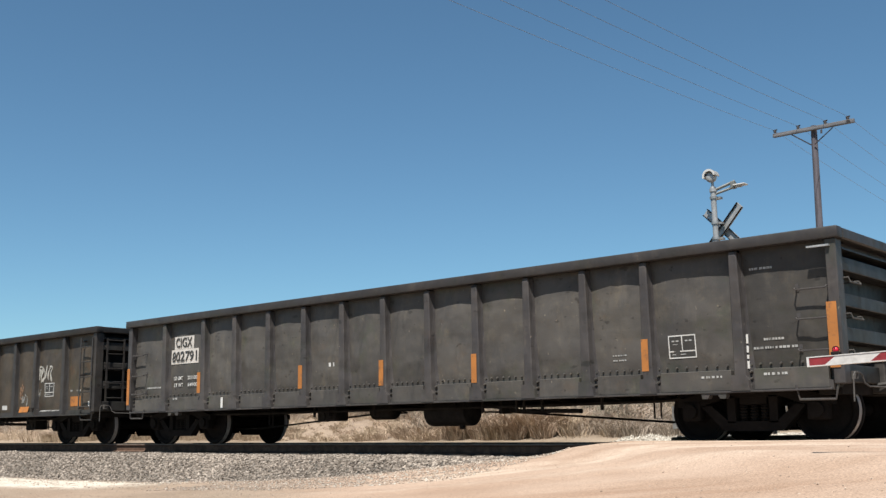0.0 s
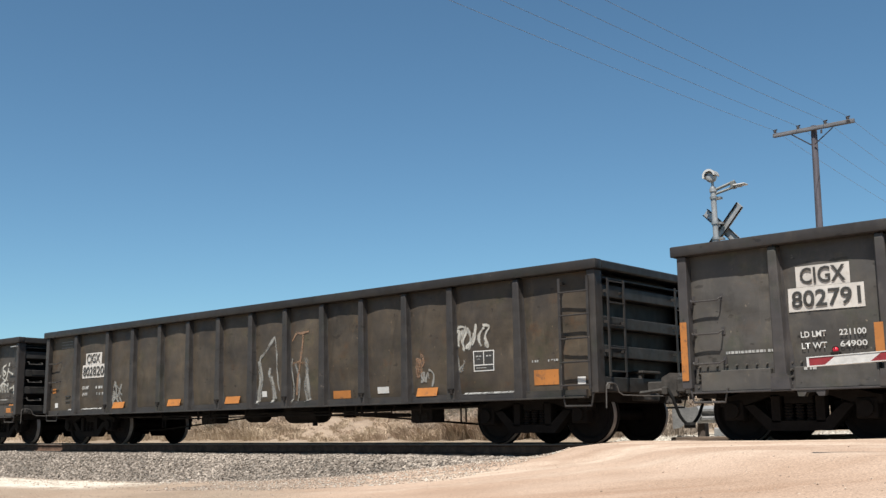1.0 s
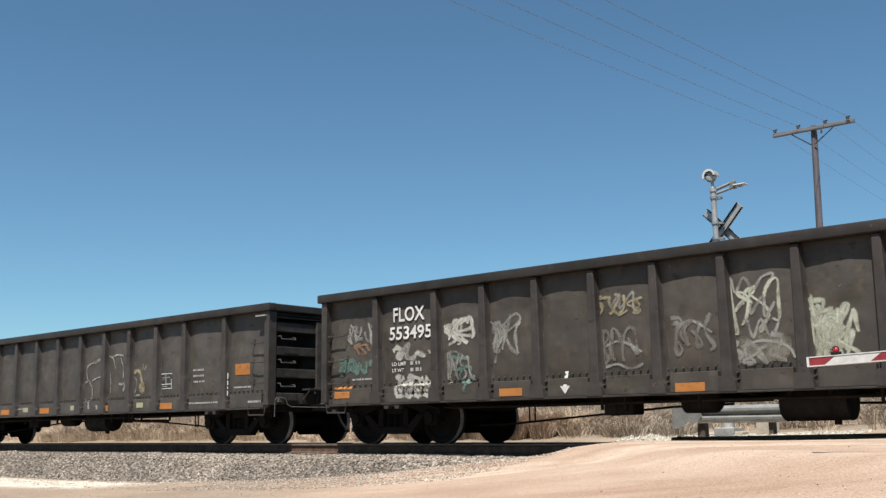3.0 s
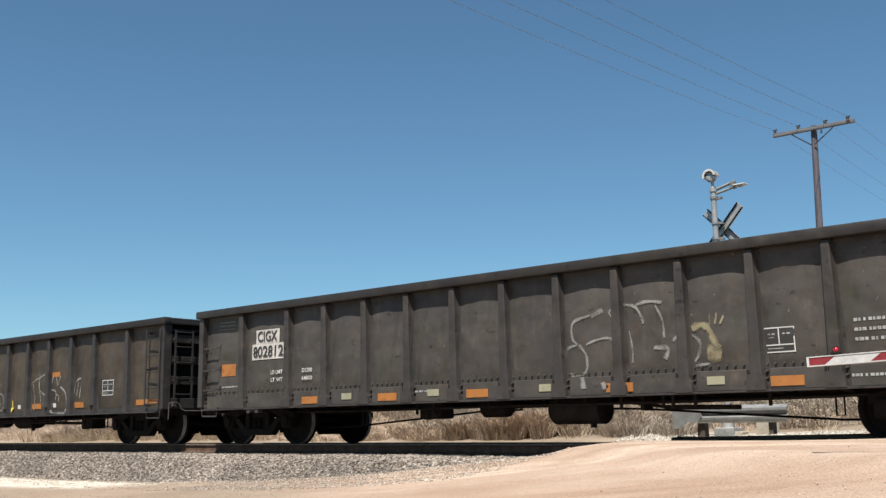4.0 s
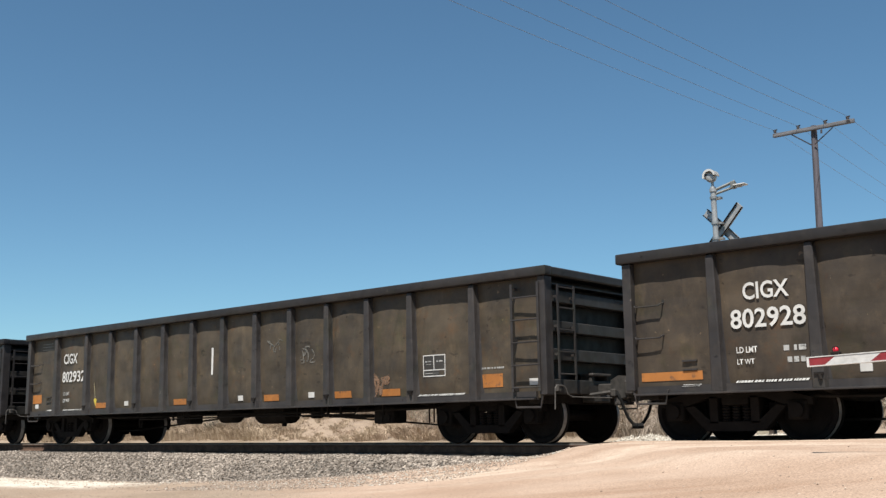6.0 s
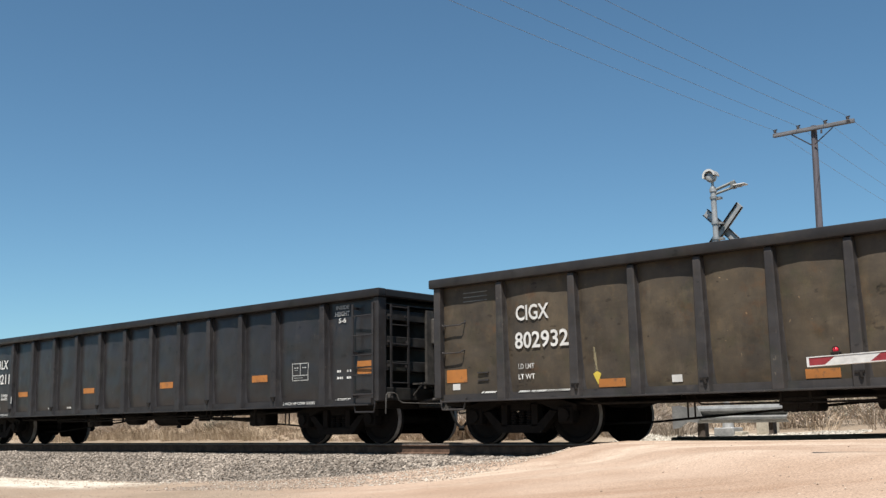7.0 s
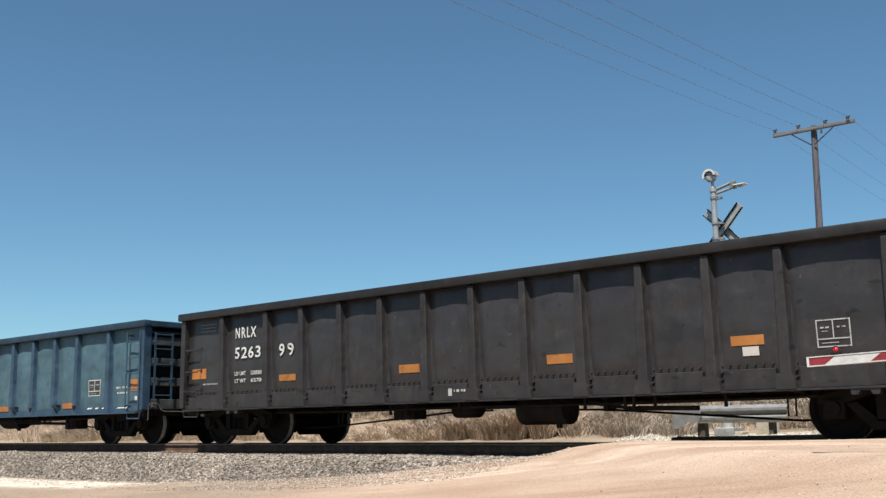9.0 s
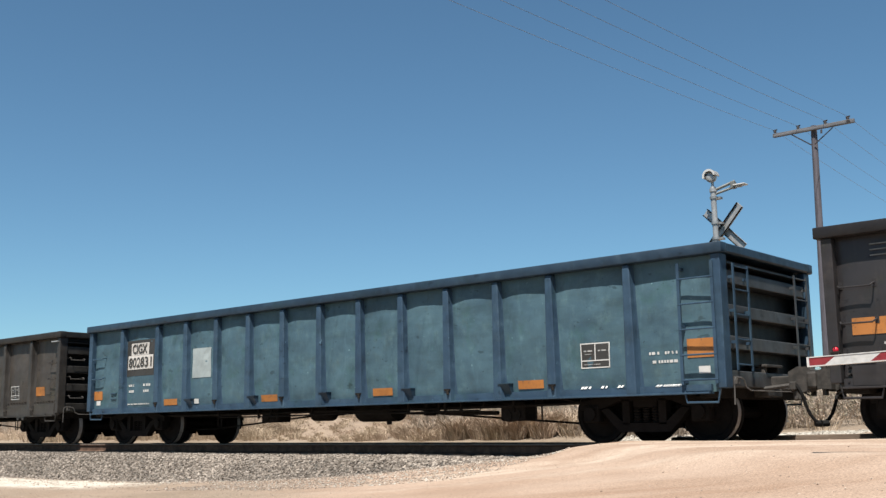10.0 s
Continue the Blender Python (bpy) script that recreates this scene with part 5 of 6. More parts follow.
for pts in ([(6, 1.36), (6.36, 1.47), (6.72, 1.29)], [(6.08, 1.1), (6.3, 1.14), (6.52, 1.07), (6.73, 1.13)], [(8.22, 1.27), (8.54, 1.34), (8.86, 1.25), (8.95, 1.09)], [(7.27, 1.56), (7.54, 1.67), (7.82, 1.49)], [(10.2, 1.97), (10.32, 2.07), (10.64, 2.09), (10.89, 2.01)],):
    stroke(C, pts, 0.022, TAG_PALE, True)
for pts in ([(10.26, 1.71), (10.58, 1.82), (10.9, 1.78)], [(10.36, 1.54), (10.52, 1.78), (10.64, 1.98)], [(11.17, 1.95), (11.38, 2.02), (11.5, 1.93), (11.79, 2.07)], [(11.2, 1.58), (11.38, 1.48), (11.56, 1.6), (11.85, 1.54)], [(11.39, 1.4), (11.62, 1.31), (11.8, 1.46)],):
    stroke(C, pts, 0.022, TAG_PALE, True)
for pts in ([(12.22, 2.12), (12.23, 1.52), (12.31, 1.32)], [(12.31, 2.11), (12.59, 2.01), (12.7, 1.81), (12.64, 1.5), (12.42, 1.35)], [(12.31, 1.91), (12.64, 1.61)], [(12.64, 1.89), (12.31, 1.63)], [(14.15, 2.05), (14, 1.65)],):
    stroke(C, pts, 0.022, TAG_PALE, True)
for k in range(5):
    scrawl(C, 9.10 + 0.06 * k, 9.62 + 0.06 * k, 0.85 + 0.06 * k, 1.85 - 0.05 * k, TAG_OLIVE, True, 91 + k, 2, 0.036)
for k, (x0, x1, z0, z1) in enumerate(((10.22, 10.98, 1.12, 2.10), (11.24, 12.05, 1.12, 2.08), (12.28, 12.98, 1.25, 2.14), (8.15, 8.92, 1.05, 1.45))):
    fill(C, x0, x1, z0, z1, OLIVE_FILL, True, 200 + k)
for x0, x1, z0, z1, m, seed in ((8.02, 8.86, 1.45, 2.16, TAG_OLIVE, 301), (11.3, 12.0, 1.35, 1.95, TAG_PALE, 302), (3.0, 3.6, 0.95, 1.5, TAG_PALE, 303), (5.95, 6.75, 1.85, 2.15, TAG_STRAW, 304), (12.3, 12.9, 1.4, 2.0, TAG_FAINT, 305)):
    scrawl(C, x0, x1, z0, z1, m, True, seed, 4, 0.026)
for x0, x1, z0, z1, m, seed in ((3.0, 3.62, 1.62, 2.05, TAG_WHITE, 311), (4.0, 4.6, 1.35, 2.0, TAG_PALE, 312), (7.2, 7.85, 1.2, 1.75, TAG_FAINT, 313), (8.05, 8.85, 1.0, 1.42, TAG_PALE, 314), (10.3, 10.95, 1.3, 2.02, TAG_FAINT, 315), (11.25, 12.0, 1.25, 2.05, TAG_FAINT, 316), (6.0, 6.7, 1.1, 1.7, TAG_FAINT, 317), (13.5, 14.3, 1.6, 2.2, TAG_FAINT, 318)):
    scrawl(C, x0, x1, z0, z1, m, True, seed, 4, 0.034)
lettering(C, "STEW", 13.56, 14.05, 1.8, 1.92, FADED_PAINT, True, "white painted word")
mark(C, "arrow", [[(5.38, 0.86), (5.44, 0.86), (5.44, 1.08), (5.38, 1.08)], [(5.32, 0.86), (5.41, 0.74), (5.5, 0.86)]], WHITE_PAINT, True, "white downward arrow")
data_box(C, 13.45, 13.89, 1.19, 1.52, True)
reflector(C, 15.48, 15.92, 0.80, 1.01, True)
lettering(C, "LD LMT", 1.78, 2.12, 1.33, 1.39, WHITE_PAINT, True, "white stencilled lettering")
lettering(C, "LT WT", 1.78, 2.06, 1.22, 1.28, WHITE_PAINT, True, "white stencilled lettering")
small_print(C, [(2.2, 2.45, 1.33, 0.06), (2.2, 2.45, 1.22, 0.06), (0.75, 1.3, 1.12, 0.03), (14.8, 15.4, 1.12, 0.03)], True, 24)

# car D
D = build_car("gondola_car", "grey open gondola with riveted plates, outlined scrawl and number patch", True, (0.108, 0.102, 0.096), (0.087, 0.082, 0.080), brake=True)
number_patch(D, "CIGX", "802812", True, -0.03, 0.02)
reflector(D, 0.70, 1.15, 1.35, 1.59, True)
reflector(D, 14.90, 15.37, 1.36, 1.58, True)
for x0 in (3.24, 5.24, 7.25, 9.9, 12.40):
    reflector(D, x0, x0 + 0.45, 0.74, 0.87, True, flat=1.452)
for x0 in (4.32, 6.4, 8.7, 11.5):
    reflector(D, x0, x0 + 0.26, 0.79, 0.90, True, STICKER, "yellowed pale sticker", 1.452)
data_box(D, 12.31, 12.74, 1.17, 1.50, True)
for pts, w in (
    ([(9.65, 1.86), (9.86, 1.95)], 0.04), ([(9.65, 1.88), (9.34, 1.8), (9.3, 1.57), (9.4, 1.46)], 0.026),
    ([(9.4, 1.46), (9.2, 1.4), (9.13, 1.22), (9.22, 1.04), (9.43, 1.01), (9.54, 1.1), (9.54, 1.3), (9.42, 1.46)], 0.026),
    ([(9.55, 1.45), (9.69, 1.5), (9.9, 1.53), (10.01, 1.48), (10.06, 1.25)], 0.02), ([(9.95, 1.91), (10.03, 1.75), (10.02, 1.57), (9.95, 1.48)], 0.018),
    ([(9.95, 1.91), (10.18, 1.99), (10.41, 1.94), (10.51, 1.79), (10.53, 1.69)], 0.026), ([(10.41, 1.97), (10.63, 2.0), (10.85, 1.97)], 0.026),
    ([(10.74, 1.94), (10.84, 1.71), (10.85, 1.47)], 0.02), ([(10.68, 1.34), (10.9, 1.32), (10.85, 1.17)], 0.035),
    ([(10.98, 1.41), (11.06, 1.48), (11.25, 1.49), (11.39, 1.39), (11.39, 1.25), (11.3, 1.11)], 0.026), ([(10.29, 1.61), (10.33, 1.31), (10.32, 1.14)], 0.018),
    ([(9.49, 0.98), (9.51, 0.8)], 0.05), ([(9.84, 0.89), (9.89, 0.79)], 0.05), ([(11.2, 1.05), (11.53, 1.08)], 0.02),
):
    stroke(D, pts, w, TAG_PALE, True)
for pts, w in (([(11.28, 1.56), (11.41, 1.61), (11.53, 1.56), (11.62, 1.37), (11.69, 1.28)], 0.05), ([(11.56, 1.61), (11.57, 1.74)], 0.018), ([(11.64, 1.6), (11.67, 1.76)], 0.018), ([(11.71, 1.6), (11.77, 1.71)], 0.018), ([(11.49, 1.23), (11.72, 1.21)], 0.11)):
    stroke(D, pts, w, TAG_STRAW, True)
load_lines(D, "221200", "64800", 2.29, 3.12, 1.33, True, 3.19)
louvres(D)
small_print(D, [(0.7, 1.3, 1.12, 0.03), (6.0, 6.6, 0.86, 0.03), (13.5, 13.9, 1.5, 0.04), (13.5, 13.9, 1.38, 0.04), (13.5, 13.9, 1.26, 0.04), (14.85, 15.4, 1.10, 0.035), (13.3, 14.5, 0.82, 0.035), (15.4, 15.8, 0.80, 0.04)], True, 28)

# car E
E = build_car("gondola_car", "brown-grey open gondola with smooth bulged sides and white lettering", False, (0.093, 0.080, 0.066), (0.068, 0.066, 0.068), skin=RUST_PAINT)
lettering(E, "CIGX", 1.86, 2.50, 1.89, 2.12, WHITE_PAINT, False, "white reporting letters")
lettering(E, "802928", 1.67, 2.70, 1.51, 1.77, WHITE_PAINT, False, "white car number")
reflector(E, 0.25, 1.20, 0.87, 0.99, False)
for x0, z0 in ((4.24, 0.95), (7.33, 0.89), (10.3, 0.86), (12.3, 0.85)):
    reflector(E, x0, x0 + 0.47, z0, z0 + 0.13, False)
reflector(E, 11.18, 11.68, 1.61, 1.73, False)
reflector(E, 14.94, 15.87, 0.85, 0.97, False)
for x0 in (3.33, 6.46, 9.6, 11.35):
    reflector(E, x0, x0 + 0.15, 0.88, 0.98, False, WHITE_PAINT, "white square sticker")
mark(E, "arrow", [[(9.28, 0.90), (9.34, 0.90), (9.34, 1.10), (9.28, 1.10)], [(9.22, 0.92), (9.31, 0.80), (9.40, 0.92)]], YELLOW, False, "faded yellow downward arrow")
data_box(E, 13.58, 14.05, 1.10, 1.45, False)
for pts in ([(8.18, 1.34), (8.35, 1.45), (8.66, 1.51)], [(8.27, 1.25), (8.35, 1.42)], [(8.43, 1.25), (8.47, 1.44)], [(8.55, 1.27), (8.59, 1.46)], [(8.14, 1.23), (8.66, 1.29), (8.82, 1.15), (8.82, 0.96), (8.66, 0.85), (8.35, 0.92), (8.27, 1.09)],):
    stroke(E, pts, 0.024, TAG_PALE, False)
for pts in ([(8.35, 1.03), (8.39, 1.19)], [(8.51, 0.99), (8.55, 1.16)], [(8.66, 0.99), (8.66, 1.13)], [(10.22, 1.48), (10.95, 1.7)], [(10.36, 1.5), (10.45, 1.11), (10.41, 0.82)],):
    stroke(E, pts, 0.024, TAG_PALE, False)
for pts in ([(10.71, 1.71), (10.7, 1.33), (11, 1.18)], [(10.7, 1.3), (10.75, 1.02)], [(11.37, 1.69), (11.23, 1.35), (11.49, 1.26), (11.48, 1.04)], [(11.5, 1.64), (11.59, 1.41), (11.72, 1.65)], [(11.71, 1.37), (11.95, 1.19), (12, 0.73)],):
    stroke(E, pts, 0.024, TAG_PALE, False)
for pts in ([(11.49, 1.19), (11.64, 1.15), (11.64, 1.01)], [(11.32, 0.99), (11.32, 0.77), (12, 0.73)], [(12.34, 1.17), (12.41, 1.46), (12.65, 1.54)], [(12.46, 1.12), (12.53, 1.45)], [(12.58, 1.06), (12.67, 1.39)],):
    stroke(E, pts, 0.024, TAG_PALE, False)
for k in range(3):
    stroke(E, [(5.0 + 0.09 * k, 1.36), (5.02 + 0.09 * k, 1.62)], 0.045, TAG_BLUE, False)
stroke(E, [(4.98, 1.44), (5.24, 1.47)], 0.04, TAG_BLUE, False)
scrawl(E, 5.8, 6.2, 1.5, 1.8, TAG_BLUE, False, 33, 3, 0.05)
lettering(E, "LD LMT", 1.73, 2.03, 1.19, 1.27, WHITE_PAINT, False, "white stencilled lettering")
lettering(E, "LT WT", 1.73, 1.98, 1.04, 1.11, WHITE_PAINT, False, "white stencilled lettering")
small_print(E, [(2.38, 2.67, 1.19, 0.07), (2.42, 2.67, 1.04, 0.07), (1.7, 2.7, 0.80, 0.03), (0.9, 1.2, 0.78, 0.03)], False, 34)

# car F
F = build_car("gondola_car", "olive-brown open gondola with smooth sides, end ladder and white lettering", False, (0.102, 0.089, 0.071), (0.070, 0.068, 0.070), skin=RUST_PAINT, straps=(4.40, 13.25))
lettering(F, "CIGX", 1.72, 2.36, 1.90, 2.14, WHITE_PAINT, False, "white reporting letters")
lettering(F, "802932", 1.70, 2.70, 1.46, 1.72, WHITE_PAINT, False, "white car number")
reflector(F, 0.24, 0.68, 0.99, 1.20, False)
reflector(F, 14.71, 15.18, 0.89, 1.10, False)
for x0 in (3.2, 6.3, 9.3, 11.3, 12.5):
    reflector(F, x0, x0 + 0.45, 0.82, 0.94, False)
for x0, z in ((0.37, 0.87), (4.4, 0.85), (8.5, 0.85), (10.6, 0.85), (15.7, 0.9)):
    reflector(F, x0, x0 + 0.16, z, z + 0.10, False, WHITE_PAINT, "white square sticker")
reflector(F, 7.62, 7.68, 1.40, 1.95, False, WHITE_PAINT, "pale upright stripe")
data_box(F, 13.5, 14.0, 1.11, 1.47, False)
scrawl(F, 12.3, 12.7, 0.8, 1.2, TAG_RUST, False, 35, 3, 0.04)
lettering(F, "LD LMT", 1.75, 2.07, 1.15, 1.23, FADED_PAINT, False, "faded stencilled lettering")
lettering(F, "LT WT", 1.75, 2.07, 0.99, 1.07, WHITE_PAINT, False, "white stencilled lettering")
louvres(F)
stroke(F, [(3.16, 1.42), (3.17, 1.2), (3.18, 1.05)], 0.025, TAG_STRAW, False)
mark(F, "arrow", [[(3.11, 1.02), (3.18, 1.06), (3.25, 1.02), (3.19, 0.86)]], YELLOW, False, "yellow downward arrow")
scrawl(F, 9.4, 9.9, 1.75, 2.0, TAG_FAINT, False, 83, 3, 0.014)
scrawl(F, 10.4, 10.8, 1.5, 1.8, TAG_FAINT, False, 84, 3, 0.014)
small_print(F, [(1.75, 2.7, 0.79, 0.03), (1.0, 1.3, 0.80, 0.03), (13.4, 14.4, 0.79, 0.03), (14.75, 15.2, 1.18, 0.03)], False, 36)

# car G
G = build_car("gondola_car", "clean black open gondola with end ladder, orange strips and white lettering", False, (0.042, 0.039, 0.041), (0.050, 0.047, 0.050), brake=True, skin=GLOSS_PAINT)
lettering(G, "NRLX", 1.77, 2.49, 1.92, 2.15, WHITE_PAINT, False, "white reporting letters")
lettering(G, "528211", 1.68, 2.60, 1.53, 1.79, WHITE_PAINT, False, "white car number")
for x0, z0, z1 in ((3.10, 1.18, 1.30), (6.25, 1.17, 1.29), (9.39, 1.18, 1.31), (12.53, 1.19, 1.32)):
    reflector(G, x0, x0 + 0.47, z0, z1, False)
for z0, z1 in ((1.23, 1.33), (1.36, 1.46)):
    reflector(G, 15.48, 15.92, z0, z1, False)
    reflector(G, 0.30, 0.72, z0 - 0.04, z1 - 0.06, False)
data_box(G, 13.74, 14.19, 1.17, 1.50, False, FADED_PAINT)
lettering(G, "HEIGHT", 14.90, 15.28, 2.30, 2.38, WHITE_PAINT, False, "white inside-height stencil")
lettering(G, "5-6", 15.00, 15.20, 2.17, 2.26, WHITE_PAINT, False, "white inside-height stencil")
lettering(G, "INSIDE", 14.92, 15.27, 2.42, 2.49, FADED_PAINT, False, "faded inside-height stencil")
lettering(G, "2 INCH HP COMP SHOES", 13.52, 14.42, 0.725, 0.775, WHITE_PAINT, False, "white stencilled lettering")
small_print(G, [(14.95, 15.05, 1.28, 0.04), (15.2, 15.35, 1.28, 0.04), (14.95, 15.1, 1.16, 0.04), (15.2, 15.35, 1.16, 0.04), (4.6, 4.9, 0.84, 0.04), (5.5, 5.9, 0.84, 0.04), (14.95, 15.3, 0.78, 0.03), (0.95, 1.2, 0.75, 0.03)], False, 37, WHITE_PAINT)
load_lines(G, "219400", "66600", 1.77, 2.54, 1.20, False, gap=0.085)
lettering(G, "JACK HERE", 1.86, 2.17, 0.90, 0.94, WHITE_PAINT, False, "white stencilled lettering")
lettering(G, "2 INCH HP COMP SHOES", 1.95, 2.68, 0.715, 0.765, WHITE_PAINT, False, "white stencilled lettering")
lettering(G, "HEIGHT", 0.87, 1.20, 2.30, 2.37, WHITE_PAINT, False, "white inside-height stencil")
lettering(G, "5-6", 0.96, 1.13, 2.18, 2.26, WHITE_PAINT, False, "white inside-height stencil")
lettering(G, "INSIDE", 0.88, 1.18, 2.42, 2.49, FADED_PAINT, False, "faded inside-height stencil")
reflector(G, 2.90, 2.95, 1.02, 1.20, False, FADED_PAINT, "pale upright mark", 1.513)

# car H
H = build_car("gondola_car", "black open gondola with riveted plates and spaced white lettering", True, (0.057, 0.053, 0.056), (0.056, 0.052, 0.055), skin=GLOSS_PAINT)
lettering(H, "NRLX", 1.81, 2.46, 2.09, 2.30, WHITE_PAINT, True, "white reporting letters", spaced=1.3)
lettering(H, "5263", 1.81, 2.60, 1.68, 1.91, WHITE_PAINT, True, "white car number", spaced=1.15)
lettering(H, "99", 3.17, 3.60, 1.66, 1.90, WHITE_PAINT, True, "white end of the car number", spaced=1.3)
for x0, z0, z1 in ((3.16, 1.19, 1.31), (6.34, 1.20, 1.34), (9.46, 1.20, 1.34), (12.49, 1.29, 1.42)):
    reflector(H, x0, x0 + 0.47, z0, z1, True)
for z0, z1 in ((1.19, 1.29), (1.32, 1.42)):
    reflector(H, 15.4, 15.85, z0 + 0.02, z1 + 0.02, True)
reflector(H, 0.33, 0.80, 1.33, 1.54, True)
reflector(H, 12.65, 12.88, 1.15, 1.27, True, PLATE_WHITE, "small white notice")
data_box(H, 13.66, 14.10, 1.20, 1.55, True, FADED_PAINT)
small_print(H, [(0.7, 1.35, 1.20, 0.03), (14.75, 15.4, 1.2, 0.03), (7.5, 7.58, 0.78, 0.12), (7.62, 8.0, 0.84, 0.04)], True, 38)

load_lines(H, "220300", "65700", 1.80, 2.70, 1.35, True, split=2.32)
louvres(H)

# car I: blue
I = build_car("gondola_car", "faded blue open gondola with smooth sides and white number patch", False, (0.103, 0.190, 0.244), (0.062, 0.118, 0.190), straps=(4.40, 12.60), gussets=True)
mark(I, "patch_ground", flat_bars([(1.53, 2.61, 1.49, 2.28)]), BLACK_PAINT, False, "dark overpainted ground round the number", 0.003)
number_patch(I, "CIGX", "802831", False, -0.02, -0.08)
reflector(I, 4.05, 4.68, 1.36, 1.97, False, OLD_PAINT, "pale rectangular patch of old paint")
for x0, z0 in ((3.02, 0.82), (6.30, 0.81), (9.37, 0.83), (12.57, 0.84)):
    reflector(I, x0, x0 + 0.48, z0, z0 + 0.13, False)
reflector(I, 15.50, 15.90, 1.17, 1.43, False)
reflector(I, 0.18, 0.55, 1.0, 1.2, False)
for x0, z in ((15.66, 0.95), (4.1, 0.83), (0.3, 0.88)):
    reflector(I, x0, x0 + 0.17, z, z + 0.10, False, WHITE_PAINT, "white square sticker")
data_box(I, 13.76, 14.26, 1.10, 1.47, False)
small_print(I, [(1.66, 1.9, 1.26, 0.05), (2.25, 2.5, 1.26, 0.05), (1.66, 1.9, 1.13, 0.05), (2.25, 2.5, 1.13, 0.05), (1.6, 2.5, 0.86, 0.03), (13.75, 13.92, 0.80, 0.035), (14.1, 14.2, 0.80, 0.035), (14.38, 14.5, 0.80, 0.035), (14.9, 15.1, 1.24, 0.04), (15.15, 15.35, 1.24, 0.04), (14.95, 15.35, 1.12, 0.04), (15.0, 15.4, 0.79, 0.03)], False, 39, WHITE_PAINT)

# car J
J = build_car("gondola_car", "dark brown-grey open gondola with riveted lower plates and orange strips", True, (0.080, 0.074, 0.068), (0.068, 0.065, 0.062))
reflector(J, 14.75, 15.20, 1.18, 1.40, True)
data_box(J, 13.5, 13.95, 1.12, 1.46, True)
for x0 in (3.2, 6.3, 9.4, 12.4):
    reflector(J, x0, x0 + 0.45, 0.76, 0.88, True, flat=1.452)
for car, low in ((A, 0.98), (C, 1.0), (D, 0.96), (H, 1.0)):
    mark(car, "upright_stencil", flat_bars([(14.735, 14.765, low + z, low + z + h) for z, h in ((0.0, 0.10), (0.13, 0.05), (0.21, 0.09), (0.33, 0.12))]), WHITE_PAINT, True, "white upright stencil beside a post", flat=1.452)
TRAIN = [A, B, C, D, E, F, G, H, I, J]
NUDGE = [-0.02, -0.02, -0.03, -0.14, -0.04, -0.06, 0.0, 0.03, 0.0, 0.06]


# ---- crossing gate in front of the train ----
def build_gate():
    gate = new("crossing_gate")
    tagged(gate, "lowered red and white crossing gate arm with lit red lamp", "crossing gate")
    gate.matrix_basis = pose(-3.44, 8.36, 0.737, 0, -1.6, 0)

    def stripe(bm, x0, x1, slant0, slant1):
        # z rises from -0.031 to 0.031; the ends lean
        prism(bm, [(x0 - slant0, -0.031), (x1 - slant1, -0.031), (x1 + slant1, 0.031), (x0 + slant0, 0.031)], -0.022, 0.022)
    cuts = [0.02, 0.19, 0.55, 0.91, 1.27, 1.63, 1.99, 2.35, 2.71, 3.07, 3.43, 3.79, 4.15, 4.6]
    for k, (a, b) in enumerate(zip(cuts, cuts[1:])):
        red = k % 2 == 0
        me = make("stripe", lambda bm: stripe(bm, a, b, 0.0 if k == 0 else 0.045, 0.045), GATE_RED if red else GATE_WHITE)
        put("stripe", me, gate, "dark red stripe" if red else "white stripe")
    put("trim_strip", make("trim_strip", lambda bm: (box(bm, 0.0, 4.6, -0.026, 0.026, 0.0315, 0.0395), box(bm, 0.0, 4.6, -0.026, 0.026, -0.0395, -0.0315), box(bm, 0.0, 0.018, -0.026, 0.026, -0.031, 0.031)), GATE_WHITE), gate, "white edge of the arm")
    lamp = put("lamp_housing", make("lamp_housing", lambda bm: box(bm, 0.20, 0.27, -0.03, 0.03, 0.0405, 0.066, 0.006), DARK_STEEL), gate)
    put("lens", make("lens", lambda bm: bmesh.ops.create_uvsphere(bm, u_segments=14, v_segments=9, radius=0.023, matrix=Matrix.Translation((0.235, 0, 0.081))), LAMP_RED, True), lamp, "glowing red lens")
    put("guard", make("guard", lambda bm: (tube(bm, [(0.235 + 0.027 * math.cos(a), 0, 0.081 + 0.027 * math.sin(a)) for a in np.linspace(-0.5, 3.64, 14)], 0.004), tube(bm, [(0.235, 0.027 * math.cos(a), 0.081 + 0.027 * math.sin(a)) for a in np.linspace(0.2, 2.94, 12)], 0.004)), DARK_STEEL), lamp, "dark wire guard")
    # the mast and drive at the road's side carry the arm
    zg = float(height(1.4, 8.5))
    put("mast", make("mast", lambda bm: (rod(bm, (4.9, 0.18, zg - 0.9), (4.9, 0.18, 2.6), 0.06, 14), box(bm, 4.72, 5.08, 0.0, 0.36, zg - 0.92, zg - 0.60, 0.02)), SILVER_PAINT), gate, "silver mast")
    put("drive_box", make("drive_box", lambda bm: (box(bm, 4.55, 5.2, -0.06, 0.14, -0.22, 0.25, 0.03), box(bm, 5.2, 5.9, -0.03, 0.03, -0.05, 0.05)), SILVER_PAINT), gate)


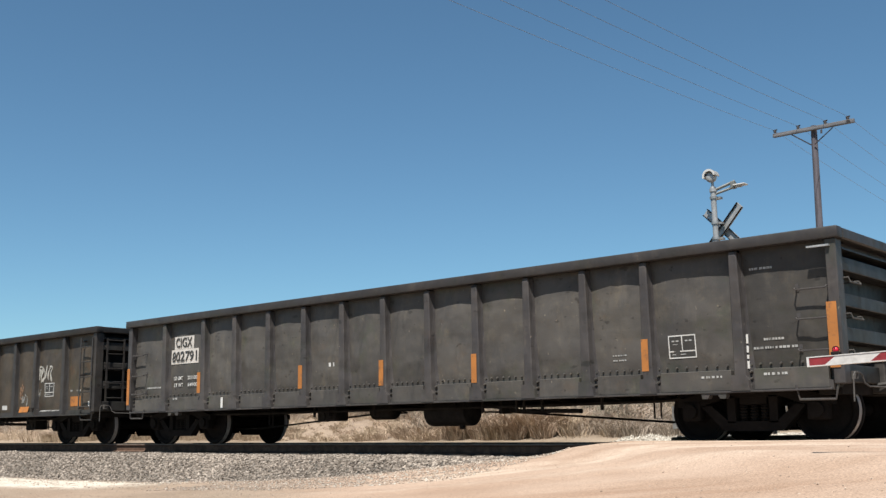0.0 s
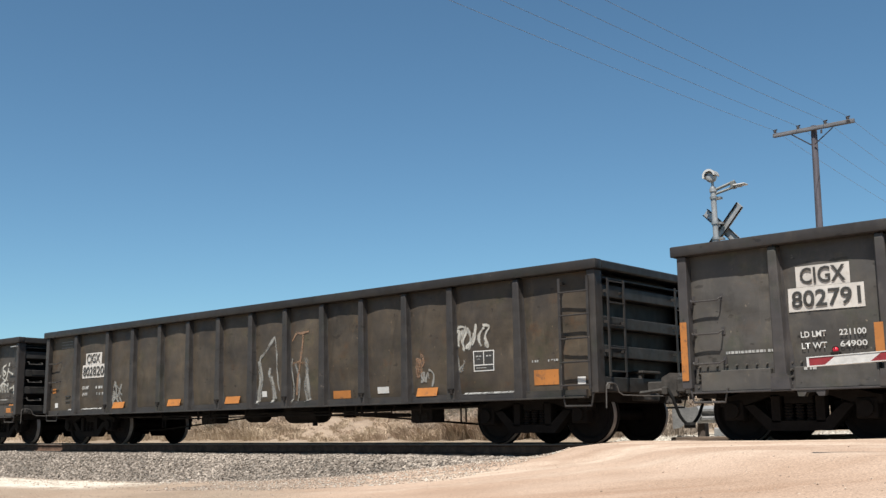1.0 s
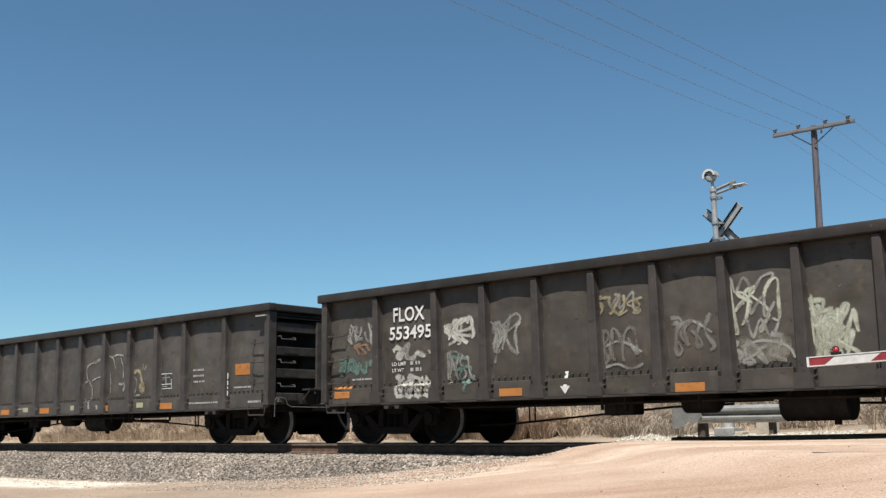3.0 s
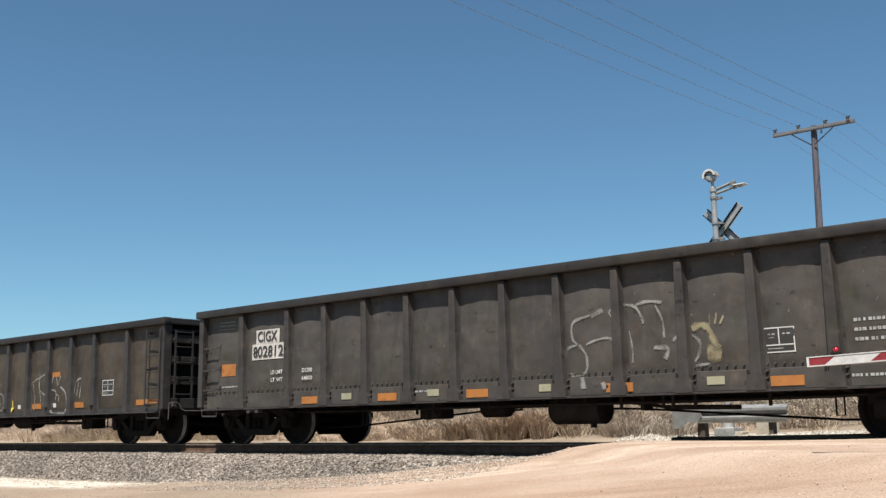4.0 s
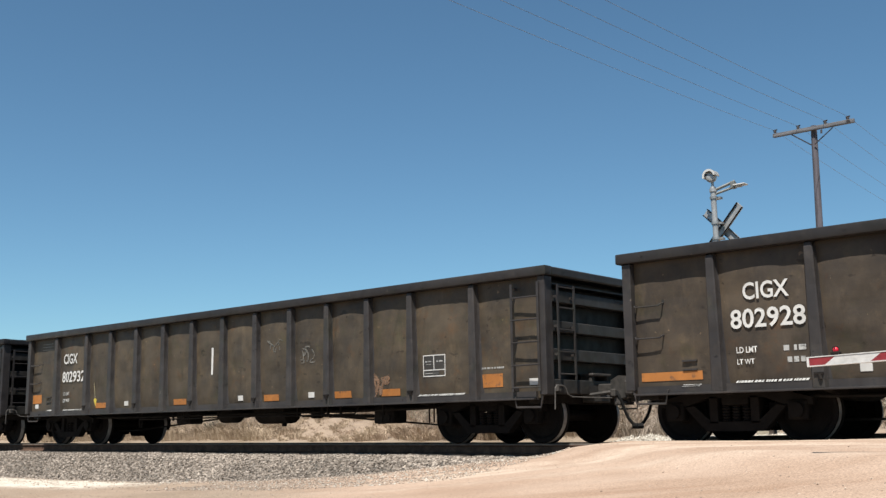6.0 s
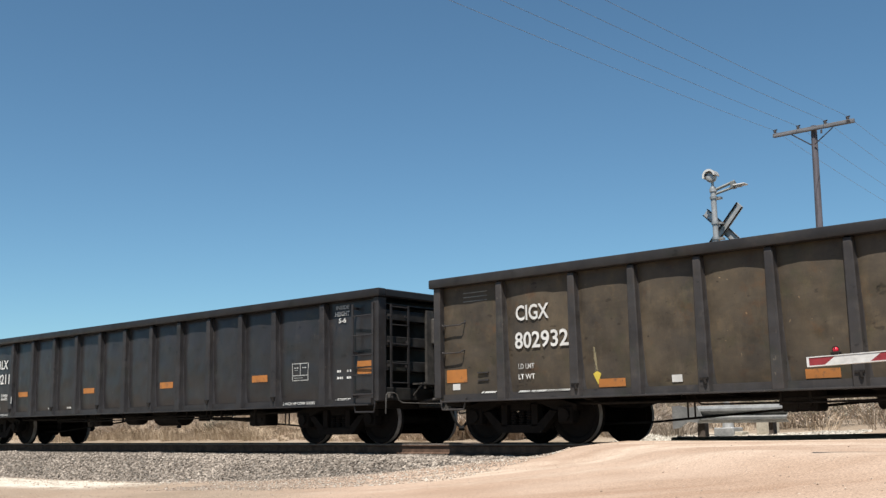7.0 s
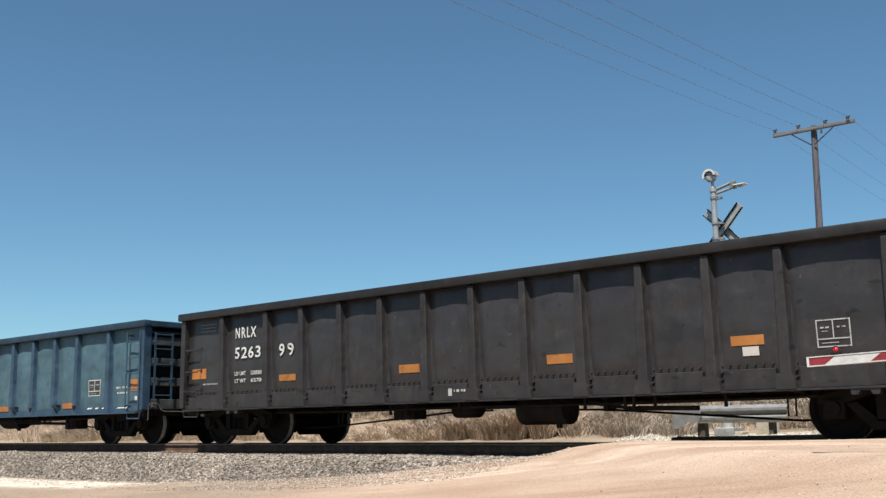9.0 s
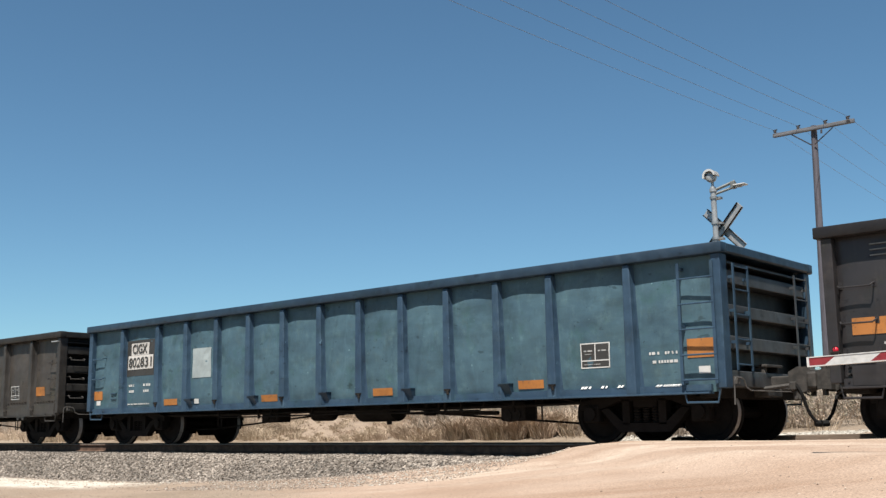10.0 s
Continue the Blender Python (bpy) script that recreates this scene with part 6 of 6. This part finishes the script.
# ---- crossing signal behind the train ----
def build_signal():
    sig = new("crossing_signal")
    tagged(sig, "silver crossing signal mast with crossbuck boards, bell and side lamp", "crossing signal")
    sig.matrix_basis = pose(-9.265, 18.5, 5.0) @ pose(0, 0, 0, 0, -0.5, 0) @ pose(0, 0, -5.0)
    zg = float(height(-9.24, 18.5))
    put("mast", make("mast", lambda bm: (rod(bm, (0, 0, zg - 0.1), (0, 0, 4.84), 0.054, 18), rod(bm, (0, 0, 4.74), (0, 0, 4.80), 0.070, 18), rod(bm, (0, 0, 4.83), (-0.005, 0, 4.95), 0.028, 10)), SILVER_PAINT, True), sig)
    put("base", make("base", lambda bm: (box(bm, -0.2, 0.2, -0.2, 0.2, zg - 0.05, zg + 0.16, 0.02), rod(bm, (0, 0, zg + 0.16), (0, 0, zg + 0.5), 0.11, 16, 0.075)), SILVER_PAINT), sig)

    def bell(bm):
        lathe(bm, [(0.10, 0.04), (0.10, 0.06), (0.06, 0.095), (-0.01, 0.108), (-0.04, 0.108), (-0.055, 0.098), (-0.065, 0.070), (-0.072, 0.02)], 24)
    put("bell", make("bell", bell, SILVER_PAINT, True), sig, "round silver bell", pose(-0.01, -0.02, 5.03, 0, 0, 18))
    put("bell_hood", make("bell_hood", lambda bm: [rod(bm, (0.116 * math.cos(a) - 0.01, -0.14, 5.04 + 0.116 * math.sin(a)), (0.116 * math.cos(a) - 0.01, 0.06, 5.035 + 0.116 * math.sin(a)), 0.022, 6) for a in np.linspace(0.2, 3.3, 20)], GATE_WHITE), sig, "white hood over the bell")

    def lamp_arm(bm):
        tube(bm, [(0.05, 0.02, 4.78), (0.42, 0.10, 4.90)], 0.030, 8)
        tube(bm, [(0.05, 0.02, 4.70), (0.36, 0.12, 4.79)], 0.026, 8)
        box(bm, 0.34, 0.42, 0.04, 0.16, 4.76, 4.90, 0.01)
    put("lamp_arm", make("lamp_arm", lamp_arm, BOARD_BACK), sig, "dull grey bracket")
    put("lamp", make("lamp", lambda bm: (box(bm, 0.40, 0.64, 0.02, 0.20, 4.80, 4.825, 0.008), rod(bm, (0.40, 0.1, 4.80), (0.55, 0.1, 4.79), 0.03, 10)), GATE_WHITE), sig, "flat white lamp head")
    for k, ang in enumerate((-45, 45)):
        me = make("crossbuck_board", lambda bm: box(bm, -0.58, 0.58, -0.012, 0.012, -0.082, 0.082, 0.004), SILVER_PAINT)
        board = put("crossbuck_board", me, sig, "grey back of a crossbuck board", pose(0.07, 0.20 + 0.05 * k, 4.02, 0, 0, -8) @ pose(0, 0, 0, 0, ang, 0))
        for side in (-0.074, 0.074):
            put("stiffener", make("stiffener", lambda bm: box(bm, -0.58, 0.58, -0.045, -0.0125, side - 0.006, side + 0.006), DARK_STEEL), board, "dark flange along the board's edge")
    for z in (4.12, 3.82, 4.62):
        put("bracket", make("bracket", lambda bm: (rod(bm, (0, 0, z - 0.025), (0, 0, z + 0.025), 0.072, 16), box(bm, -0.02, 0.12, 0.04, 0.15, z - 0.02, z + 0.02)), GALVANISED), sig)


# ---- guard rail in front of the signal ----
def build_guard():
    guard = new("guard_rail")
    tagged(guard, "short galvanised guard rail with flared end on dark wooden posts", "guard rail")
    guard.matrix_basis = pose(-9.95, 18.0, 0.0)
    prof = [(0.0, 0.0), (-0.015, 0.03), (-0.075, 0.06), (-0.08, 0.10), (-0.02, 0.14), (-0.01, 0.16), (-0.02, 0.18), (-0.08, 0.22), (-0.075, 0.26), (-0.015, 0.29), (0.0, 0.32)]
    prof = prof + [(y + 0.012, z) for y, z in prof[::-1]]
    put("beam", make("beam", lambda bm: prism_x(bm, [(y, z + 0.30) for y, z in prof], 0.36, 2.12), GALVANISED), guard, "grey corrugated steel beam")
    put("end_wing", make("end_wing", lambda bm: prism(bm, [(-0.10, 0.20), (0.05, 0.22), (0.22, 0.33), (0.42, 0.31), (0.50, 0.44), (0.42, 0.61), (0.22, 0.59), (0.05, 0.63), (-0.10, 0.62)], -0.10, -0.075), GALVANISED), guard, "flared flat end plate")
    for x, w in ((0.42, 0.075), (1.78, 0.042)):
        z = float(height(x - 9.95, 18.1))
        put("post", make("post", lambda bm: box(bm, x - w, x + w, 0.015, 0.18, z - 0.1, 0.58, 0.008), POST_WOOD), guard, "dark wooden post")
    for x0, x1, y, tall in ((0.86, 1.06, 0.35, 0.10), (1.30, 1.62, 0.45, 0.30)):
        z = float(height(x0 - 9.95, 18 + y))
        b = new("concrete_block", make("concrete_block", lambda bm: box(bm, x0, x1, y, y + 0.3, z - 0.05, z + tall, 0.015), CONCRETE))
        b.location = (-9.95, 18.0, 0)
        tagged(b, "pale concrete block standing behind the guard rail", "concrete block", "concrete blocks")


# ---- utility pole and wires ----
def build_pole():
    pole = new("utility_pole")
    tagged(pole, "weathered wooden utility pole with a crossarm and insulators", "utility pole")
    px, py = -11.67, 30.0
    pole.matrix_basis = pose(px, py, 9.0) @ pose(0, 0, 0, 0, 0.85, 0) @ pose(0, 0, -9.0)
    zg = float(height(px, py))
    put("post", make("post", lambda bm: rod(bm, (0, 0, zg - 0.2), (0, 0, 9.02), 0.122, 18, 0.088), POLE_WOOD, True), pole)
    put("crossarm", make("crossarm", lambda bm: box(bm, -1.20, 1.25, -0.19, -0.09, 8.85, 8.965, 0.01), ARM_WOOD), pole, at=pose(0, 0, 8.9) @ pose(0, 0, 0, 0, -0.4, 0) @ pose(0, 0, -8.9))
    for s in (-1, 1):
        put("brace", make("brace", lambda bm: rod(bm, (s * 0.62, -0.14, 8.83), (s * 0.05, -0.13, 8.42), 0.018, 6), INSULATOR), pole)
    spots = (-1.14, -0.42, 0.40, 1.06)
    for x in spots:
        put("insulator", make("insulator", lambda bm: (rod(bm, (x, -0.14, 8.965), (x, -0.14, 9.0), 0.014, 6), rod(bm, (x, -0.14, 8.99), (x, -0.14, 9.06), 0.05, 10, 0.035), rod(bm, (x - 0.05, -0.14, 9.06), (x + 0.07, -0.14, 9.075), 0.022, 8)), INSULATOR), pole)
    put("cap_bolt", make("cap_bolt", lambda bm: (rod(bm, (1.1, -0.20, 8.90), (1.1, -0.235, 8.90), 0.05, 10), rod(bm, (0.3, -0.2, 8.80), (0.3, -0.22, 8.70), 0.03, 8)), INSULATOR), pole)
    for x in spots:
        def line(bm):
            for y0, y1, z0, z1, sag in ((29.86, -22, 9.07, 9.15, 0.62), (29.86, 82, 9.07, 8.6, 1.1)):
                pts = [(px + x, y0 + (y1 - y0) * k / 40, z0 + (z1 - z0) * k / 40 - 4 * sag * (k / 40) * (1 - k / 40)) for k in range(41)]
                tube(bm, pts, 0.0052, 5)
        ob = new("wire", make("wire", line, CABLE))
        tagged(ob, "thin dark overhead wire strung from the utility pole", "wire", "overhead wires")
    return spots


# ---- plants behind the track ----
def blades(name, spots, material, label, seed, count, tall, lean, wide, spread):
    """Tufts of thin bent blades in one mesh."""
    r = np.random.RandomState(seed)
    verts, faces = [], []
    for (x, y), s in spots:
        z = float(height(x, y)) - 0.03
        for _ in range(count):
            a, rad = r.uniform(0, 6.283), spread * s * math.sqrt(r.uniform(0, 1))
            bx, by = x + rad * math.cos(a), y + rad * math.sin(a)
            h, w = tall * s * r.uniform(0.45, 1.0), wide * r.uniform(0.6, 1.2)
            b, l = a + r.uniform(-1.2, 1.2), lean * h * r.uniform(0.2, 1.0)
            dx, dy = math.cos(b) * l, math.sin(b) * l
            px, py = w * r.choice((-1, 1)) * 0.9, w * r.uniform(-0.5, 0.5)
            k = len(verts)
            verts += [(bx - px, by - py, z), (bx + px, by + py, z), (bx + dx * 0.35 + px * 0.8, by + dy * 0.35 + py * 0.8, z + h * 0.62), (bx + dx * 0.35 - px * 0.8, by + dy * 0.35 - py * 0.8, z + h * 0.62), (bx + dx, by + dy, z + h * r.uniform(0.75, 1.0))]
            faces += [(k, k + 1, k + 2, k + 3), (k + 3, k + 2, k + 4)]
    ob = new(name, cloud(name, verts, faces, material))
    return tagged(ob, label, "dry grass", kind="stuff")


def build_plants():
    r = np.random.RandomState(31)

    def patch(x, y):
        return 0.5 + 0.5 * bumps(x, y, 0.42, 41)
    def scatter(n, x0, x1, y0, y1, need, power=1.0):
        out = []
        while len(out) < n:
            x, y = r.uniform(x0, x1), y0 + (y1 - y0) * r.uniform(0, 1) ** power
            # the sandy bank is left open, and the road stays clear
            bare = -22.6 < x < -17.6 and y < 20.6
            if patch(x, y) > need * r.uniform(0.6, 1.2) and not bare and not (x > -5.5 and abs(x) < 5 and y < 40) and (x < -11.5 or y > 19.2):
                out.append(((x, y), r.uniform(0.6, 1.25)))
        return out

    def strip(n, x0, x1, y0, y1, s0, s1):
        return [((r.uniform(x0, x1), r.uniform(y0, y1)), r.uniform(s0, s1)) for _ in range(n)]
    blades("dry_grass", scatter(700, -52, -3, 17.95, 25, 0.46, 1.2), STRAW, "tufts of dry straw-coloured grass on the bank", 32, 40, 0.40, 1.25, 0.006, 0.26)
    blades("dry_grass", scatter(620, -52, -3, 18.0, 26, 0.44), STRAW_RED, "reddish-brown dry weeds on the bank", 33, 46, 0.46, 1.2, 0.006, 0.30)
    blades("dry_grass", scatter(1300, -110, 6, 24, 48, 0.30), STRAW, "dry grass over the field beyond the bank", 34, 26, 0.55, 0.9, 0.010, 0.6)
    blades("dry_grass", strip(190, -34, -22.3, 17.85, 19.0, 0.7, 1.25), STRAW, "full straw-coloured tufts close behind the rails", 37, 100, 0.40, 0.9, 0.006, 0.28)
    blades("dry_grass", strip(130, -22.6, -17.6, 17.75, 21.2, 0.3, 0.75), STRAW, "a few straw tufts at the foot of the sandy bank", 39, 80, 0.34, 1.0, 0.006, 0.22)
    blades("dry_grass", strip(210, -22.4, -17.6, 17.7, 21.4, 0.25, 0.7), STRAW_RED, "sparse low weeds on the bare sandy bank", 38, 26, 0.30, 1.6, 0.005, 0.20)
    blades("dry_grass", strip(60, -18.4, -15.4, 17.8, 19.2, 0.5, 0.95), STRAW_RED, "low brown grass beside the sandy bank", 40, 80, 0.36, 1.5, 0.006, 0.24)
    blades("dry_grass", strip(60, -18.6, -15.2, 17.8, 19.4, 0.5, 1.0), STRAW, "low pale grass beside the sandy bank", 41, 60, 0.36, 1.4, 0.006, 0.24)
    blades("dry_grass", strip(75, -15.6, -12.9, 17.85, 18.9, 0.8, 1.25), STRAW_RED, "tall reddish bunch grass bent by the wind", 42, 110, 0.55, 1.1, 0.009, 0.16)
    blades("dry_grass", strip(32, -15.4, -12.7, 17.85, 18.8, 0.7, 1.2), STRAW, "pale blades among the reddish bunch grass", 43, 80, 0.55, 1.3, 0.009, 0.16)
    blades("dry_grass", strip(120, -13.2, -10.2, 18.2, 20.2, 0.5, 1.0), TWIG, "fine grey-brown dead brush near the crossing", 44, 90, 0.46, 1.5, 0.006, 0.30)
    blades("dry_twigs", scatter(900, -60, -3, 18.2, 30, 0.40), TWIG, "grey leafless twigs of dead brush", 35, 44, 0.62, 1.5, 0.006, 0.40)


def bush(x, y, size, seed, green):
    """A low desert shrub: many forking twigs from one root, with small leaves."""
    r = random.Random(seed)
    z = float(height(x, y))
    ob = new("shrub")
    ob.location = (x, y, z)
    tagged(ob, "low dry grey-green desert shrub on the bank" if green else "low brown dried-out shrub on the bank", "shrub", "shrubs on the bank")
    tv, tf, lv, lf = [], [], [], []

    def twig(a, b, w):
        k = len(tv)
        side = Vector((r.uniform(-1, 1), r.uniform(-1, 1), 0)).normalized() * w
        tv.extend([a - side, a + side, b + side * 0.5, b - side * 0.5])
        tf.append((k, k + 1, k + 2, k + 3))
    for _ in range(46):
        ang, up = r.uniform(0, 6.283), r.uniform(0.25, 1.0)
        p = Vector((0.06 * math.cos(ang), 0.06 * math.sin(ang), -0.02))
        d = Vector((math.cos(ang) * (1.15 - up), math.sin(ang) * (1.15 - up), up)).normalized()
        for s in range(4):
            q = p + (d + Vector((r.uniform(-0.4, 0.4), r.uniform(-0.4, 0.4), r.uniform(-0.2, 0.4)))).normalized() * size * r.uniform(0.16, 0.32)
            twig(p, q, 0.009 - 0.0015 * s)
            if s:
                for _k in range(3):
                    e = q + Vector((r.uniform(-1, 1), r.uniform(-1, 1), r.uniform(-0.4, 1))) * size * 0.14
                    twig(q, e, 0.004)
                    for _l in range(4 if green else 2):
                        c = q.lerp(e, r.uniform(0.2, 1.1))
                        u = Vector((r.uniform(-1, 1), r.uniform(-1, 1), r.uniform(-1, 1))) * 0.022
                        v = Vector((r.uniform(-1, 1), r.uniform(-1, 1), r.uniform(-1, 1))) * 0.010
                        k = len(lv)
                        lv.extend([c - u, c + v, c + u, c - v])
                        lf.append((k, k + 1, k + 2, k + 3))
            p = q
    put("branchwork", cloud("branchwork", tv, tf, TWIG), ob)
    put("foliage", cloud("foliage", lv, lf, SAGE if green else STRAW_RED), ob)


def build_shrubs():
    r = random.Random(8)
    for k in range(110):
        x, y = r.uniform(-46, -5.6), 18.3 + 9 * r.random() ** 1.5
        if (-22.8 < x < -17.4 and y < 20.4) or (x > -10.6 and y < 19.6):
            continue
        bush(x, y, r.uniform(0.5, 0.95), 100 + k, r.random() < 0.4)
    for x, y, s in ((-8.0, 19.9, 1.0), (-7.3, 20.6, 1.1), (-8.7, 20.8, 1.1), (-6.6, 20.2, 0.9), (-9.6, 20.4, 0.8)):
        bush(x, y, s, int(-x * 10), True)
    for k in range(16):
        bush(r.uniform(-22.5, -16.6), r.uniform(20.5, 22.6), r.uniform(0.6, 1.0), 400 + k, k % 3 == 0)
    me = make("rock", lambda bm: bmesh.ops.create_icosphere(bm, subdivisions=2, radius=0.13), CONCRETE)
    for v in me.vertices:
        v.co = v.co * (1 + 0.9 * noise.noise(v.co * 9))
        v.co.z *= 0.7
    ob = new("rock", me)
    ob.location = (-13.2, 18.0, float(height(-13.2, 18.0)) + 0.07)
    tagged(ob, "pale angular rock lying in the dry grass", "rock")


build_gate()
build_signal()
build_guard()
build_pole()
build_plants()
build_shrubs()


# ---- what moves ----
def travel(t):
    return 13.739 * t + 0.0021 * t * t


def motions():
    """The train runs along the track; every wheelset rolls with it."""
    for n, car in enumerate(TRAIN):
        x = -20.901 - 17.410 * n + NUDGE[n]
        walk(car, [(k / 2, pose(x + travel(k / 2), TRACK_Y, 0)) for k in range(21)])
    for ws, x in WHEELSETS:
        walk(ws, [(k / FPS, pose(x, 0, AXLE_R, 0, math.degrees(travel(k / FPS) / AXLE_R), 0)) for k in range(10 * FPS + 1)])


motions()
